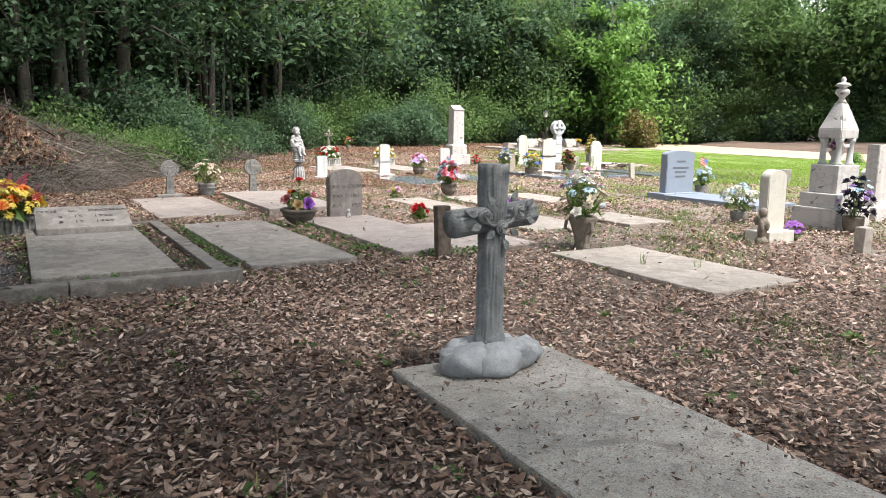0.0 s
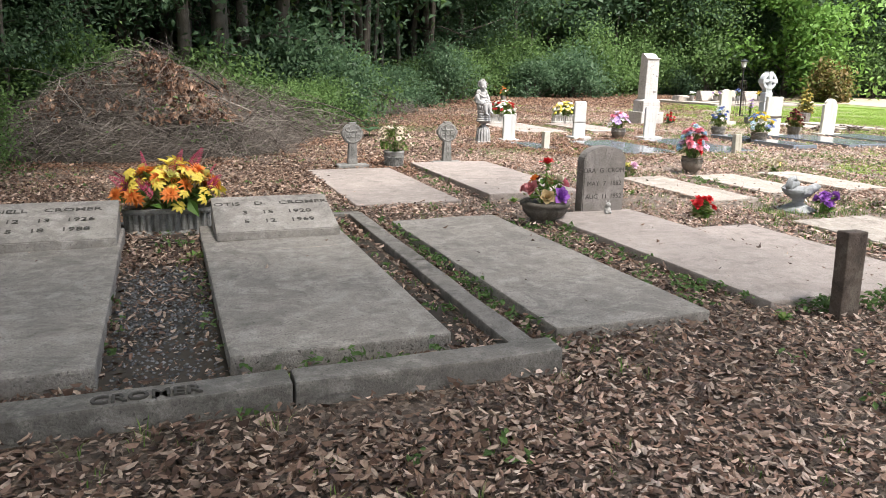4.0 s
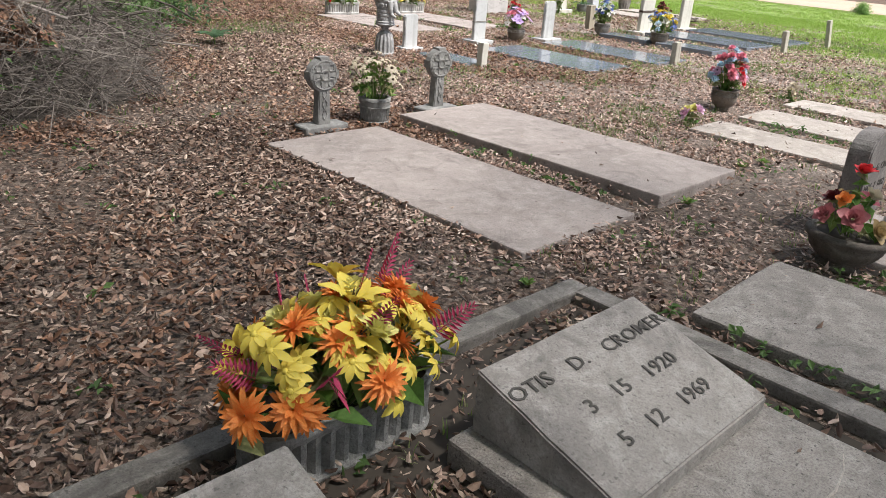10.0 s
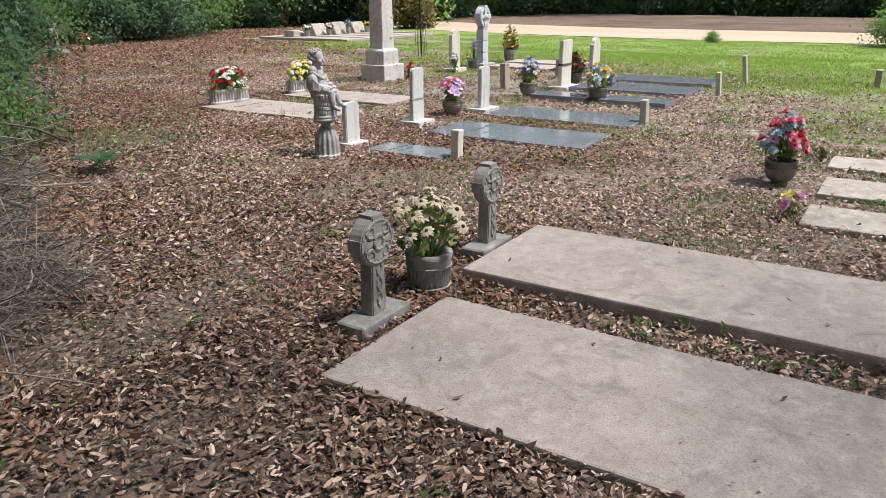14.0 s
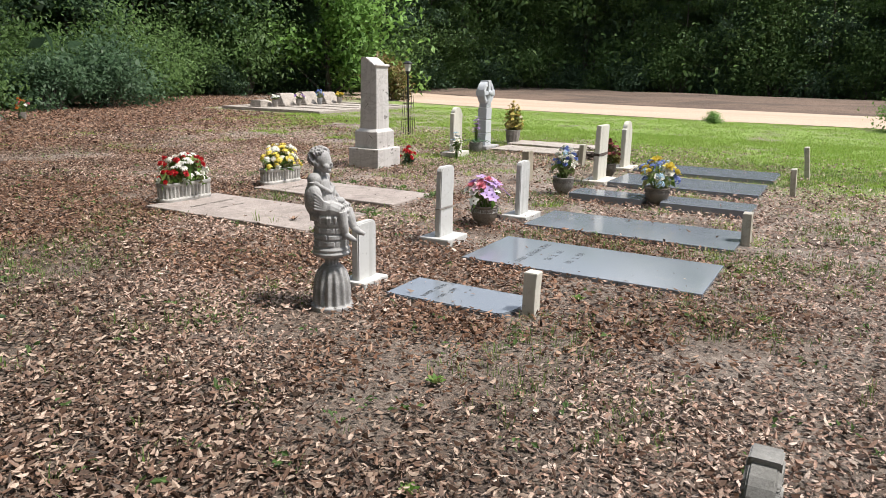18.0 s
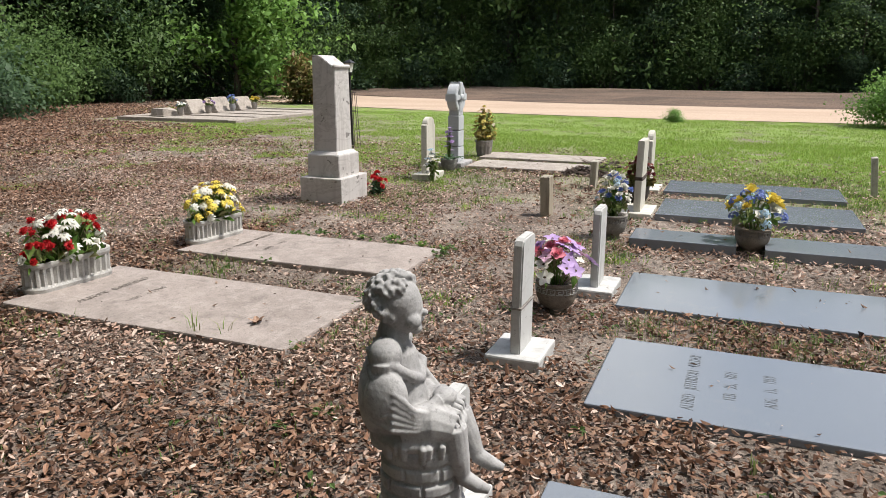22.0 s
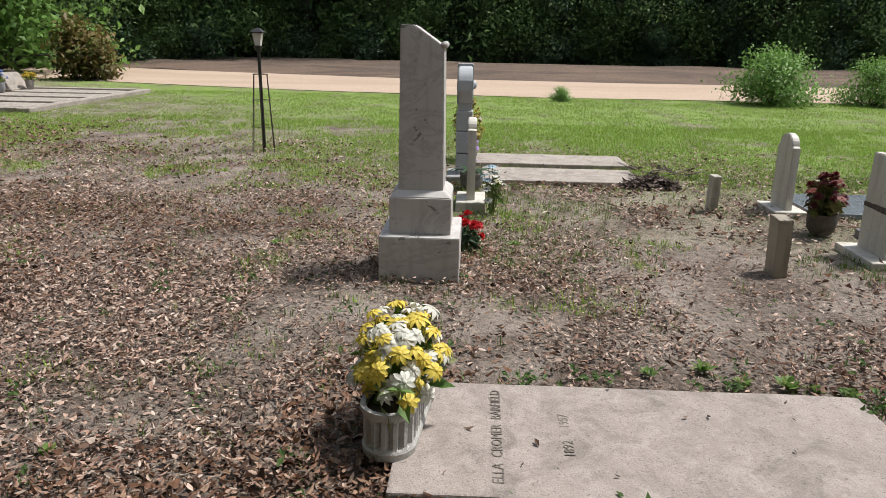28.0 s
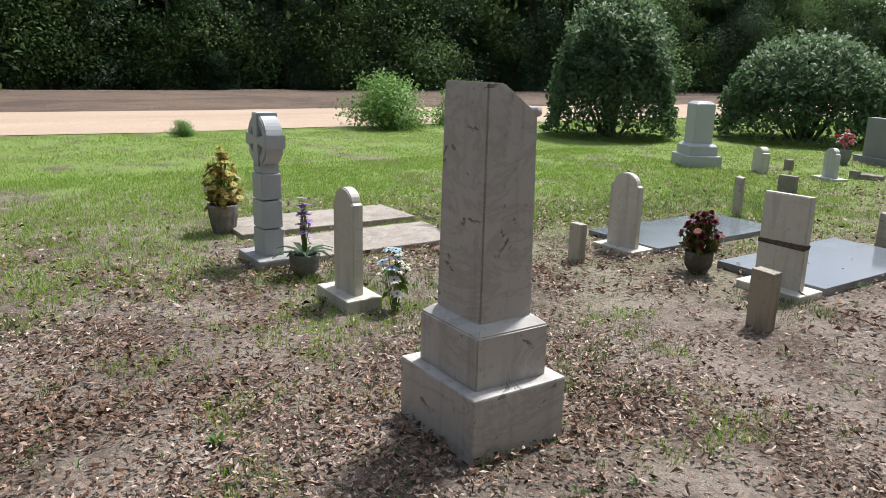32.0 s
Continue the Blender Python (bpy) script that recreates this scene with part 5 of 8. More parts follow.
bouquet(6.94, 17.70, 0.19, 0.19, 0.34, [("carnation", C_RED, 0.8, 8), ("droop", C_WHITE, 1.0, 8), ("rose", C_WHITE, 0.85, 2)], 300, "red carnations and white daisies in a planter", 2, 96, 0.088, oval=1.75, leaf_size=0.055, low=-0.02)
oval_planter(8.48, 17.66, 0.62, 0.21, 0.19, M_PLANTER, "greyish-white fluted oval planter at the head of a slab", z=0.055, turn=-6)
bouquet(8.48, 17.66, 0.18, 0.18, 0.35, [("droop", C_YELLOW, 1.0, 8), ("droop", C_WHITE, 1.0, 8)], 240, "yellow and white daisies in a planter", 3, 96, 0.088, oval=1.7, leaf_size=0.05, low=-0.02)

# bowl of roses beside the slabs
bowl = thing("rose_bowl", 2.70, 7.78, 0, 0, "dark weathered footed bowl beside the rounded headstone", "pot")
body = part("body", lathe([(0.115, -0.01), (0.12, 0.025), (0.10, 0.045), (0.135, 0.07), (0.172, 0.11), (0.182, 0.145), (0.178, 0.155), (0.20, 0.168), (0.204, 0.19), (0.19, 0.20), (0.16, 0.198), (0.15, 0.17)], 64, 18, 0.08, (0.06, 0.12)), M_POT_DARK, bowl, smooth=True)
part("soil", lathe([(0.15, 0.165), (0.15, 0.18)], 20), M_SOIL, body, "dark soil")
C_DUSTY = petal_mat("dusty_pink_petal", (0.42, 0.13, 0.14), (0.55, 0.22, 0.22))
C_OLIVE = petal_mat("faded_ochre_petal", (0.42, 0.31, 0.13), (0.52, 0.38, 0.20))
roses = thing("flower_arrangement", 2.70, 7.78, 0.18, 0, "large faded red, pink, purple and cream roses", "flowers")
stems, spots = bmesh.new(), []
for colour, x, y, z, k in ((C_RED, 0.01, 0.02, 0.31, 0.115), (C_DUSTY, -0.13, -0.03, 0.12, 0.14), (C_OLIVE, -0.05, -0.12, 0.06, 0.13), (C_PURPLE, 0.05, -0.13, 0.07, 0.15), (C_CREAM, 0.09, -0.03, 0.18, 0.11), (C_PINK, 0.15, 0.01, 0.14, 0.12), (C_ORANGE, -0.08, 0.04, 0.18, 0.09), (C_DARKRED, -0.03, 0.10, 0.16, 0.11), (C_OLIVE, 0.08, 0.11, 0.13, 0.12), (C_DUSTY, -0.12, 0.09, 0.10, 0.12)):
    p = Vector((x, y, z))
    tube(stems, [Vector((x * 0.2, y * 0.2, -0.02)), Vector((x * 0.6, y * 0.6, z * 0.6)), p], [0.004, 0.004, 0.003], 5)
    out = Vector((x, y - 0.03, 0.08 + z * 0.25)).normalized()
    part("flower", head("rose", colour), None, roses, m=Matrix.Translation(p) @ out.to_track_quat("Z", "X").to_matrix().to_4x4() @ Matrix.Rotation(x * 40, 4, "Z") @ Matrix.Scale(k, 4))
    spots += [(x * q, y * q, z * w) for q, w in ((0.5, 0.7), (0.8, 0.85), (1.1, 0.6), (0.7, 0.45), (0.95, 0.95), (0.3, 1.0))]
part("greenery", stems, M_WEED, roses, "thin green stems")
v, f = leaf_cards(np.array(spots), 0.045, np.random.default_rng(9))
part("leaves", mesh_np("leaves", v, f, M_WEED), None, roses)

cp = round_pot(2.50, 11.30, 0.118, 0.22, M_CELT, "grey patterned round pot between the Celtic crosses", flare=1.05)
for z in (0.035, 0.15, 0.20):
    part("raised_band", torus(0.112 + 0.05 * (z > 0.1) * 0.2, 0.006, 28, 6), M_CELT, cp, m=pose(0, 0, z, 90))
for k in range(26):
    for s in (-1, 1):
        a = k * 2 * math.pi / 26
        part("braid", tube(bmesh.new(), [Vector((0.110 * math.cos(a), 0.110 * math.sin(a), 0.045)), Vector((0.119 * math.cos(a + s * 0.12), 0.119 * math.sin(a + s * 0.12), 0.14))], [0.003, 0.003], 4), M_CELT, cp)
bouquet(2.50, 11.30, 0.20, 0.20, 0.36, [("cone", C_CREAM, 1.0, 1)], 110, "faded cream daisies with dark eyes", 5, 28, 0.085, leaf_size=0.045)
round_pot(5.98, 10.08, 0.125, 0.21, M_BRONZE, "brown footed pot with a Greek key band", band=M_CURB)
bouquet(5.98, 10.08, 0.19, 0.17, 0.36, [("carnation", C_PINK, 1.0, 4), ("carnation", C_BLUE, 1.0, 3), ("daisy", C_PALEPINK, 1.0, 2), ("rose", C_RED, 0.9, 1)], 60, "pink, red and pale blue artificial flowers", 6, 52, 0.095, low=-0.15)
round_pot(7.76, 14.38, 0.13, 0.21, M_BRONZE, "brown pot with a Greek key band", band=M_PLANTER)
bouquet(7.76, 14.38, 0.19, 0.18, 0.27, [("orchid", C_PALEPINK, 1.1, 3), ("orchid", C_LILAC, 1.1, 3), ("orchid", C_WHITE, 1.0, 2), ("rose", C_PINK, 0.9, 2)], 40, "pink, lilac and white artificial flowers", 7, 34, 0.11)
round_pot(10.06, 14.40, 0.13, 0.22, M_STONE, "grey stone pot with a Greek key band", band=M_CURB)
bouquet(10.06, 14.40, 0.20, 0.15, 0.36, [("rose", C_WHITE, 0.9, 5), ("carnation", C_DBLUE, 0.9, 3), ("hydrangea", C_BLUE, 0.7, 1)], 90, "white and dark blue artificial flowers", 8, 36, 0.085)
round_pot(9.95, 13.2, 0.14, 0.22, M_BRONZE, "brown pot with a Greek key band between two ledgers", band=M_CURB)
bouquet(9.95, 13.2, 0.20, 0.23, 0.30, [("rose", C_YELLOW, 1.0, 4), ("hydrangea", C_DBLUE, 0.9, 2), ("rose", C_WHITE, 1.0, 3), ("hydrangea", C_BLUE, 0.9, 2)], 70, "yellow, white and blue artificial flowers", 10, 34, 0.115)
round_pot(12.0, 14.42, 0.12, 0.20, M_POT_DARK, "dark pot between two cream headstones")
bouquet(12.0, 14.42, 0.17, 0.17, 0.36, [("carnation", C_DARKRED, 0.9, 5), ("mum", C_DARKRED, 0.8, 2), ("daisy", C_RUST, 0.9, 2)], 160, "dark red artificial flowers with rusty leaves", 11, 40, 0.085, leaf=M_LEAF_O, low=0.0)
round_pot(13.60, 17.42, 0.125, 0.19, M_PLANTER_D, "dark grey pot holding an orchid")
orch = bouquet(13.60, 17.42, 0.17, 0.05, 0.42, [("orchid", C_LILAC, 0.9, 1)], 0, "lilac orchid with long dark leaves", 12, 24, 0.10, low=0.25)
bm = bmesh.new()
petals(bm, 9, 0.26, 0.06, 0.6, 1.3, 0.02, 0.0)
part("leaves", bm, M_LEAF_D, orch)
for dx, dy in ((15.46, 17.50),):
    round_pot(dx, dy, 0.15, 0.30, M_STONE, "tall grey patterned pot beside the Celtic monument", ribs=12)
    bouquet(dx, dy, 0.27, 0.20, 0.52, [("daisy", C_GOLD, 1.0, 5), ("droop", C_CREAM, 0.9, 2), ("mum", C_GOLD, 0.9, 3)], 220, "golden and cream artificial flowers with golden leaves", 13 + int(dy * 10), 46, 0.09, leaf=M_GOLDLEAF, leaf_size=0.06, low=-0.3)
bouquet(12.46, 17.22, 0.0, 0.10, 0.42, [("daisy", C_BLUE, 1.0, 4), ("daisy", C_WHITE, 1.0, 4), ("daisy", C_PALEY, 0.8, 1)], 50, "pale blue and white daisies stuck in the ground", 15, 18, 0.085, low=0.3)
bouquet(11.20, 17.42, 0.0, 0.12, 0.26, [("carnation", C_RED, 1.0, 1)], 60, "small bunch of red artificial flowers", 16, 9, 0.10, leaf=M_LEAF_D)
bouquet(4.10, 7.60, 0.0, 0.09, 0.20, [("rose", C_RED, 1.0, 1)], 70, "small bunch of dark red roses in the leaves", 17, 7, 0.09)
bouquet(5.38, 7.50, 0.0, 0.09, 0.19, [("carnation", C_PURPLE, 1.0, 1)], 20, "small bunch of bright purple flowers", 18, 9, 0.095)
bouquet(4.92, 9.86, 0.0, 0.07, 0.17, [("rose", C_PALEY, 1.0, 1), ("rose", C_CREAM, 1.0, 2), ("rose", C_PALEPINK, 1.0, 1)], 16, "small peach and yellow flowers stuck in the ground", 19, 5, 0.10, low=0.5)
bouquet(7.14, 9.88, 0.0, 0.07, 0.17, [("rose", C_PALEY, 1.0, 1), ("rose", C_CREAM, 1.0, 2), ("rose", C_PALEPINK, 1.0, 1)], 16, "small peach and yellow flowers stuck in the ground", 20, 5, 0.10, low=0.5)

# low urn with mixed flowers near the small slabs
round_pot(6.42, 7.38, 0.19, 0.20, M_BRONZE, "wide brown urn planter beside a small slab", flare=1.12)
bouquet(6.42, 7.38, 0.17, 0.24, 0.36, [("daisy", C_BLUE, 1.0, 5), ("carnation", C_PINK, 0.9, 2), ("fern", M_WEED, 1.9, 3), ("daisy", C_WHITE, 0.9, 3)], 110, "pale blue and pink flowers with a green fern", 21, 30, 0.10)

# tall carved urn
urn = thing("tall_urn", 4.52, 5.18, 0, 0, "brown carved tall urn filled with faded flowers", "urn")
part("body", lathe([(0.085, -0.01), (0.09, 0.02), (0.07, 0.06), (0.075, 0.12), (0.10, 0.20), (0.125, 0.26), (0.135, 0.30), (0.125, 0.315), (0.10, 0.31)], 40, 10, 0.10, (0.05, 0.21)), M_BRONZE, urn, smooth=True)
for a in (0, 120, 240):
    part("handle", tube(bmesh.new(), [Vector((0.10, 0, 0.16)), Vector((0.16, 0, 0.20)), Vector((0.15, 0, 0.27)), Vector((0.12, 0, 0.29))], [0.015, 0.018, 0.018, 0.012], 7), M_BRONZE, urn, m=pose(0, 0, 0, 0, 0, a + 20))
bouquet(4.52, 5.18, 0.28, 0.21, 0.42, [("daisy", C_CREAM, 1.0, 3), ("rose", C_WHITE, 1.0, 3), ("daisy", C_BLUE, 1.0, 3), ("lily", C_CREAM, 1.0, 2), ("rose", C_PALEPINK, 0.8, 1), ("hydrangea", C_BLUE, 0.8, 2)], 70, "faded white, blue and peach flowers in a tall urn", 22, 34, 0.10, low=-0.1)


# ---- wedge headstones on the two plot slabs ----


def wedge(x0, x1, y0, y1, z, front, back, lines, label):
    cx, cy = (x0 + x1) / 2, (y0 + y1) / 2
    ob = thing("wedge_headstone", cx, cy, z, 0, label, "headstone", "wedge headstones")
    a, b = (x1 - x0) / 2, (y1 - y0) / 2
    bm = bmesh.new()
    v = [bm.verts.new(p) for p in ((-a, -b, -0.004), (a, -b, -0.004), (a, b, -0.004), (-a, b, -0.004), (-a, -b, front), (a, -b, front), (a, b, back), (-a, b, back))]
    for f in ((3, 2, 1, 0), (4, 5, 6, 7), (0, 1, 5, 4), (1, 2, 6, 5), (2, 3, 7, 6), (3, 0, 4, 7)):
        bm.faces.new([v[i] for i in f])
    bmesh.ops.bevel(bm, geom=bm.edges[:], offset=0.006, segments=2, affect="EDGES")
    bmesh.ops.subdivide_edges(bm, edges=[e for e in bm.edges if e.calc_length() > 0.12], cuts=5, use_grid_fill=True)
    rough_up(bm, 0.003, 9, cx)
    stone = part("stone", bm, M_STONE, ob)
    tilt = math.degrees(math.atan2(back - front, y1 - y0))
    # inscription lies proud of the stone; its shadow is only a dark colour
    for text, t, dx in lines:
        lettering(text, 0.070, M_LETTER_SHADE, stone, pose(dx, -b + 2 * b * t, front + (back - front) * t + 0.0035, tilt), squeeze=1.22, depth=0.0008, offset=0.0005, gap=2.6)
    return ob


wedge(0.15, 0.95, 7.42, 7.94, 0.10, 0.055, 0.20, (("OTIS   D.  CROMER", 0.76, 0), ("3    15    1920", 0.5, 0.02), ("5    12    1969", 0.26, 0.02)), "weathered grey wedge headstone with name and dates 1920 and 1969")
wedge(-1.26, -0.44, 7.45, 8.00, 0.10, 0.055, 0.20, (("NELL   CROMER", 0.76, 0), ("12    13    1926", 0.5, 0.02), ("5    18    1988", 0.26, 0.02)), "weathered grey wedge headstone with name and dates 1926 and 1988")
lettering("CROMER", 0.085, M_LETTER_SHADE, kerb, pose(-0.235, 5.135, 0.108), squeeze=1.05, depth=0.004, offset=0.001)

# worn lettering along two slabs and one ledger; slab letters coloured as shade in cuts
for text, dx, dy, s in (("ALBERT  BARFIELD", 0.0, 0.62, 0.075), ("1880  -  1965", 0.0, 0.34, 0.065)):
    lettering(text, s, M_CUT_SHADE, slab_d1.children[0], pose(dx, dy, 0.053, 0, 0, 0), depth=0.0006)
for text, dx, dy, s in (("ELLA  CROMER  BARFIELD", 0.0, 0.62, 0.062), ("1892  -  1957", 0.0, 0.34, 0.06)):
    lettering(text, s, M_CUT_SHADE, slab_d2.children[0], pose(dx, dy, 0.053, 0, 0, 0), depth=0.0006)
for text, dy, s in (("ALFRED JEFFERSON FELDER", 0.50, 0.085), ("FEB. 25, 1871", 0.32, 0.085), ("AUG. 15, 1959", 0.14, 0.085)):
    lettering(text, s, M_INK_L, g1.children[0], pose(0, dy, 0.0355), depth=0.0006, squeeze=0.60)

for text, dy, z in (("ROBERT FELDER", 0.20, 0.055), ("1895 - 1901", 0.09, 0.05)):
    lettering(text, z, M_INK_L, small.children[0], pose(0, 0, -0.01, 90).inverted() @ pose(0, dy, 0.0312), depth=0.0006, squeeze=0.75)

# ---- footstones ----


def footstone(x, y, w, d, h, material, label, lean=0.0, turn=0.0, kind="flat"):
    ob = thing("footstone", x, y, 0, turn, label, "footstone", "footstones")
    bm = box(-w / 2, w / 2, -d / 2, d / 2, -0.08, h, 0.01, 2, 0.005, 7, x)
    part("stone", bm, material, ob, m=pose(0, 0, 0, lean, lean * 0.6, 0))


footstone(3.06, 5.24, 0.125, 0.075, 0.47, M_POST, "dark brown weathered square post at the foot of a slab", -1.5)
footstone(5.46, 12.92, 0.10, 0.09, 0.29, M_CREAM, "small pale marble footstone beside a granite ledger", 1)
footstone(8.39, 12.0, 0.13, 0.08, 0.30, M_STAINED, "small pale stained footstone", -2)
footstone(11.68, 11.86, 0.12, 0.07, 0.36, M_STAINED, "small leaning footstone with a dark shaded side", -4)
footstone(13.44, 11.80, 0.10, 0.07, 0.50, M_STAINED, "tall thin leaning footstone on the grass", -7)
footstone(10.86, 15.22, 0.17, 0.10, 0.42, M_LICHEN_STONE, "stained marble footstone with lichen at its base", -2)
footstone(12.81, 15.10, 0.15, 0.08, 0.36, M_STAINED, "stained grey-white footstone in bare soil", 2)
footstone(6.68, 3.82, 0.13, 0.10, 0.26, M_CONC_PALE, "short pale stone footpost in the leaves")
footstone(14.02, 9.80, 0.26, 0.10, 0.30, M_STONE, "small brown footstone on the grass")
footstone(15.66, 7.10, 0.14, 0.10, 0.20, M_STONE, "small grey footstone on the grass")
footstone(14.50, 7.02, 0.14, 0.12, 0.14, M_STONE, "low grey footstone on the grass")
headstone(15.76, 7.82, 0.32, 0.46, 0.14, M_CREAM, "shoulder", "small scroll-topped marble headstone on the grass", turn=-25)
headstone(14.66, 7.52, 0.30, 0.50, 0.09, M_WHITE, "shoulder", "small white marble headstone on a flat base", (0.56, 0.3, 0.04), turn=-25)
headstone(15.35, 4.35, 1.05, 0.78, 0.2, M_GRAN_R, "flat", "wide grey granite headstone beside an evergreen shrub", (1.35, 0.4, 0.12), turn=-30)
bouquet(15.75, 5.1, 0.25, 0.18, 0.36, [("carnation", C_PINK, 1.0, 2), ("daisy", C_WHITE, 1.0, 1), ("rose", C_RED, 1, 1)], 60, "pink and red flowers beside a wide headstone", 31, 16, 0.12, low=0.1)
round_pot(15.75, 5.1, 0.14, 0.28, M_GRAN_R, "grey pot beside a wide headstone")
mon = thing("tapered_monument", 16.95, 8.05, 0, -30, "light grey granite tapered monument on a stepped base", "monument")
part("lower_base", box(-0.42, 0.42, -0.32, 0.32, -0.05, 0.2, 0.012), M_GRANL, mon)
part("middle_base", step_base(0.33, 0.26, 0.195, 0.42, 0.05), M_GRANL, mon)
part("shaft", step_base(0.22, 0.18, 0.415, 1.18, 0.05), M_GRANL, mon)
rock = thing("flat_rock", 14.32, 6.86, 0, 20, "flat grey slab of stone lying in the grass", "rock")
part("stone", box(-0.2, 0.2, -0.13, 0.13, -0.03, 0.09, 0.02, 2, 0.02, 6), M_STONE, rock)

# ---- Celtic crosses ----


def ring_plate(r, depth, n=28):
    bm = bmesh.new()
    f = bm.faces.new([bm.verts.new((r * math.cos(a), -depth / 2, r * math.sin(a))) for a in np.linspace(0, 2 * math.pi, n, endpoint=False)])
    ex = bmesh.ops.extrude_face_region(bm, geom=[f])
    bmesh.ops.translate(bm, verts=[v for v in ex["geom"] if isinstance(v, bmesh.types.BMVert)], vec=(0, depth, 0))
    bmesh.ops.bevel(bm, geom=[e for e in bm.edges if abs(e.verts[0].co.y - e.verts[1].co.y) < 1e-6], offset=0.006, segments=2, affect="EDGES")
    return bm


def celtic_marker(x, y, turn, label):
    ob = thing("celtic_cross_marker", x, y, 0, turn, label, "cross", "Celtic cross markers")
    M = M_CELT
    part("base", box(-0.19, 0.19, -0.085, 0.085, -0.03, 0.075, 0.022, 3, 0.004, 8, x, 3), M, ob)
    part("shaft", outline([(-0.058, 0.06), (0.058, 0.06), (0.045, 0.36), (-0.045, 0.36)], 0.075, 0.006), M, ob)
    part("disc", ring_plate(0.122, 0.074), M, ob, m=pose(0, 0, 0.435))
    part("cross_bar", outline([(-0.128, 0.405), (-0.035, 0.42), (-0.034, 0.33), (0.034, 0.33), (0.035, 0.42), (0.128, 0.405), (0.128, 0.465), (0.035, 0.45), (0.042, 0.565), (-0.042, 0.565), (-0.035, 0.45), (-0.128, 0.465)], 0.084, 0.005), M, ob)
    for s in (-1, 1):
        for q, (R, dx, dz) in enumerate(((0.102, 0, 0), (0.034, 0, 0), (0.026, 0.055, 0.055), (0.026, -0.055, 0.055), (0.026, 0.055, -0.055), (0.026, -0.055, -0.055))):
            part("ring_relief" if q == 0 else "knot_relief", torus(R, 0.0085, 22, 5), M, ob, m=pose(dx, s * (0.038 if q != 1 else 0.044), 0.435 + dz))
        part("shaft_relief", tube(bmesh.new(), [Vector((0.020 * math.sin(k * 0.9), 0, 0.11 + k * 0.022)) for k in range(12)], [0.006] * 12, 5), M, ob, m=pose(0, s * 0.039, 0))
        part("shaft_relief", tube(bmesh.new(), [Vector((-0.020 * math.sin(k * 0.9), 0, 0.11 + k * 0.022)) for k in range(12)], [0.006] * 12, 5), M, ob, m=pose(0, s * 0.039, 0))
    return ob


celtic_marker(1.97, 11.27, 0, "dark grey Celtic cross marker with knotwork relief")
celtic_marker(3.20, 11.33, 0, "dark grey Celtic cross marker with knotwork relief")

# tall ringed cross
cm = thing("celtic_cross_monument", 14.14, 17.52, 0, 0, "tall grey marble Celtic cross of stacked blocks", "monument")
part("base", box(-0.27, 0.27, -0.19, 0.19, -0.04, 0.09, 0.02, 3, 0.004, 6), M_STATUE, cm)
for z0, z1 in ((0.085, 0.32), (0.325, 0.57), (0.575, 0.80)):
    part("shaft_block", box(-0.125 + z0 * 0.02, 0.125 - z0 * 0.02, -0.09, 0.09, z0, z1 - 0.004, 0.012, 2, 0.003, 6, z0), M_GRANL, cm)
part("neck", outline([(-0.10, 0.80), (0.10, 0.80), (0.085, 0.93), (-0.085, 0.93)], 0.16, 0.008), M_GRANL, cm)
bm = bmesh.new()
k = 40
rr = [[bm.verts.new((r * math.cos(t), y, r * math.sin(t))) for t in np.linspace(0, 2 * math.pi, k, endpoint=False)] for r, y in ((0.218, -0.078), (0.218, 0.078), (0.135, 0.078), (0.135, -0.078))]
for u, v in zip(rr, rr[1:] + rr[:1]):
    for i in range(k):
        bm.faces.new((u[i], u[(i + 1) % k], v[(i + 1) % k], v[i]))
bmesh.ops.bevel(bm, geom=[e for e in bm.edges if abs(e.verts[0].co.y - e.verts[1].co.y) < 1e-6 and e.calc_length() < 0.05], offset=0.01, segments=2, affect="EDGES")
part("wheel", bm, M_GRANL, cm, m=pose(0, 0, 1.075))
part("cross_bar", outline([(-0.235, 1.02), (-0.055, 1.04), (-0.07, 0.86), (0.07, 0.86), (0.055, 1.04), (0.235, 1.02), (0.235, 1.13), (0.055, 1.11), (0.07, 1.305), (-0.07, 1.305), (-0.055, 1.11), (-0.235, 1.13)], 0.18, 0.01), M_GRANL, cm)
part("boss", lathe([(0.05, 0), (0.04, 0.03), (0.0, 0.045)], 14), M_GRANL, cm, m=pose(0, -0.088, 1.075, 90))

# ---- rustic log cross on rocks ----
cx = thing("log_cross", 1.80, 2.66, 0.06, 6, "slate-grey cast cross shaped like logs, wound with roses", "cross")


def log(points, radii, n=18, seed=1):
    bm = bmesh.new()
    fine, fr = [], []
    for (p, r), (q, s) in zip(zip(points, radii), zip(points[1:], radii[1:])):
        for k in range(9):
            fine.append(Vector(p).lerp(Vector(q), k / 9))
            fr.append(r + (s - r) * k / 9)
    fine.append(Vector(points[-1]))
    fr.append(radii[-1])
    tube(bm, fine, fr, n * 2)
    ax = (Vector(points[-1]) - Vector(points[0])).normalized()
    mid = Vector(points[0])
    for v in bm.verts:
        t = (v.co - mid).dot(ax)
        c = mid + ax * t
        d = v.co - c
        if d.length > 1e-5:
            g = noise.noise(d.normalized() * 3.0 + ax * t * 2.0 + Vector((seed, 0, 0)))
            h = noise.noise(d.normalized() * 13.0 + ax * t * 4.0 + Vector((0, seed, 0)))
            w = abs(noise.noise(d.normalized() * 8.0 + ax * t * 2.5 + Vector((seed, seed, 3))))
            v.co = c + d * (1.03 + 0.06 * g + 0.07 * h - 0.13 * max(0.0, 0.16 - w) / 0.16)
    return bm


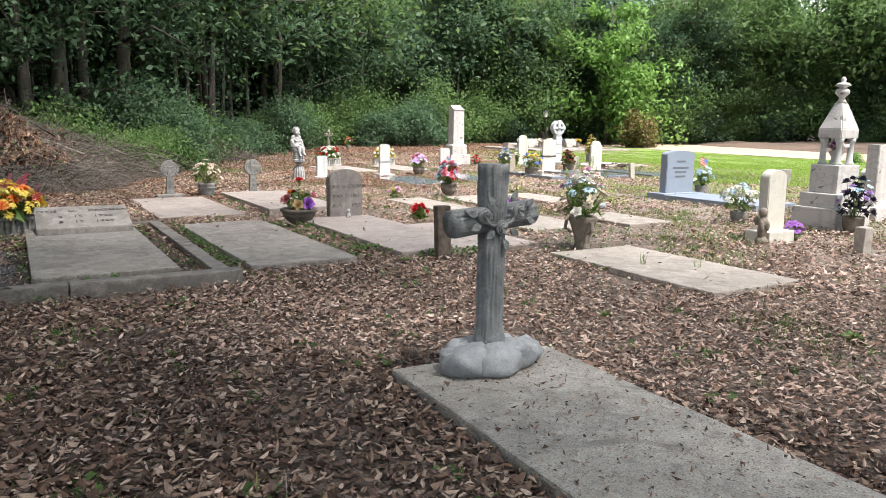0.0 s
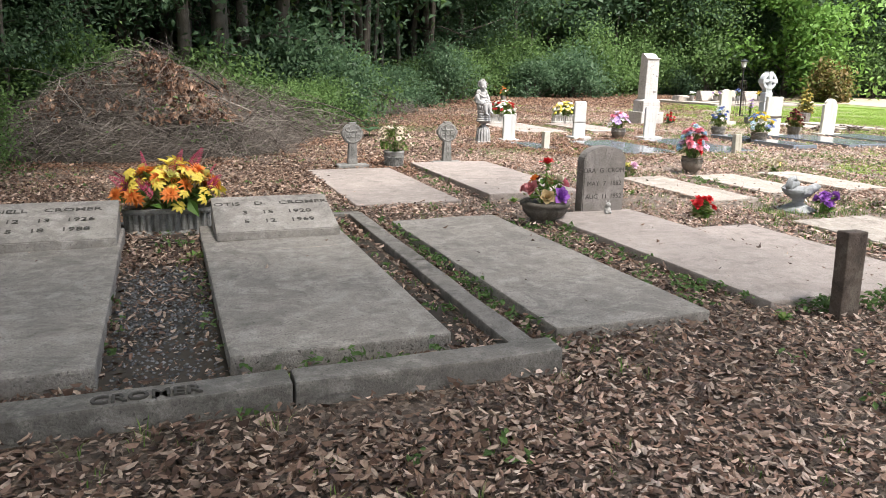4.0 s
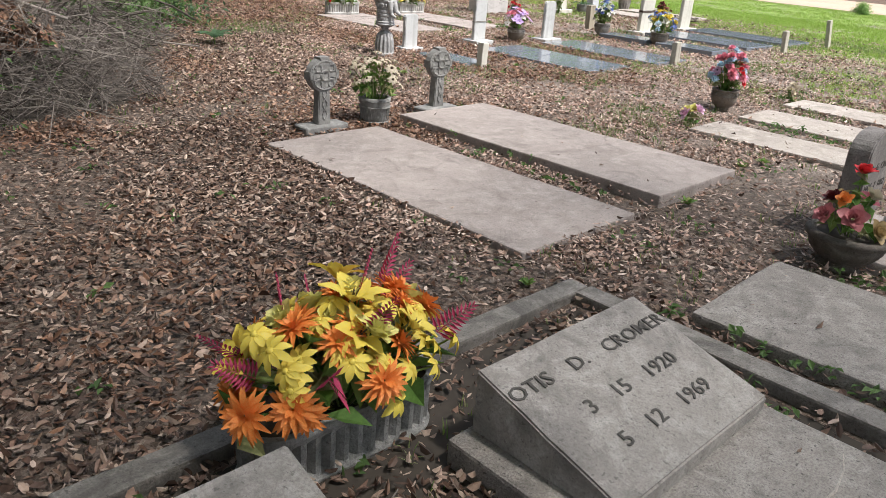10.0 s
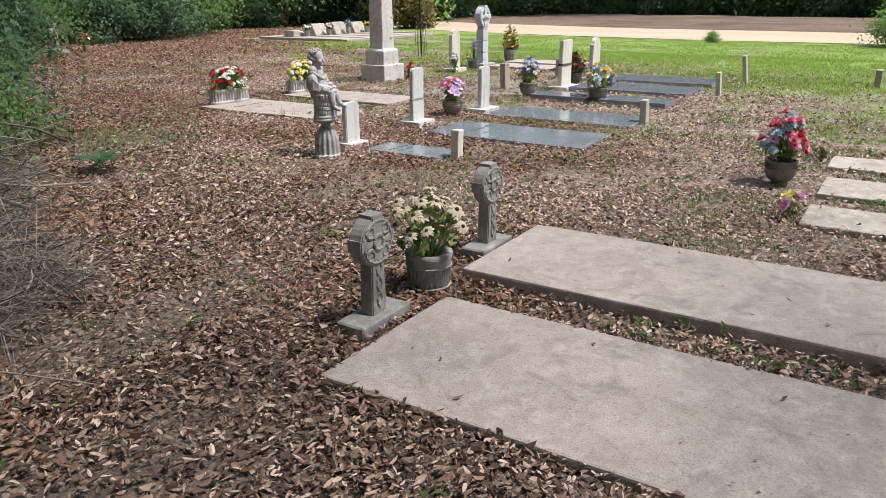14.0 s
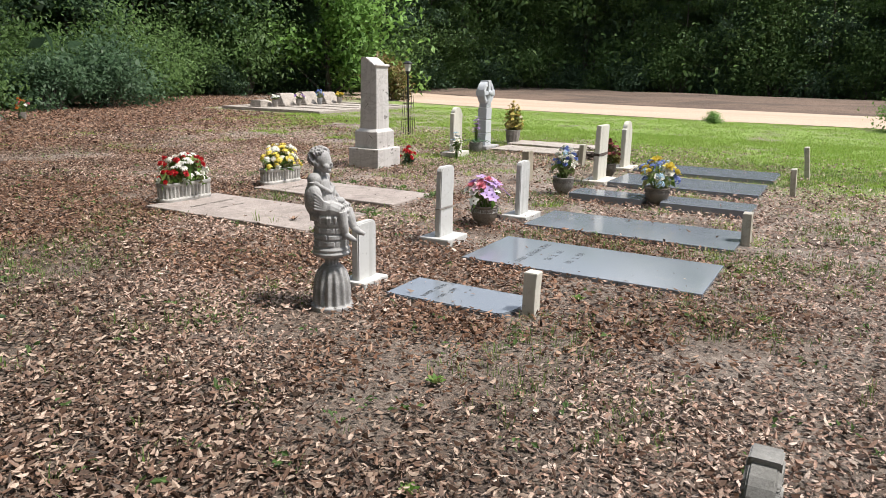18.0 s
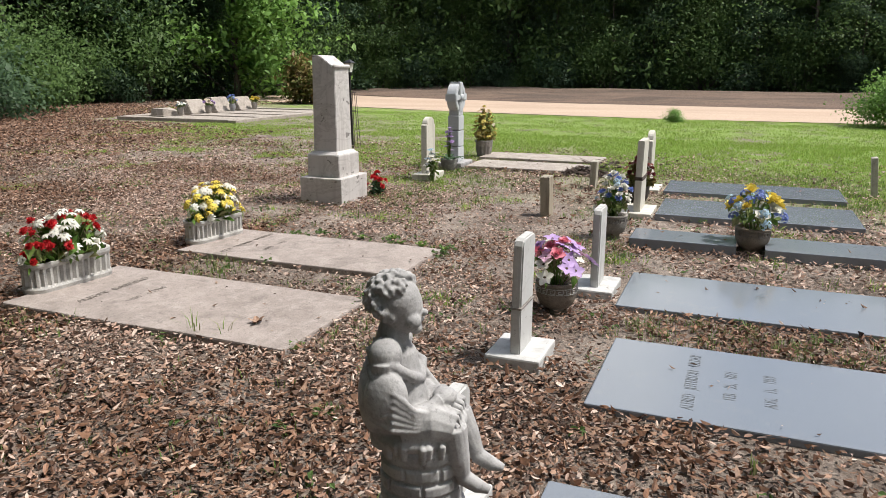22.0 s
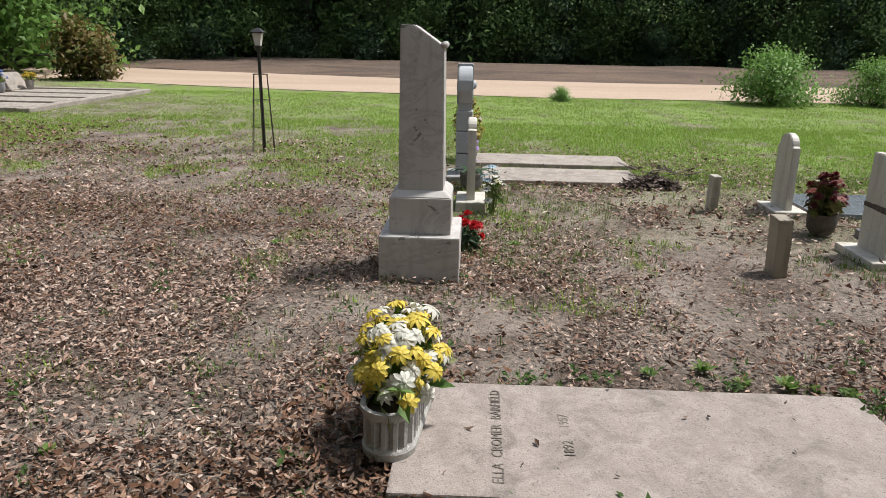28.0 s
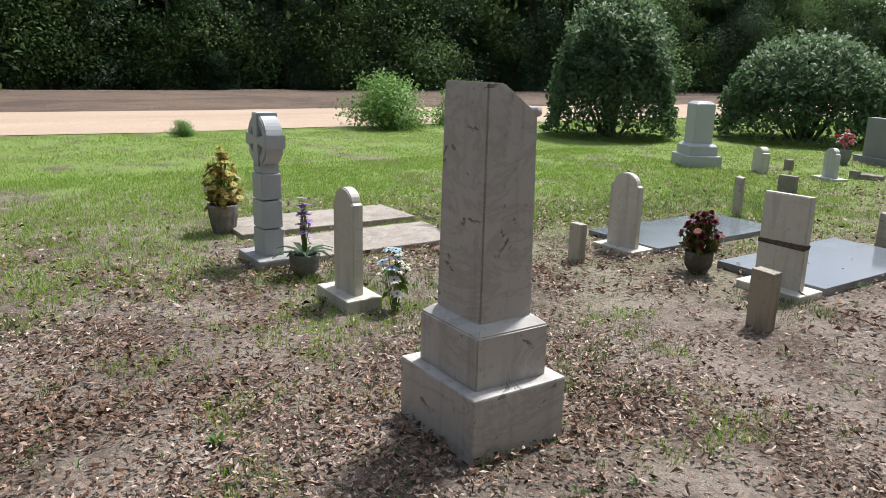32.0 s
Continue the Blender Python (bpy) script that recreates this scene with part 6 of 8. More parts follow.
part("upright_log", log([(0, 0, 0.06), (0, 0, 0.20), (0, 0, 0.58), (0.005, 0, 0.905)], [0.080, 0.060, 0.058, 0.066], 40), M_CROSS, cx, smooth=True)
part("cross_log", log([(-0.225, 0, 0.655), (0, 0, 0.67), (0.225, 0, 0.685)], [0.058, 0.054, 0.056], 36, seed=3), M_CROSS, cx, smooth=True)


def cast_rose(r):
    bm = lathe([(r * 0.9, 0), (r, r * 0.2), (r * 0.7, r * 0.42), (0.001, r * 0.45)], 14)
    for k, (q, z) in enumerate(((0.82, 0.30), (0.55, 0.46), (0.3, 0.55))):
        tube(bm, [Vector((r * q * math.cos(a) * (1 + 0.12 * math.sin(a * 5 + k)), r * q * math.sin(a) * (1 + 0.12 * math.sin(a * 5 + k)), r * z)) for a in np.linspace(0, 5.6, 14)], [r * 0.12] * 14, 5)
    return bm


def cast_leaf(L):
    bm = bmesh.new()
    pts = [(0, 0, 0), (L * 0.3, -L * 0.28, 0.004), (L * 0.7, -L * 0.22, 0.004), (L, 0, 0), (L * 0.7, L * 0.22, 0.004), (L * 0.3, L * 0.28, 0.004)]
    lo = [bm.verts.new(p) for p in pts]
    hi = [bm.verts.new((p[0], p[1], p[2] + 0.010)) for p in pts]
    bm.faces.new(hi)
    bm.faces.new(lo[::-1])
    for i in range(6):
        bm.faces.new((lo[i], lo[(i + 1) % 6], hi[(i + 1) % 6], hi[i]))
    return bm


for x, z in ((-0.085, 0.69), (0.0, 0.632), (0.085, 0.70)):
    part("cast_rose", cast_rose(0.036), M_CROSS, cx, m=pose(x * 1.15, -0.060, z, 90, 0, 0), smooth=True)
for x, z, a in ((-0.14, 0.70, 170), (-0.12, 0.655, 200), (-0.045, 0.625, 215), (0.045, 0.625, -35), (0.13, 0.725, 25), (0.14, 0.665, -20), (-0.05, 0.735, 130), (0.05, 0.745, 60), (0.015, 0.585, -80)):
    part("cast_leaf", cast_leaf(0.055), M_CROSS, cx, m=pose(x, -0.066, z, 90, 0, 0) @ pose(0, 0, 0, 0, 0, a))
part("vine", tube(bmesh.new(), [Vector((-0.19, -0.05, 0.715)), Vector((-0.13, -0.06, 0.69)), Vector((-0.05, -0.062, 0.645)), Vector((0.05, -0.062, 0.65)), Vector((0.12, -0.058, 0.70)), Vector((0.17, -0.055, 0.72))], [0.008] * 6, 6), M_CROSS, cx)


def boulder(rx, ry, rz, seed):
    bm = bmesh.new()
    bmesh.ops.create_icosphere(bm, subdivisions=3, radius=1)
    for v in bm.verts:
        k = 1 + 0.30 * noise.noise(v.co * 1.6 + Vector((seed, 0, 0))) + 0.16 * noise.noise(v.co * 3.4 + Vector((0, seed, 0)))
        v.co = Vector((v.co.x * rx * k, v.co.y * ry * k, max(-0.65, v.co.z) * rz * k))
    return bm


for k, (dx, dy, rx, ry, rz) in enumerate(((-0.14, -0.03, 0.12, 0.115, 0.080), (-0.03, -0.10, 0.115, 0.10, 0.075), (0.09, -0.05, 0.11, 0.10, 0.075), (0.19, -0.01, 0.10, 0.09, 0.062), (0.03, 0.06, 0.17, 0.10, 0.08), (-0.1, 0.07, 0.10, 0.09, 0.07))):
    part("rock", boulder(rx, ry, rz, k * 3.7), M_ROCK, cx, m=pose(dx, dy, rz * 0.62), smooth=True)

# ---- seated child statue (one mesh) ----


def statue():
    bm = bmesh.new()

    def ball(c, r, squash=(1, 1, 1)):
        got = bmesh.ops.create_icosphere(bm, subdivisions=3, radius=1)
        for v in got["verts"]:
            v.co = Vector((c[0] + v.co.x * r * squash[0], c[1] + v.co.y * r * squash[1], c[2] + v.co.z * r * squash[2]))

    def limb(points, radii, n=14):
        tube(bm, [Vector(p) for p in points], radii, n)

    def join(q):
        tmp = bpy.data.meshes.new("tmp")
        q.to_mesh(tmp)
        q.free()
        bm.from_mesh(tmp)
        bpy.data.meshes.remove(tmp)

    # fluted foot, neck and a drum of rough stones
    join(lathe([(0.138, -0.01), (0.138, 0.027), (0.125, 0.038), (0.124, 0.11), (0.116, 0.19), (0.098, 0.25), (0.072, 0.278), (0.06, 0.29)], 84, 14, 0.13, (0.038, 0.26)))
    join(lathe([(0.058, 0.28), (0.045, 0.30), (0.046, 0.322), (0.068, 0.345)], 48, 12, 0.14, (0.29, 0.35)))
    join(lathe([(0.07, 0.34), (0.116, 0.362), (0.124, 0.378), (0.113, 0.388), (0.119, 0.404), (0.106, 0.42), (0.101, 0.50), (0.104, 0.60), (0.09, 0.615)], 48))
    rng = np.random.default_rng(3)
    for k in range(4):
        n = 7
        for i in range(n):
            a0, a1 = 2 * math.pi * (i + 0.5 * (k % 2)) / n + 0.05, 2 * math.pi * (i + 1 + 0.5 * (k % 2)) / n - 0.05
            z0, z1 = 0.425 + 0.043 * k + rng.uniform(0, 0.006), 0.461 + 0.043 * k - rng.uniform(0, 0.006)
            ring = []
            for r in (0.09, 0.1095 + rng.uniform(-0.002, 0.003)):
                ring.append([[bm.verts.new((r * math.cos(t), r * math.sin(t), z)) for t in np.linspace(a0, a1, 5)] for z in (z0, z1)])
            (il, ih), (ol, oh) = ring
            for j in range(4):
                bm.faces.new((ol[j], ol[j + 1], oh[j + 1], oh[j]))
                bm.faces.new((il[j + 1], il[j], ih[j], ih[j + 1]))
                bm.faces.new((oh[j], oh[j + 1], ih[j + 1], ih[j]))
                bm.faces.new((il[j], il[j + 1], ol[j + 1], ol[j]))
            bm.faces.new((il[0], ol[0], oh[0], ih[0]))
            bm.faces.new((ol[4], il[4], ih[4], oh[4]))
    # body, arms folded on the lap, legs hanging over the front
    limb([(-0.045, 0, 0.59), (-0.062, 0, 0.68), (-0.074, 0, 0.76), (-0.078, 0, 0.83), (-0.077, 0, 0.872)], [0.092, 0.086, 0.076, 0.064, 0.036], 20)
    limb([(-0.078, 0, 0.845), (-0.066, 0, 0.92)], [0.046, 0.037])
    for s in (-1, 1):
        ball((-0.080, s * 0.062, 0.842), 0.044)
        limb([(-0.078, s * 0.082, 0.825), (-0.068, s * 0.108, 0.705), (0.0, s * 0.088, 0.690), (0.055, s * 0.030, 0.712)], [0.034, 0.032, 0.026, 0.020])
        limb([(-0.03, s * 0.050, 0.640), (0.045, s * 0.052, 0.662), (0.090, s * 0.044, 0.648)], [0.062, 0.055, 0.041])
        drop = 0.0 if s > 0 else 0.03
        limb([(0.090, s * 0.044, 0.650), (0.118 - drop * 0.5, s * 0.038, 0.590 - drop), (0.146 - drop, s * 0.032, 0.532 - drop)], [0.038, 0.033, 0.021])
        limb([(0.142 - drop, s * 0.032, 0.534 - drop), (0.185 - drop, s * 0.032, 0.510 - drop), (0.218 - drop, s * 0.032, 0.500 - drop)], [0.023, 0.020, 0.011])
    ball((0.062, 0, 0.712), 0.030, (1.1, 1.2, 0.75))
    # shawl slipped off the shoulders: a hanging back, gathered sleeves, folds and a skirt over the drum's edge
    ball((-0.108, 0, 0.715), 0.092, (0.62, 1.12, 1.30))
    for s in (-1, 1):
        ball((-0.070, s * 0.096, 0.735), 0.058, (1.0, 0.72, 1.35))
        for k in range(6):
            t = k / 5
            limb([(-0.135, s * (0.030 + 0.02 * t), 0.845 - 0.125 * t), (-0.100, s * (0.098 + 0.016 * t), 0.815 - 0.125 * t), (-0.045, s * (0.124 + 0.008 * t), 0.765 - 0.095 * t), (0.005, s * 0.108, 0.715 - 0.055 * t), (0.050, s * (0.070 + 0.012 * t), 0.690 - 0.035 * t)], [0.006, 0.009 + 0.003 * (k % 2), 0.010, 0.008, 0.005], 8)
        limb([(-0.125, s * 0.050, 0.850), (-0.060, s * 0.090, 0.825), (-0.010, s * 0.060, 0.785), (0.002, 0, 0.755)], [0.012, 0.016, 0.015, 0.012], 10)
    ball((-0.015, 0, 0.612), 0.116, (1.0, 1.0, 0.36))
    ball((0.035, 0, 0.648), 0.080, (1.1, 1.05, 0.45))
    for k in range(22):
        a = 2 * math.pi * k / 22 + 0.1 * math.sin(k * 2.3)
        c, d = math.cos(a), math.sin(a)
        limb([(0.095 * c - 0.005, 0.095 * d, 0.645), (0.113 * c, 0.113 * d, 0.612), (0.112 * c, 0.112 * d, 0.585 - 0.008 * (k % 3))], [0.008, 0.0115, 0.007], 7)
    for k in range(5):
        y = -0.07 + 0.035 * k
        limb([(-0.01, y, 0.692 - 0.2 * y * y), (0.055, y * 0.95, 0.700), (0.105, y * 0.8, 0.680), (0.118, y * 0.75, 0.645)], [0.006, 0.010, 0.009, 0.006], 7)
    # head with a child's round face and thick curls
    ball((-0.055, 0, 0.952), 0.060, (1.0, 0.92, 1.14))
    ball((-0.040, 0, 0.930), 0.048, (0.95, 0.95, 1.0))
    ball((0.010, 0, 0.938), 0.0095)
    ball((-0.004, 0, 0.914), 0.010, (0.8, 1.4, 0.7))
    ball((-0.014, 0, 0.896), 0.018)
    for s in (-1, 1):
        ball((-0.018, s * 0.026, 0.922), 0.024)
        ball((-0.066, s * 0.058, 0.938), 0.014, (1.0, 0.6, 1.3))
    ball((-0.068, 0, 0.968), 0.066, (1.02, 0.98, 0.98))
    for i in range(230):
        d = Vector(rng.normal(0, 1, 3)).normalized()
        if d.x < 0.62 - 0.75 * (d.z < 0.42) and d.z > -0.72 - 0.3 * d.x:
            q = Vector((-0.068 + d.x * 0.069, d.y * 0.067, 0.968 + d.z * 0.067))
            a = rng.uniform(0, 6.28)
            e = d.cross(Vector((math.cos(a), math.sin(a), 0.3))).normalized()
            limb([q - e * 0.014, q + d * 0.009, q + e * 0.014], [0.0045, 0.0075, 0.0045], 6)
    me = mesh_bm("statue", bm, M_STATUE, True)
    ob = new("statue", me)
    mod = ob.modifiers.new("blend", "REMESH")
    mod.mode, mod.voxel_size, mod.use_smooth_shade = "VOXEL", 0.0034, True
    sm = ob.modifiers.new("soften", "SMOOTH")
    sm.factor, sm.iterations = 0.5, 2
    ob.matrix_basis = pose(4.90, 14.08, 0, 0, 0, -78)
    return tagged(ob, "pale cast-stone statue of a seated child on a fluted pedestal", "statue")


statue()


def cherub():
    bm = bmesh.new()
    for c, r, s in (((0, 0, 0.045), 0.06, (1.1, 1, 0.8)), ((0, 0, 0.14), 0.055, (0.9, 0.8, 1.6)), ((0.01, 0, 0.23), 0.05, (0.95, 1.0, 1.1)), ((0, 0, 0.325), 0.045, (1, 0.95, 1.15)), ((0.045, 0.03, 0.2), 0.022, (1, 1, 2.4)), ((0.045, -0.03, 0.2), 0.022, (1, 1, 2.4)), ((-0.05, 0.035, 0.24), 0.03, (0.4, 1, 1.6)), ((-0.05, -0.035, 0.24), 0.03, (0.4, 1, 1.6))):
        got = bmesh.ops.create_icosphere(bm, subdivisions=3, radius=1)
        for v in got["verts"]:
            v.co = Vector((c[0] + v.co.x * r * s[0], c[1] + v.co.y * r * s[1], c[2] + v.co.z * r * s[2]))
    ob = new("statue", mesh_bm("cherub", bm, M_BRONZE, True))
    mod = ob.modifiers.new("blend", "REMESH")
    mod.mode, mod.voxel_size, mod.use_smooth_shade = "VOXEL", 0.01, True
    ob.matrix_basis = pose(6.30, 4.60, 0, 0, 0, -120)
    tagged(ob, "small brown praying cherub statue beside a marble headstone", "statue")


cherub()


def small_dog():
    """Tiny ornament at the rounded headstone's foot."""
    bm = bmesh.new()
    for c, r, s in (((0, 0, 0.03), 0.03, (1, 1, 1.2)), ((0, -0.01, 0.075), 0.022, (1, 1.1, 1)), ((0.014, 0, 0.10), 0.008, (0.7, 0.6, 1.6)), ((-0.014, 0, 0.10), 0.008, (0.7, 0.6, 1.6)), ((0.016, -0.02, 0.012), 0.012, (1, 1.3, 1)), ((-0.016, -0.02, 0.012), 0.012, (1, 1.3, 1))):
        got = bmesh.ops.create_icosphere(bm, subdivisions=2, radius=1)
        for v in got["verts"]:
            v.co = Vector((c[0] + v.co.x * r * s[0], c[1] + v.co.y * r * s[1], c[2] + v.co.z * r * s[2]))
    ob = new("dog_figurine", mesh_bm("dog_figurine", bm, M_PLANTER, True))
    ob.matrix_basis = pose(3.28, 7.77, 0.068, 0, 0, 0)
    tagged(ob, "tiny grey animal figurine at the foot of a headstone", "figurine")


small_dog()
heap = thing("leaf_heap", 14.55, 15.18, 0, 0, "low heap of dark dead fern fronds", "plant debris")
for k in range(14):
    part("frond", head("fern", M_POST), None, heap, m=pose(0.12 * math.cos(k * 2.4) * (k % 3), 0.3 * math.sin(k * 1.7), 0.03 + 0.006 * k, 8, 0, k * 57) @ Matrix.Scale(0.24, 4))

# swan bowl
sw = thing("swan_planter", 5.30, 7.74, 0, 10, "grey cast swan bowl on a round foot", "planter")
part("foot", lathe([(0.17, -0.01), (0.17, 0.02), (0.10, 0.05), (0.05, 0.08), (0.05, 0.11), (0.08, 0.13)], 24), M_ROCK, sw, smooth=True)
part("bowl", lathe([(0.06, 0.12), (0.12, 0.16), (0.15, 0.21), (0.14, 0.215), (0.10, 0.18)], 24, oval=(1.25, 0.85)), M_ROCK, sw, smooth=True)
part("neck", tube(bmesh.new(), [Vector((-0.13, 0, 0.18)), Vector((-0.17, 0, 0.24)), Vector((-0.14, 0, 0.30)), Vector((-0.09, 0, 0.31)), Vector((-0.06, 0, 0.285))], [0.04, 0.032, 0.026, 0.026, 0.012], 9), M_ROCK, sw, smooth=True)
for s in (-1, 1):
    part("wing", boulder(0.12, 0.028, 0.05, s), M_ROCK, sw, m=pose(0.02, s * 0.105, 0.215, 0, -12, 0), smooth=True)

# ---- canopied tall monument ----
tm = thing("canopied_monument", 8.16, 5.08, 0, 0, "tall grey-veined marble monument with a columned gabled canopy and finial", "monument")
part("lower_base", box(-0.33, 0.33, -0.27, 0.27, -0.05, 0.26, 0.015, 2, 0.003, 5), M_MARBLE, tm)
part("middle_base", box(-0.28, 0.28, -0.22, 0.22, 0.255, 0.42, 0.012), M_MARBLE, tm)
part("die", box(-0.20, 0.20, -0.17, 0.17, 0.415, 0.74, 0.012), M_MARBLE, tm)
for sx in (-1, 1):
    for sy in (-1, 1):
        part("column", lathe([(0.05, 0.735), (0.05, 0.76), (0.035, 0.78), (0.032, 0.98), (0.045, 1.0), (0.05, 1.04)], 14), M_WHITE, tm, m=pose(sx * 0.112, sy * 0.092, 0), smooth=True)
bm = bmesh.new()
v = [bm.verts.new(p) for p in ((-0.165, -0.14, 1.035), (0.165, -0.14, 1.035), (0.165, 0.14, 1.035), (-0.165, 0.14, 1.035), (-0.165, -0.14, 1.14), (0.165, -0.14, 1.14), (0.165, 0.14, 1.14), (-0.165, 0.14, 1.14), (-0.05, -0.045, 1.44), (0.05, -0.045, 1.44), (0.05, 0.045, 1.44), (-0.05, 0.045, 1.44))]
for f in ((3, 2, 1, 0), (8, 9, 10, 11), (0, 1, 5, 4), (1, 2, 6, 5), (2, 3, 7, 6), (3, 0, 4, 7), (4, 5, 9, 8), (5, 6, 10, 9), (6, 7, 11, 10), (7, 4, 8, 11)):
    bm.faces.new([v[i] for i in f])
bmesh.ops.bevel(bm, geom=bm.edges[:], offset=0.01, segments=2, affect="EDGES")
part("roof", bm, M_MARBLE, tm)
for sx in (-1, 1):
    part("gable_arch", torus(0.075, 0.022, 20, 7), M_MARBLE, tm, m=pose(0, sx * 0.10, 1.02) @ Matrix.Diagonal((1.1, 1, 1, 1)))
part("finial", lathe([(0.06, 1.43), (0.04, 1.46), (0.03, 1.49), (0.075, 1.54), (0.07, 1.575), (0.03, 1.60), (0.085, 1.625), (0.06, 1.65), (0.02, 1.66), (0.03, 1.69), (0.012, 1.72)], 18), M_MARBLE, tm, smooth=True)
part("urn", lathe([(0.05, 0.74), (0.06, 0.76), (0.03, 0.79), (0.07, 0.85), (0.08, 0.88), (0.06, 0.90)], 16), M_WHITE, tm, smooth=True)
bouquet(8.16, 5.08, 0.89, 0.06, 0.09, [("rose", C_PALEPINK, 1.0, 2), ("carnation", C_PURPLE, 1, 1)], 10, "pink and purple flowers under the canopy", 33, 7, 0.06)
round_pot(7.92, 4.66, 0.11, 0.20, M_BRONZE, "round brown pot before the canopied monument")
bouquet(7.92, 4.66, 0.18, 0.18, 0.42, [("carnation", C_BLACK, 1.0, 4), ("daisy", C_BLUE, 0.8, 3), ("rose", C_LILAC, 0.8, 2)], 90, "pale lilac and near-black artificial flowers", 34, 24, 0.11, leaf=C_BLACK, low=0.0)
round_pot(7.55, 5.85, 0.10, 0.15, M_PLANTER_D, "dark pot behind a marble headstone")
bouquet(7.55, 5.85, 0.13, 0.20, 0.30, [("hydrangea", C_WHITE, 1.2, 4), ("rose", C_PALEPINK, 1.0, 1), ("hydrangea", C_BLUE, 1.0, 2)], 60, "white and pale pink flowers behind a headstone", 35, 14, 0.12)
bouquet(6.98, 4.72, 0.0, 0.10, 0.18, [("daisy", C_PURPLE, 1.0, 1)], 40, "small bunch of purple flowers", 36, 8, 0.09)
round_pot(9.80, 8.35, 0.11, 0.20, M_STONE, "grey stone pot beside the blue-grey headstone", z=0.0)
bouquet(9.80, 8.35, 0.17, 0.16, 0.30, [("hydrangea", C_BLUE, 1.0, 4), ("daisy", C_WHITE, 0.9, 2)], 60, "pale blue flowers beside the blue-grey headstone", 37, 18, 0.10)
flag = thing("small_flag", 9.78, 8.32, 0.15, 0, "small striped red, white and blue flag on a stick", "flag")
part("stick", tube(bmesh.new(), [Vector((0, 0, 0)), Vector((0.09, 0, 0.52))], [0.005, 0.004], 6), M_CREAM, flag)
for i in range(7):
    part("stripe", box(-0.17, 0.0, -0.002, 0.002, 0.0, 0.0165, 0.0), C_RED if i % 2 == 0 else C_WHITE, flag, m=pose(0.055 + 0.0029 * i, 0, 0.34 + i * 0.0165, 0, 24, 0))
part("canton", box(-0.085, 0.0, -0.004, 0.004, 0.0, 0.065, 0.0), C_DBLUE, flag, m=pose(0.065, 0, 0.40, 0, 24, 0))
headstone(10.6, 6.1, 0.24, 0.60, 0.08, M_WHITE, "round", "thin white marble headstone in the grass")

# ---- lamp post with wire cages ----
lp = thing("lamp_post", 15.9, 20.34, 0, 0, "black garden lamp post with milky lantern and wire cage", "lamp")
part("pole", tube(bmesh.new(), [Vector((0.03, 0, -0.05)), Vector((-0.03, 0, 1.42))], [0.024, 0.022], 10), M_BLACK, lp)
part("lantern", lathe([(0.05, 1.42), (0.085, 1.58), (0.085, 1.585)], 4), M_LAMPGLASS, lp, m=pose(-0.03, 0, 0, 0, 0, 45))
part("cap", lathe([(0.12, 1.585), (0.12, 1.60), (0.05, 1.64), (0.01, 1.655)], 4), M_BLACK, lp, m=pose(-0.03, 0, 0, 0, 0, 45))
part("collar", lathe([(0.035, 1.36), (0.06, 1.42), (0.05, 1.425)], 10), M_BLACK, lp, m=pose(-0.03, 0, 0))
for a in range(6):
    c, s = math.cos(a * 1.05 + 0.2), math.sin(a * 1.05 + 0.2)
    part("cage_wire", tube(bmesh.new(), [Vector((c * 0.17, s * 0.17, -0.03)), Vector((c * 0.10, s * 0.10, 1.05))], [0.006, 0.005], 5), M_WIRE, lp)
for z, r in ((0.35, 0.15), (0.70, 0.125), (1.05, 0.10)):
    part("cage_ring", torus(r, 0.005, 20, 5), M_WIRE, lp, m=pose(0, 0, z, 90))

# ---- far kerbed plot with four slanted markers ----
plot = thing("raised_plot", 22.7, 28.2, 0, 0, "pale concrete kerbed plot with four flat slabs", "plot")
part("kerb_block", box(-2.8, 2.75, -2.1, -1.85, -0.05, 0.10, 0.02, 3, 0.01, 2, 1), M_CONC_PALE, plot)
part("kerb_block", box(-2.8, -2.55, -1.845, 2.1, -0.05, 0.10, 0.02, 3, 0.01, 2, 2), M_CONC_PALE, plot)
part("kerb_block", box(2.5, 2.75, -1.845, 2.1, -0.05, 0.10, 0.02, 3, 0.01, 2, 3), M_CONC_PALE, plot)
part("kerb_block", box(-2.545, 2.495, 1.85, 2.1, -0.05, 0.10, 0.02, 3, 0.01, 2, 4), M_CONC_PALE, plot)
for i, x in enumerate((-1.9, -0.65, 0.6, 1.8)):
    part("flat_slab", box(x - 0.44, x + 0.44, -1.7, 0.9, -0.05, 0.08, 0.02, 3, 0.008, 2, x), M_CONC_PALE, plot)
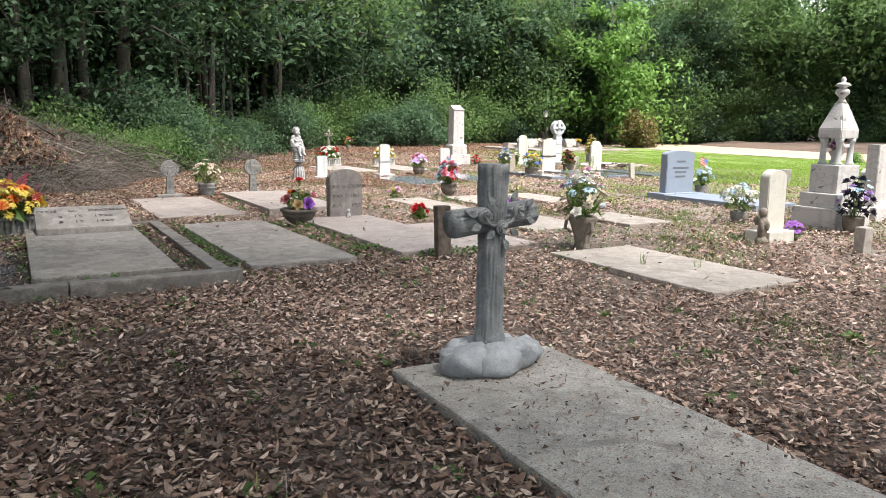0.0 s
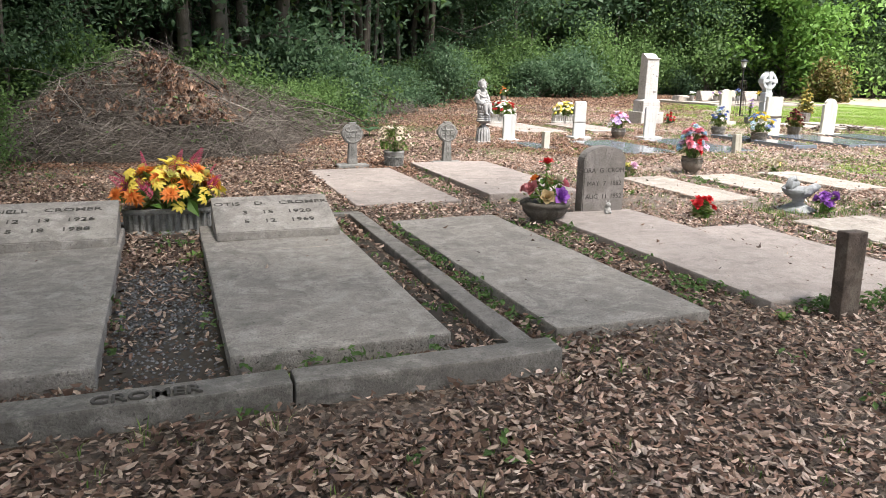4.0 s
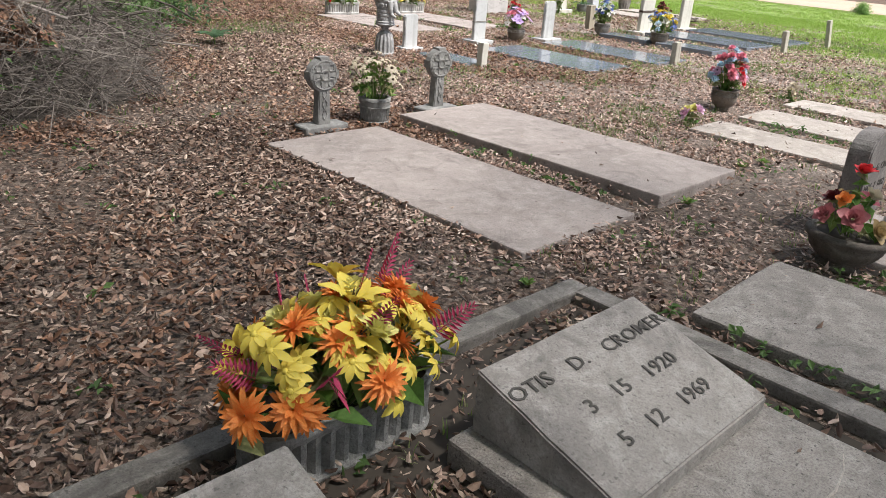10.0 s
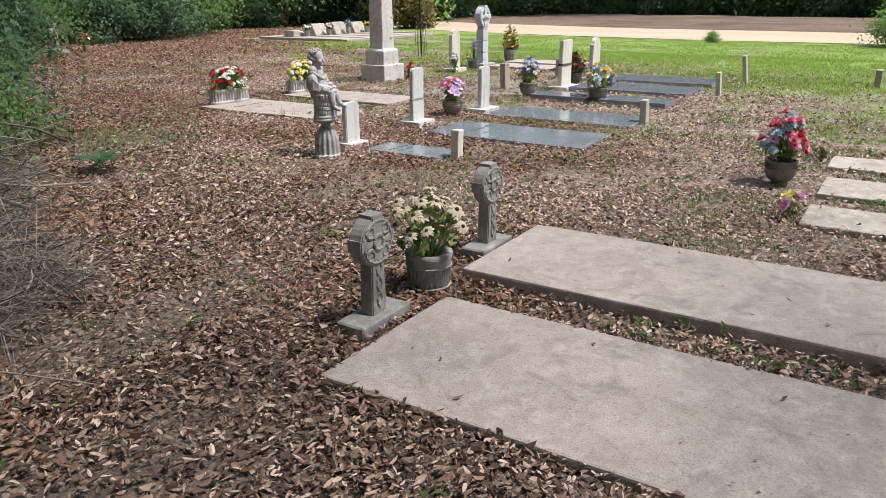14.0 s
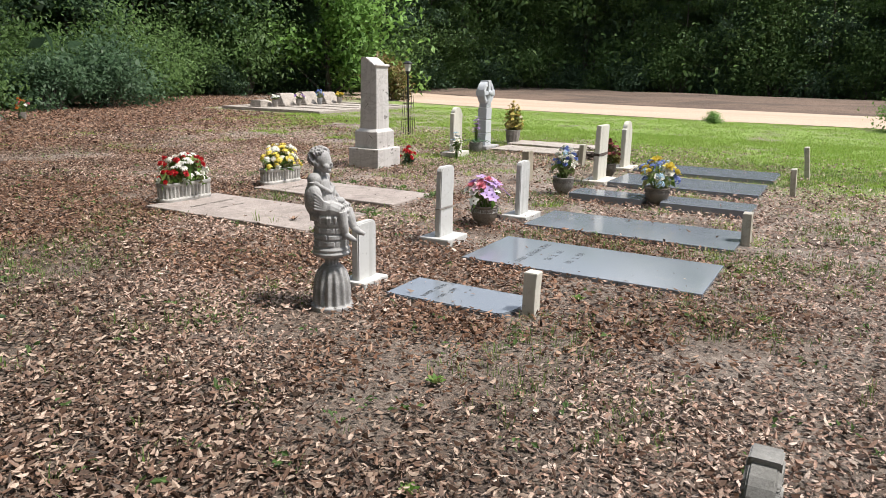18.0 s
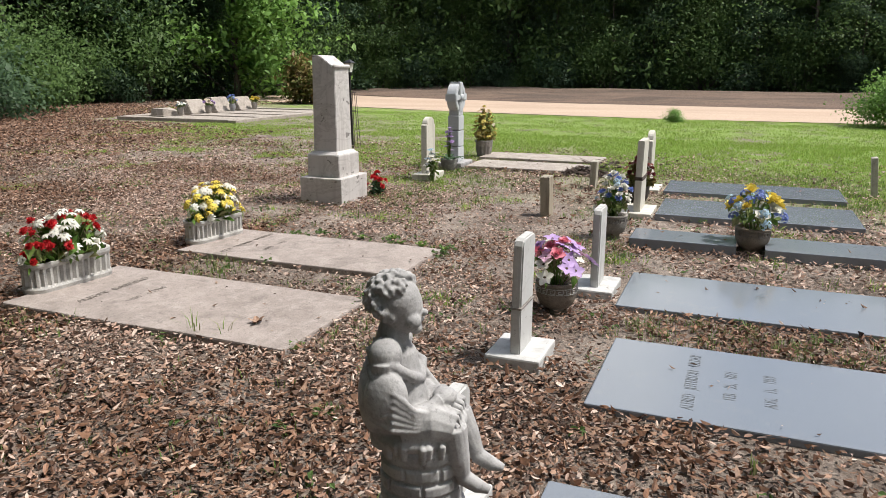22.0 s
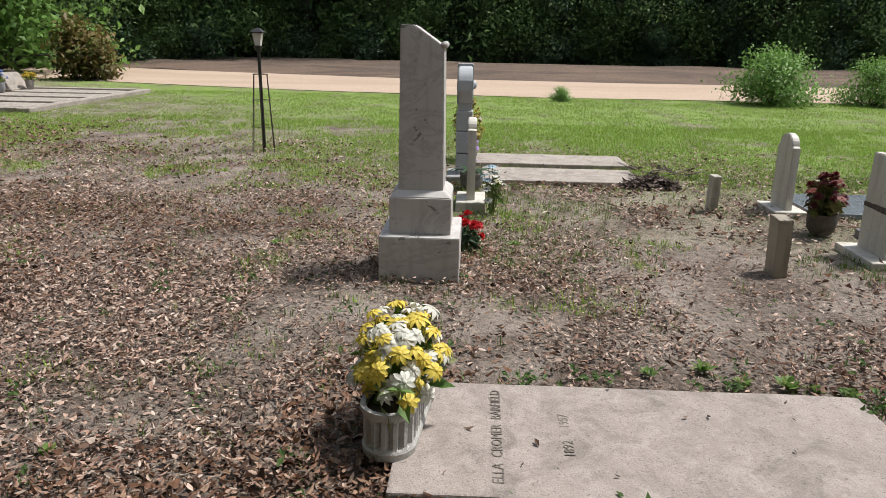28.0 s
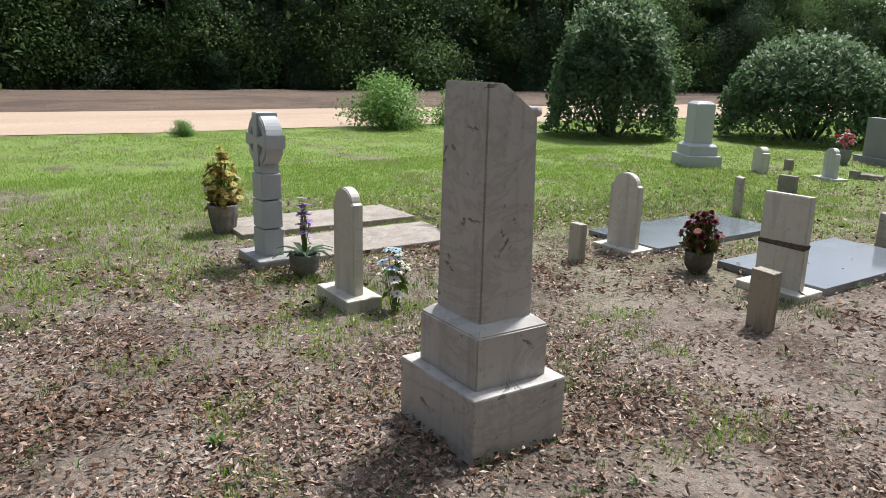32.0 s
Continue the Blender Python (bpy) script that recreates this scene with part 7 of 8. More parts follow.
for i, (x, h) in enumerate(((20.95, 0.20), (22.2, 0.40), (23.4, 0.43), (24.6, 0.40))):
    ob = thing("slant_marker", x, 29.45, 0.10, 0, "pale slanted grave marker at the head of a flat slab", "headstone", "slanted markers")
    bm = bmesh.new()
    v = [bm.verts.new(p) for p in ((-0.42, -0.30, 0), (0.42, -0.30, 0), (0.42, 0.18, 0), (-0.42, 0.18, 0), (-0.38, -0.05 if i else -0.28, h), (0.38, -0.05 if i else -0.28, h * (1 if i else 0.4)), (0.38, 0.16, h), (-0.38, 0.16, h))]
    for f in ((3, 2, 1, 0), (4, 5, 6, 7), (0, 1, 5, 4), (1, 2, 6, 5), (2, 3, 7, 6), (3, 0, 4, 7)):
        bm.faces.new([v[k] for k in f])
    bmesh.ops.bevel(bm, geom=bm.edges[:], offset=0.015, segments=2, affect="EDGES")
    part("stone", bm, M_CONC_PALE, ob)
    part("foot_block", box(-0.45, 0.45, -0.34, 0.22, -0.12, 0.012, 0.01), M_CONC_PALE, ob)
    round_pot(x + 0.1, 28.95, 0.10, 0.24, M_GRAN_R if i == 2 else M_STONE, "small pot before a slanted marker", z=0.08)
    bouquet(x + 0.1, 28.95, 0.30, 0.14, 0.28 if i == 2 else 0.18, ([("daisy", C_WHITE, 1, 1), ("daisy", C_BLUE, 1, 1)], [("daisy", C_CREAM, 1, 1), ("rose", C_LILAC, 1, 1)], [("hydrangea", C_DBLUE, 1, 2), ("daisy", C_BLUE, 1, 1)], [("mum", C_YELLOW, 1.2, 1)])[i], 40, ("white and blue flowers before a slanted marker", "faded mixed flowers before a slanted marker", "bright blue flowers before a slanted marker", "bright yellow flowers before a slanted marker")[i], 50 + i, 12, 0.12)

# small cross far off beside the woods
fc = thing("stone_cross", 11.7, 29.8, 0, 10, "grey stone cross on a stepped base beside the woods", "cross")
part("base", box(-0.24, 0.24, -0.2, 0.2, -0.05, 0.14, 0.015), M_CONC_PALE, fc)
part("upright", box(-0.06, 0.06, -0.05, 0.05, 0.13, 0.86, 0.012), M_CONC_PALE, fc)
part("cross_arm", box(-0.22, 0.22, -0.052, 0.052, 0.58, 0.70, 0.012), M_CONC_PALE, fc)
round_pot(12.65, 29.9, 0.10, 0.2, M_STONE, "small grey pot beside the stone cross")
bouquet(12.65, 29.9, 0.18, 0.20, 0.32, [("carnation", C_PINK, 1, 1), ("mum", C_ORANGE, 1, 1), ("daisy", C_WHITE, 0.8, 1)], 60, "faded pink and orange flowers beside the stone cross", 60, 14, 0.11)

# ---- fallen leaves, grass and weeds ----
PATH_XY = np.array([(0.0, 0.0), (-0.3, 2.9), (-0.7, 4.4), (-1.0, 6.1), (-1.15, 8.1), (-0.4, 9.5), (0.5, 10.4), (1.7, 11.8), (3.3, 13.4), (4.2, 14.5), (4.7, 15.6), (5.5, 17.0), (6.9, 18.6), (8.1, 19.8)])


def far_from_path(p):
    d = np.full(len(p), 99.0)
    for a, b in zip(PATH_XY, PATH_XY[1:]):
        t = np.clip(((p - a) @ (b - a)) / ((b - a) @ (b - a)), 0, 1)
        d = np.minimum(d, np.linalg.norm(p - (a + t[:, None] * (b - a)), axis=1))
    return d


def soft_noise(p, scale, seed):
    """Smooth random field from a lattice of random values."""
    g = np.random.default_rng(int(seed * 10)).uniform(-0.75, 0.75, (64, 64))
    u = p * scale * 1.3
    k = np.floor(u).astype(int)
    t = u - k
    t = t * t * (3 - 2 * t)
    a, b = k[:, 0] % 64, k[:, 1] % 64
    a1, b1 = (a + 1) % 64, (b + 1) % 64
    return (g[a, b] * (1 - t[:, 0]) + g[a1, b] * t[:, 0]) * (1 - t[:, 1]) + (g[a, b1] * (1 - t[:, 0]) + g[a1, b1] * t[:, 0]) * t[:, 1]


def on_slab(p, grow=0.0):
    hit = np.zeros(len(p), bool)
    for x0, x1, y0, y1, h in RECTS + [(-1.95, 1.36, 5.06, 5.24, 0.1), (-1.95, 1.36, 8.34, 8.50, 0.1), (1.19, 1.345, 5.2, 8.4, 0.1)]:
        g = grow if h > 0.036 else grow + 0.03
        hit |= (p[:, 0] > x0 - g) & (p[:, 0] < x1 + g) & (p[:, 1] > y0 - g) & (p[:, 1] < y1 + g)
    return hit


def grass_share(p):
    x = p[:, 0] + 4.0 * soft_noise(p, 0.25, 3.0)
    x = x - 0.55 * np.maximum(0, p[:, 1] - 16) - 0.55 * np.clip(p[:, 1] - 9, 0, 6)
    return np.clip((x - 8.0) / 6.0, 0, 1)


def fallen(points, size, rng, lift, oval=False):
    """Curled dry leaves lying flat, folded along the midrib; oval ones have a fuller outline."""
    n = len(points)
    az = rng.uniform(0, 2 * np.pi, n)
    L = size * rng.uniform(0.5, 1.45, n)
    W = L * rng.uniform(0.26, 0.46, n)
    curl = L * rng.normal(0.10, 0.17, n)
    cup = W * rng.normal(0.15, 0.26, n)
    c, s = np.cos(az), np.sin(az)
    tx, ty = rng.normal(0, 0.30, n), rng.normal(0, 0.34, n)
    z0 = lift * rng.random(n) ** 1.5 + 0.006
    if oval:
        ring = ((-0.5, 0, 1.0), (-0.22, 0.44, 0.15), (0.2, 0.46, 0.1), (0.5, 0, 1.0), (0.24, -0.44, 0.15), (-0.18, -0.48, 0.1))
        tris = ((0, 5, 4), (0, 4, 3), (0, 3, 2), (0, 2, 1))
    else:
        ring = ((-0.5, 0, 1.0), (-0.05, 0.5, 0.0), (0.5, 0, 1.0), (0.08, -0.5, 0.1))
        tris = ((0, 3, 2), (0, 2, 1))
    v = np.zeros((n, len(ring), 3))
    for k, (a, b, q) in enumerate(ring):
        lx, ly = a * L, b * W
        v[:, k, 0] = points[:, 0] + lx * c - ly * s
        v[:, k, 1] = points[:, 1] + lx * s + ly * c
        v[:, k, 2] = z0 + curl * q + cup * abs(b) * 2 + lx * tx + ly * ty
    v[:, :, 2] = np.maximum(v[:, :, 2], 0.002 + 0.004 * rng.random((n, 1)))
    i = np.arange(n)[:, None] * len(ring)
    return v.reshape(-1, 3), np.concatenate([i + [t] for t in tris])


rng = np.random.default_rng(101)
p = np.stack([rng.uniform(-6, 17, 2600000), rng.uniform(-3, 26, 2600000)], 1)
dist = far_from_path(p)
keep = rng.random(len(p)) < np.where(dist < 2.2, 0.85, np.where(dist < 5.0, 0.58, 0.28))
keep &= ~on_slab(p, -0.015) & (pile_height(p[:, 0], p[:, 1]) < 0.2)
p, dist = p[keep], dist[keep]
patch = soft_noise(p, 0.55, 11.0) + 0.7 * soft_noise(p, 1.7, 5.0)
bare = np.clip((p[:, 0] - 3.5 - 0.45 * np.maximum(0, p[:, 1] - 12)) / 8.0, 0, 1)
trodden = np.exp(-(((p[:, 0] + 0.4) / 1.2) ** 2 + ((p[:, 1] - 9.5) / 1.1) ** 2)) + 0.8 * np.exp(-(((p[:, 0] - 2.3) / 1.0) ** 2 + ((p[:, 1] - 12.4) / 0.7) ** 2))
den = (1 - 0.62 * np.clip(trodden, 0, 1)) * np.clip(0.96 + 1.25 * patch - 0.36 * bare, 0.16, 1.0) * (1 - 0.85 * grass_share(p))
keep = rng.random(len(p)) < den
keep &= ~((p[:, 0] > -0.42) & (p[:, 0] < 0.06) & (p[:, 1] > 5.25) & (p[:, 1] < 7.2) & (rng.random(len(p)) < 0.75))
p, dist = p[keep], dist[keep]
size = np.where(dist < 2.2, 0.036, np.where(dist < 5.0, 0.040, 0.052))
red = (p[:, 1] > 8.6) & (p[:, 1] > 0.6 * p[:, 0] + 7.5) & (soft_noise(p, 0.7, 21.0) + 0.3 > rng.random(len(p)) * 0.9)
pale = ~red & (p[:, 0] - 0.25 * p[:, 1] - 0.45 * np.maximum(0, p[:, 1] - 14) + 4.0 * np.exp(-((p[:, 0] - 2.2) / 1.5) ** 2 - ((p[:, 1] - 9.2) / 1.6) ** 2) + 2.5 * soft_noise(p, 0.6, 31.0) > 0.2 + 1.5 * rng.random(len(p)))
size = size * np.where(pale, 0.86, 1.0)
for mask, mat, text in ((pale, M_LITTER_PALE, "pale weathered dry leaves strewn over sandy soil"), (~red & ~pale, M_LITTER, "brown and pale dry leaves strewn over the ground"), (red, M_LITTER_RED, "rusty dry leaves strewn along the wood's edge")):
    for close in (True, False):
        pick = mask & ((dist < 2.6) == close)
        v, f = fallen(p[pick], size[pick], rng, 0.040, close)
        tagged(new("leaf_litter", mesh_np("leaf_litter", v, f, mat)), text, "fallen leaves", kind="stuff")

q = np.stack([rng.uniform(-4, 12, 300000), rng.uniform(0.3, 23, 300000)], 1)
dq = far_from_path(q)
q = q[(dq < 2.4) & ~on_slab(q, -0.01) & (rng.random(len(q)) < 0.9)]
v, f = fallen(q, np.full(len(q), 0.021), rng, 0.030)
tagged(new("leaf_fragments", mesh_np("leaf_fragments", v, f, M_LITTER)), "broken bits of dry leaf between the whole ones", "fallen leaves", kind="stuff")

# dark heap of leaves swept against the end of a slab
a, q = rng.uniform(0, 2 * np.pi, 700), np.sqrt(rng.random(700))
q = np.stack([13.95 + 0.17 * q * np.cos(a), 15.44 + 0.34 * q * np.sin(a), 0.11 * (1 - q * q) * rng.random(700)], 1)
v, f = fallen(q[:, :2], np.full(700, 0.075), rng, 0.02, True)
v = v.reshape(700, -1, 3) + (q[:, 2] * np.array([[0], [0], [1]])).T[:, None]
tagged(new("leaf_heap", mesh_np("leaf_heap", v.reshape(-1, 3), f, M_LITTER_DARK)), "dark heap of dead leaves at the end of a slab", "fallen leaves", kind="stuff")

# rusty leaves far along the wood's edge
q = np.stack([rng.uniform(2, 31, 190000), rng.uniform(23.5, 39, 190000)], 1)
q = q[(q[:, 1] < 22 + 0.9 * q[:, 0]) & ((q[:, 0] < 19.5 + 2.5 * soft_noise(q, 0.5, 2.0)) | (q[:, 1] > 31.0)) & ((q[:, 1] > 25.9) | (rng.random(len(q)) < 0.6)) & (rng.random(len(q)) < 1 - 0.8 * grass_share(q))]
v, f = fallen(q, np.full(len(q), 0.075), rng, 0.03)
tagged(new("leaf_litter", mesh_np("leaf_litter", v, f, M_LITTER_RED)), "rusty dry leaves strewn along the wood's edge", "fallen leaves", kind="stuff")

# crumbs and single leaves on the slabs
cr = []
for x0, x1, y0, y1, h in RECTS:
    many = 900 if y1 < 3 else (10 if h > 0.085 or x0 > 9 else 16)
    q = np.stack([rng.uniform(x0 + 0.02, x1 - 0.02, many), rng.uniform(y0 + 0.02, y1 - 0.02, many)], 1)
    v, f = fallen(q, np.full(many, 0.020 if y1 < 3 else 0.030) * rng.uniform(0.5, 1.4, many), rng, 0.004)
    v[:, 2] += h
    cr.append((v, f))
off, vs, fs = 0, [], []
for v, f in cr:
    vs.append(v)
    fs.append(f + off)
    off += len(v)
tagged(new("leaf_crumbs", mesh_np("leaf_crumbs", np.concatenate(vs), np.concatenate(fs), M_LITTER)), "leaf crumbs and single dead leaves lying on the slabs", "fallen leaves", kind="stuff")


def blades(points, tall, rng, per, spread, width=0.006):
    """Tufts of bent grass blades: each blade two quads that narrow to the tip."""
    n = len(points)
    base = np.repeat(np.c_[points, np.zeros(n)], per, 0)
    m = n * per
    a = rng.uniform(0, 2 * np.pi, m)
    d = np.stack([np.cos(a), np.sin(a), np.zeros(m)], 1)
    s = np.stack([-np.sin(a), np.cos(a), np.zeros(m)], 1)
    h = np.repeat(np.broadcast_to(tall, n), per) * rng.uniform(0.4, 1.3, m)
    b = base + d * (spread * rng.random(m))[:, None] + s * rng.normal(0, spread * 0.4, m)[:, None]
    lean = rng.uniform(0.1, 0.9, m)
    w = width * (0.7 + 0.6 * rng.random(m))
    mid = b + d * (h * lean * 0.35)[:, None] + np.array([0, 0, 1]) * (h * 0.6)[:, None]
    tip = b + d * (h * lean * 0.95)[:, None] + np.array([0, 0, 1]) * (h * (1.0 - 0.25 * lean))[:, None]
    W = w[:, None] * s
    v = np.stack([b - W, b + W, mid + W * 0.8, mid - W * 0.8, tip], 1).reshape(-1, 3)
    i = np.arange(m)[:, None] * 5
    return v, np.concatenate([i + [[0, 1, 2]], i + [[0, 2, 3]], i + [[3, 2, 4]]])


p = np.stack([rng.uniform(9, 28, 230000), rng.uniform(-8, 34, 230000)], 1)
g = grass_share(p)
keep = (rng.random(len(p)) < g * (0.78 + 0.9 * soft_noise(p, 0.8, 9.0) + 0.7 * soft_noise(p, 2.3, 19.0))) & ~on_slab(p, 0.03) & (p[:, 0] < 26.6)
for px, py, rx, ry in ((20.2, 13.2, 0.9, 0.55), (17.9, 13.4, 0.7, 0.9), (18.5, 19.6, 1.5, 0.8), (17.6, 9.6, 1.3, 0.7)):
    keep &= rng.random(len(p)) > 0.85 * np.exp(-((p[:, 0] - px) / rx) ** 2 - ((p[:, 1] - py) / ry) ** 2)
keep &= ~((p[:, 0] > 20.2) & (p[:, 0] < 26.9) & (p[:, 1] > 26.3) & (p[:, 1] < 30.9))
v, f = blades(p[keep], 0.038, rng, 3, 0.07, 0.0055)
v = v.reshape(-1, 5, 3)[:, [0, 1, 4]].reshape(-1, 3)
f = np.arange(len(v)).reshape(-1, 3)
tagged(new("lawn_grass", mesh_np("lawn_grass", v, f, M_GRASS)), "short bright green grass of the lawn", "grass", kind="stuff")
p = np.stack([rng.uniform(-3, 16, 22000), rng.uniform(1.5, 24, 22000)], 1)
keep = ~on_slab(p, 0.02) & (soft_noise(p, 0.5, 17.0) + 0.055 * (p[:, 0] - 6) > rng.random(len(p)) * 0.9 - 0.25) & (rng.random(len(p)) < 0.55)
more = np.stack([rng.uniform(3.5, 15, 26000), rng.uniform(2.0, 18, 26000)], 1)
more = more[~on_slab(more, 0.02) & (soft_noise(more, 0.9, 41.0) > 0.12 + 0.3 * rng.random(len(more)))]
v, f = blades(np.concatenate([p[keep], more]), rng.uniform(0.03, 0.075, len(p[keep]) + len(more)), rng, 9, 0.045, 0.0024)
tagged(new("weed_tufts", mesh_np("weed_tufts", v, f, M_WEED)), "small tufts of thin green and straw-coloured weeds", "weeds", kind="stuff")

# thin grass coming up through the leaves towards the lawn
p = np.stack([rng.uniform(7, 20, 60000), rng.uniform(8, 27, 60000)], 1)
lush = soft_noise(p, 0.7, 51.0) + 0.8 * soft_noise(p, 2.0, 53.0) + 0.9 * grass_share(p) + 0.03 * (p[:, 0] - 11)
p = p[(lush > 0.40 + 0.45 * rng.random(len(p))) & ~on_slab(p, 0.02)]
v, f = blades(p, rng.uniform(0.03, 0.07, len(p)), rng, 8, 0.05, 0.0036)
v = v.reshape(-1, 5, 3)[:, [0, 1, 4]].reshape(-1, 3)
tagged(new("sparse_grass", mesh_np("sparse_grass", v, np.arange(len(v)).reshape(-1, 3), M_GRASS)), "thin green grass growing through the fallen leaves", "grass", kind="stuff")

# broad-leaved weeds along slab edges
pts = []
for x0, x1, y0, y1, n in ((1.38, 1.44, 5.4, 8.0, 55), (2.36, 2.74, 5.5, 7.7, 90), (2.9, 3.6, 5.28, 5.42, 60), (0.06, 0.9, 5.28, 5.40, 26), (2.40, 2.66, 8.9, 11.0, 22), (8.88, 9.0, 16.0, 17.2, 22), (7.3, 7.5, 15.45, 15.6, 14), (8.7, 8.9, 15.5, 15.65, 12), (5.3, 5.56, 8.8, 9.5, 26), (-0.2, 0.0, 7.45, 7.7, 6), (-0.42, -0.36, 5.5, 7.0, 6), (0.0, 0.05, 5.5, 7.0, 7), (1.0, 1.18, 5.7, 8.1, 18)):
    q = np.stack([rng.uniform(x0, x1, n), rng.uniform(y0, y1, n), rng.uniform(0.02, 0.09, n)], 1)
    for c in q:
        for _ in range(5):
            pts.append(c + rng.normal(0, 0.020, 3) * [1, 1, 0.5])
for c in np.stack([rng.uniform(-2.5, 11, 900), rng.uniform(1.0, 21, 900)], 1):
    if not on_slab(c[None])[0]:
        for _ in range(7):
            pts.append((c[0] + rng.normal(0, 0.035), c[1] + rng.normal(0, 0.035), rng.uniform(0.02, 0.06)))
v, f = leaf_cards(np.array(pts), 0.021, rng, 1.8, -0.1)
v[:, 2] = np.maximum(v[:, 2], 0.004)
tagged(new("broad_weeds", mesh_np("broad_weeds", v, f, M_LEAF)), "bright green broad-leaved weeds along the slab edges", "weeds", kind="stuff")

# seedling at the wood's edge
sd = thing("seedling", 3.27, 15.35, 0, 0, "low seedling with large drooping green leaves", "plant")
bm = bmesh.new()
petals(bm, 7, 0.26, 0.11, 0.55, 1.0, 0.02, 0.10)
part("leaves", bm, M_LEAF_D, sd)
part("stem", tube(bmesh.new(), [Vector((0, 0, -0.02)), Vector((0, 0, 0.12))], [0.008, 0.006], 6), M_WEED, sd)

# one curled russet leaf and two grass tufts on the lettered slab
rl = thing("curled_leaf", 6.72, 15.95, 0.052, 40, "curled russet dead leaf lying on a slab", "leaf")
bm = bmesh.new()
petals(bm, 5, 0.055, 0.035, 0.7, 0.5, 0.004, 0.0, 0.002)
part("blade", bm, M_LITTER_RED, rl)
for x, y, z, h in ((6.49, 16.22, 0.0, 0.16), (6.52, 16.03, 0.0, 0.12), (9.95, 17.0, 0.0, 0.1), (6.1, 13.2, 0.0, 0.1), (2.75, 3.9, 0.0, 0.12), (4.3, 4.2, 0.05, 0.09), (4.6, 3.9, 0.05, 0.08)):
    tf = thing("grass_tuft", x, y, z, x * 77, "thin tuft of long green grass blades", "grass", "grass tufts")
    v, f = blades(np.zeros((1, 2)), h, np.random.default_rng(int(x * 100)), 11, 0.03, 0.003)
    part("blade", mesh_np("blade", v, f, M_WEED), None, tf)
# broad-leaved rosettes that stand out singly
ROSETTE = bmesh.new()
petals(ROSETTE, 7, 0.075, 0.042, 0.75, 0.7, 0.01, 0.01, 0.003)
petals(ROSETTE, 5, 0.06, 0.035, 1.1, 0.5, 0.008, 0.015, 0.003, 0, 0.6, 4)
ROSETTE = mesh_bm("rosette", ROSETTE, M_WEED, True)
for i, (x, y, k) in enumerate(((9.16, 16.22, 1.2), (9.02, 16.08, 1.0), (9.0, 15.87, 1.3), (9.1, 16.5, 0.9), (6.53, 15.56, 1.2), (7.5, 15.5, 1.0), (8.93, 15.62, 1.1), (8.98, 15.75, 0.8), (3.0, 3.2, 0.9), (3.85, 2.2, 1.2), (0.02, 7.35, 1.3), (-0.06, 7.28, 0.9), (3.6, 5.3, 1.2), (2.75, 5.32, 1.0), (1.05, 5.32, 0.9), (0.3, 5.33, 0.8), (4.3, 8.9, 1.0), (2.9, 8.75, 1.1), (4.05, 8.95, 1.0), (5.9, 12.75, 0.9), (11.2, 18.9, 1.1), (11.35, 17.05, 1.1), (8.2, 19.0, 0.9), (6.1, 11.6, 1.0), (3.3, 12.5, 0.9), (4.2, 12.9, 1.0), (1.2, 8.6, 0.8), (-0.9, 9.4, 0.8), (0.6, 3.6, 0.8), (-0.1, 3.3, 0.9))):
    rs = thing("weed_rosette", x, y, 0.0, i * 67, "small bright green broad-leaved weed in the leaves", "weed", "weed rosettes")
    part("leaves", ROSETTE, None, rs, m=Matrix.Scale(k * 0.72, 4))

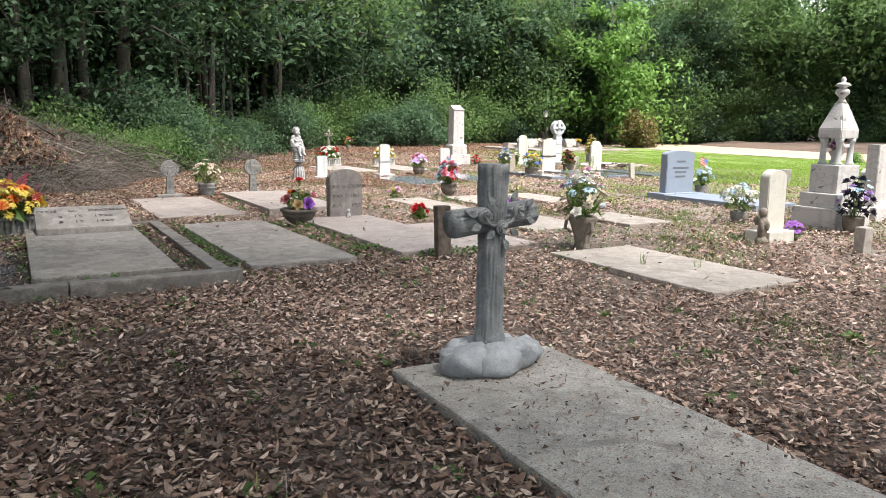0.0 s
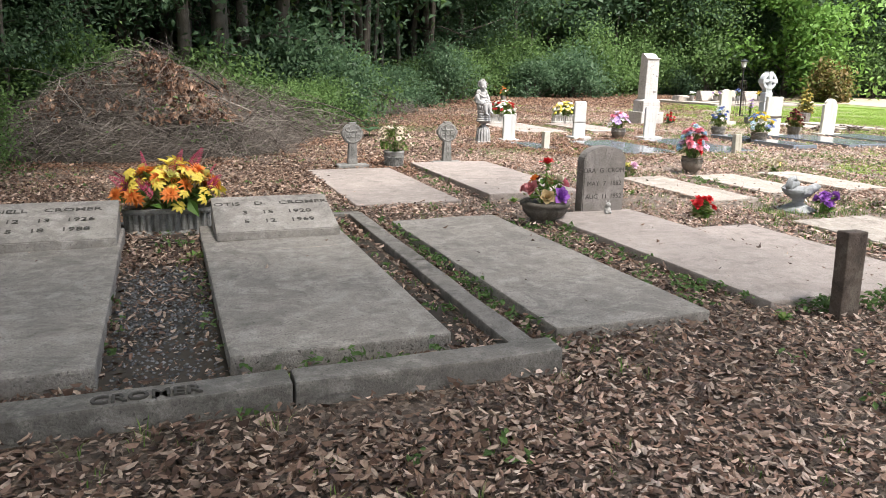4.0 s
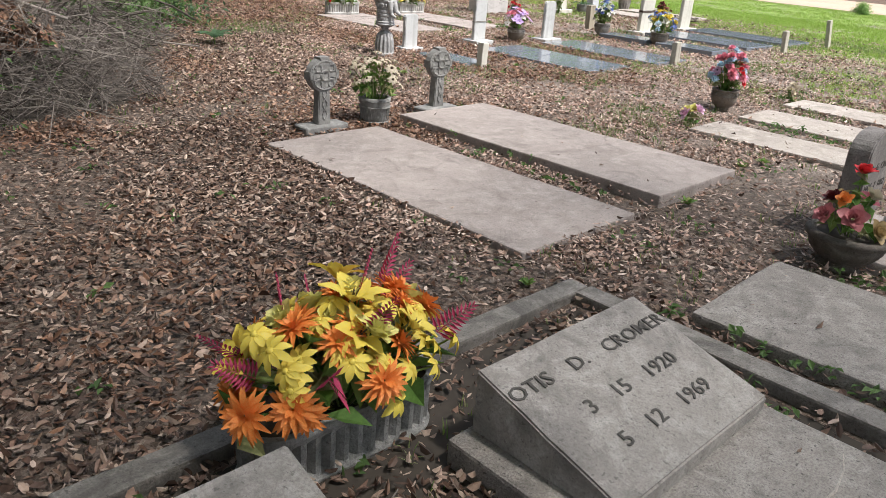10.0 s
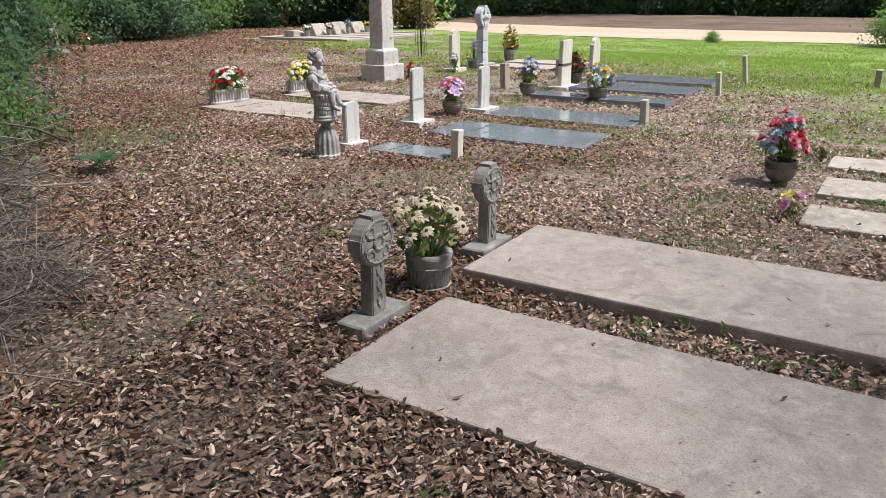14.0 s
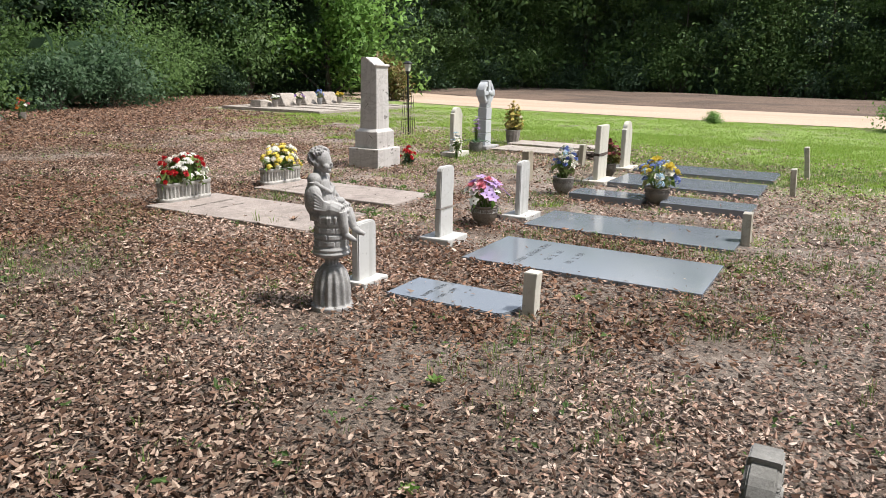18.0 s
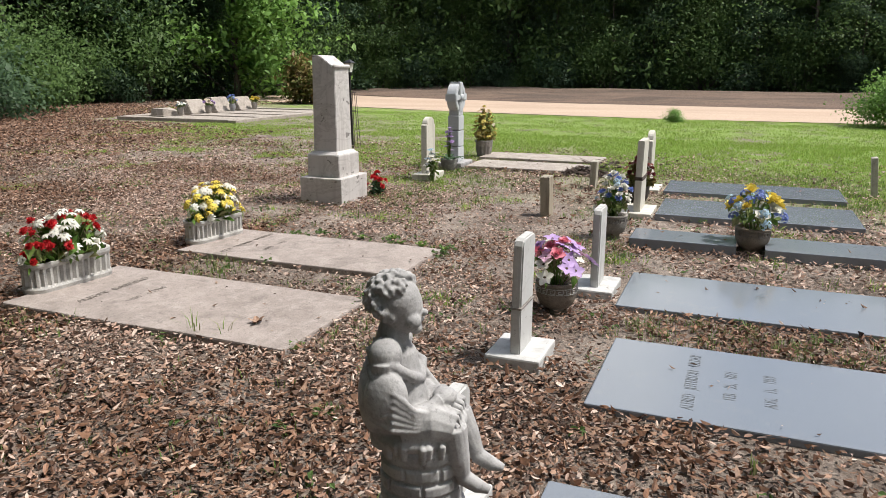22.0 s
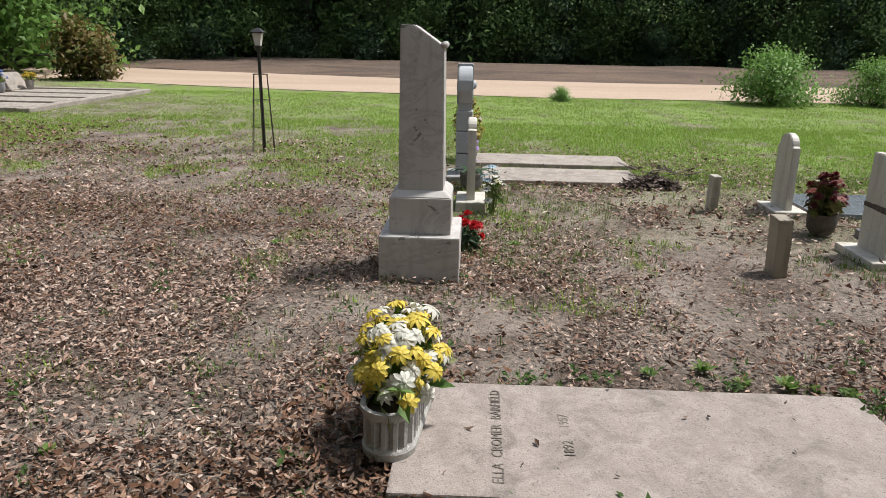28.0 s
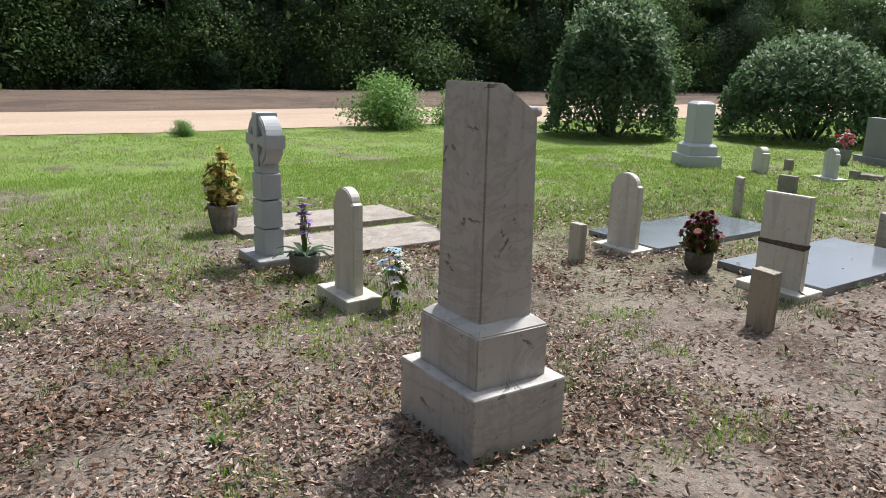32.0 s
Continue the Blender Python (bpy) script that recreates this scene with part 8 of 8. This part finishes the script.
# loose twigs
v, f = ribbon_twigs(260, rng, lambda n, r: np.stack([r.uniform(-2.5, 10, n), r.uniform(1.5, 21, n), np.full(n, 0.02)], 1), 0.22, 0.0022)
v[:, 2] = np.minimum(v[:, 2], 0.05)
tagged(new("loose_twigs", mesh_np("loose_twigs", v, f, M_TWIG)), "thin dry twigs scattered on the ground", "twigs", kind="stuff")
for x, y, a, L in ((0.62, 4.0, 50, 0.55), (-0.12, 7.72, 12, 0.55), (-0.2, 7.85, -25, 0.4), (0.45, 3.6, 80, 0.3), (-0.05, 6.6, 140, 0.25)):
    tw = thing("fallen_stick", x, y, 0.03, a, "grey dry stick lying on the leaves", "stick")
    bm = tube(bmesh.new(), [Vector((-L / 2, 0, 0.0)), Vector((-L * 0.15, 0.03, 0.012)), Vector((L * 0.2, -0.01, 0.006)), Vector((L / 2, 0.02, 0.016))], [0.008, 0.007, 0.006, 0.003], 6)
    tube(bm, [Vector((-L * 0.1, 0.025, 0.01)), Vector((L * 0.05, 0.09, 0.02))], [0.005, 0.002], 5)
    part("stick", bm, M_TWIG, tw)

# gravel between the two plot slabs
q = np.stack([rng.uniform(-0.40, 0.04, 2600), rng.uniform(5.30, 7.30, 2600)], 1)
q = q[rng.random(len(q)) < np.clip(0.35 + np.exp(-((q[:, 1] - 6.4) / 0.5) ** 2), 0, 1)]
n = len(q)
s = rng.uniform(0.005, 0.011, n)
oct6 = np.array([(1, 0, 0), (0, 1, 0), (-1, 0, 0), (0, -1, 0), (0, 0, 0.8), (0, 0, -0.8)])
v = oct6[None] * s[:, None, None] * rng.uniform(0.7, 1.3, (n, 6, 3)) + np.c_[q, s * 0.5 + 0.008][:, None]
i = np.arange(n)[:, None] * 6
f = np.concatenate([i + [t] for t in ((0, 1, 4), (1, 2, 4), (2, 3, 4), (3, 0, 4), (1, 0, 5), (2, 1, 5), (3, 2, 5), (0, 3, 5))])
M_GRAVEL = leaf_mat("grey_gravel", (0.05, 0.05, 0.052), (0.12, 0.12, 0.125), (0.24, 0.24, 0.245), rough=0.9)
tagged(new("gravel", mesh_np("gravel", v.reshape(-1, 3), f, M_GRAVEL)), "dark grey gravel between two plot slabs", "gravel", kind="stuff")
bm = box(-1.79, 1.185, 5.25, 8.33, -0.02, 0.010, 0.004, 6, 0.004, 3)
tagged(new("plot_floor", mesh_bm("plot_floor", bm, M_SOIL)), "dark damp soil inside the kerbed plot", "soil", kind="structure")
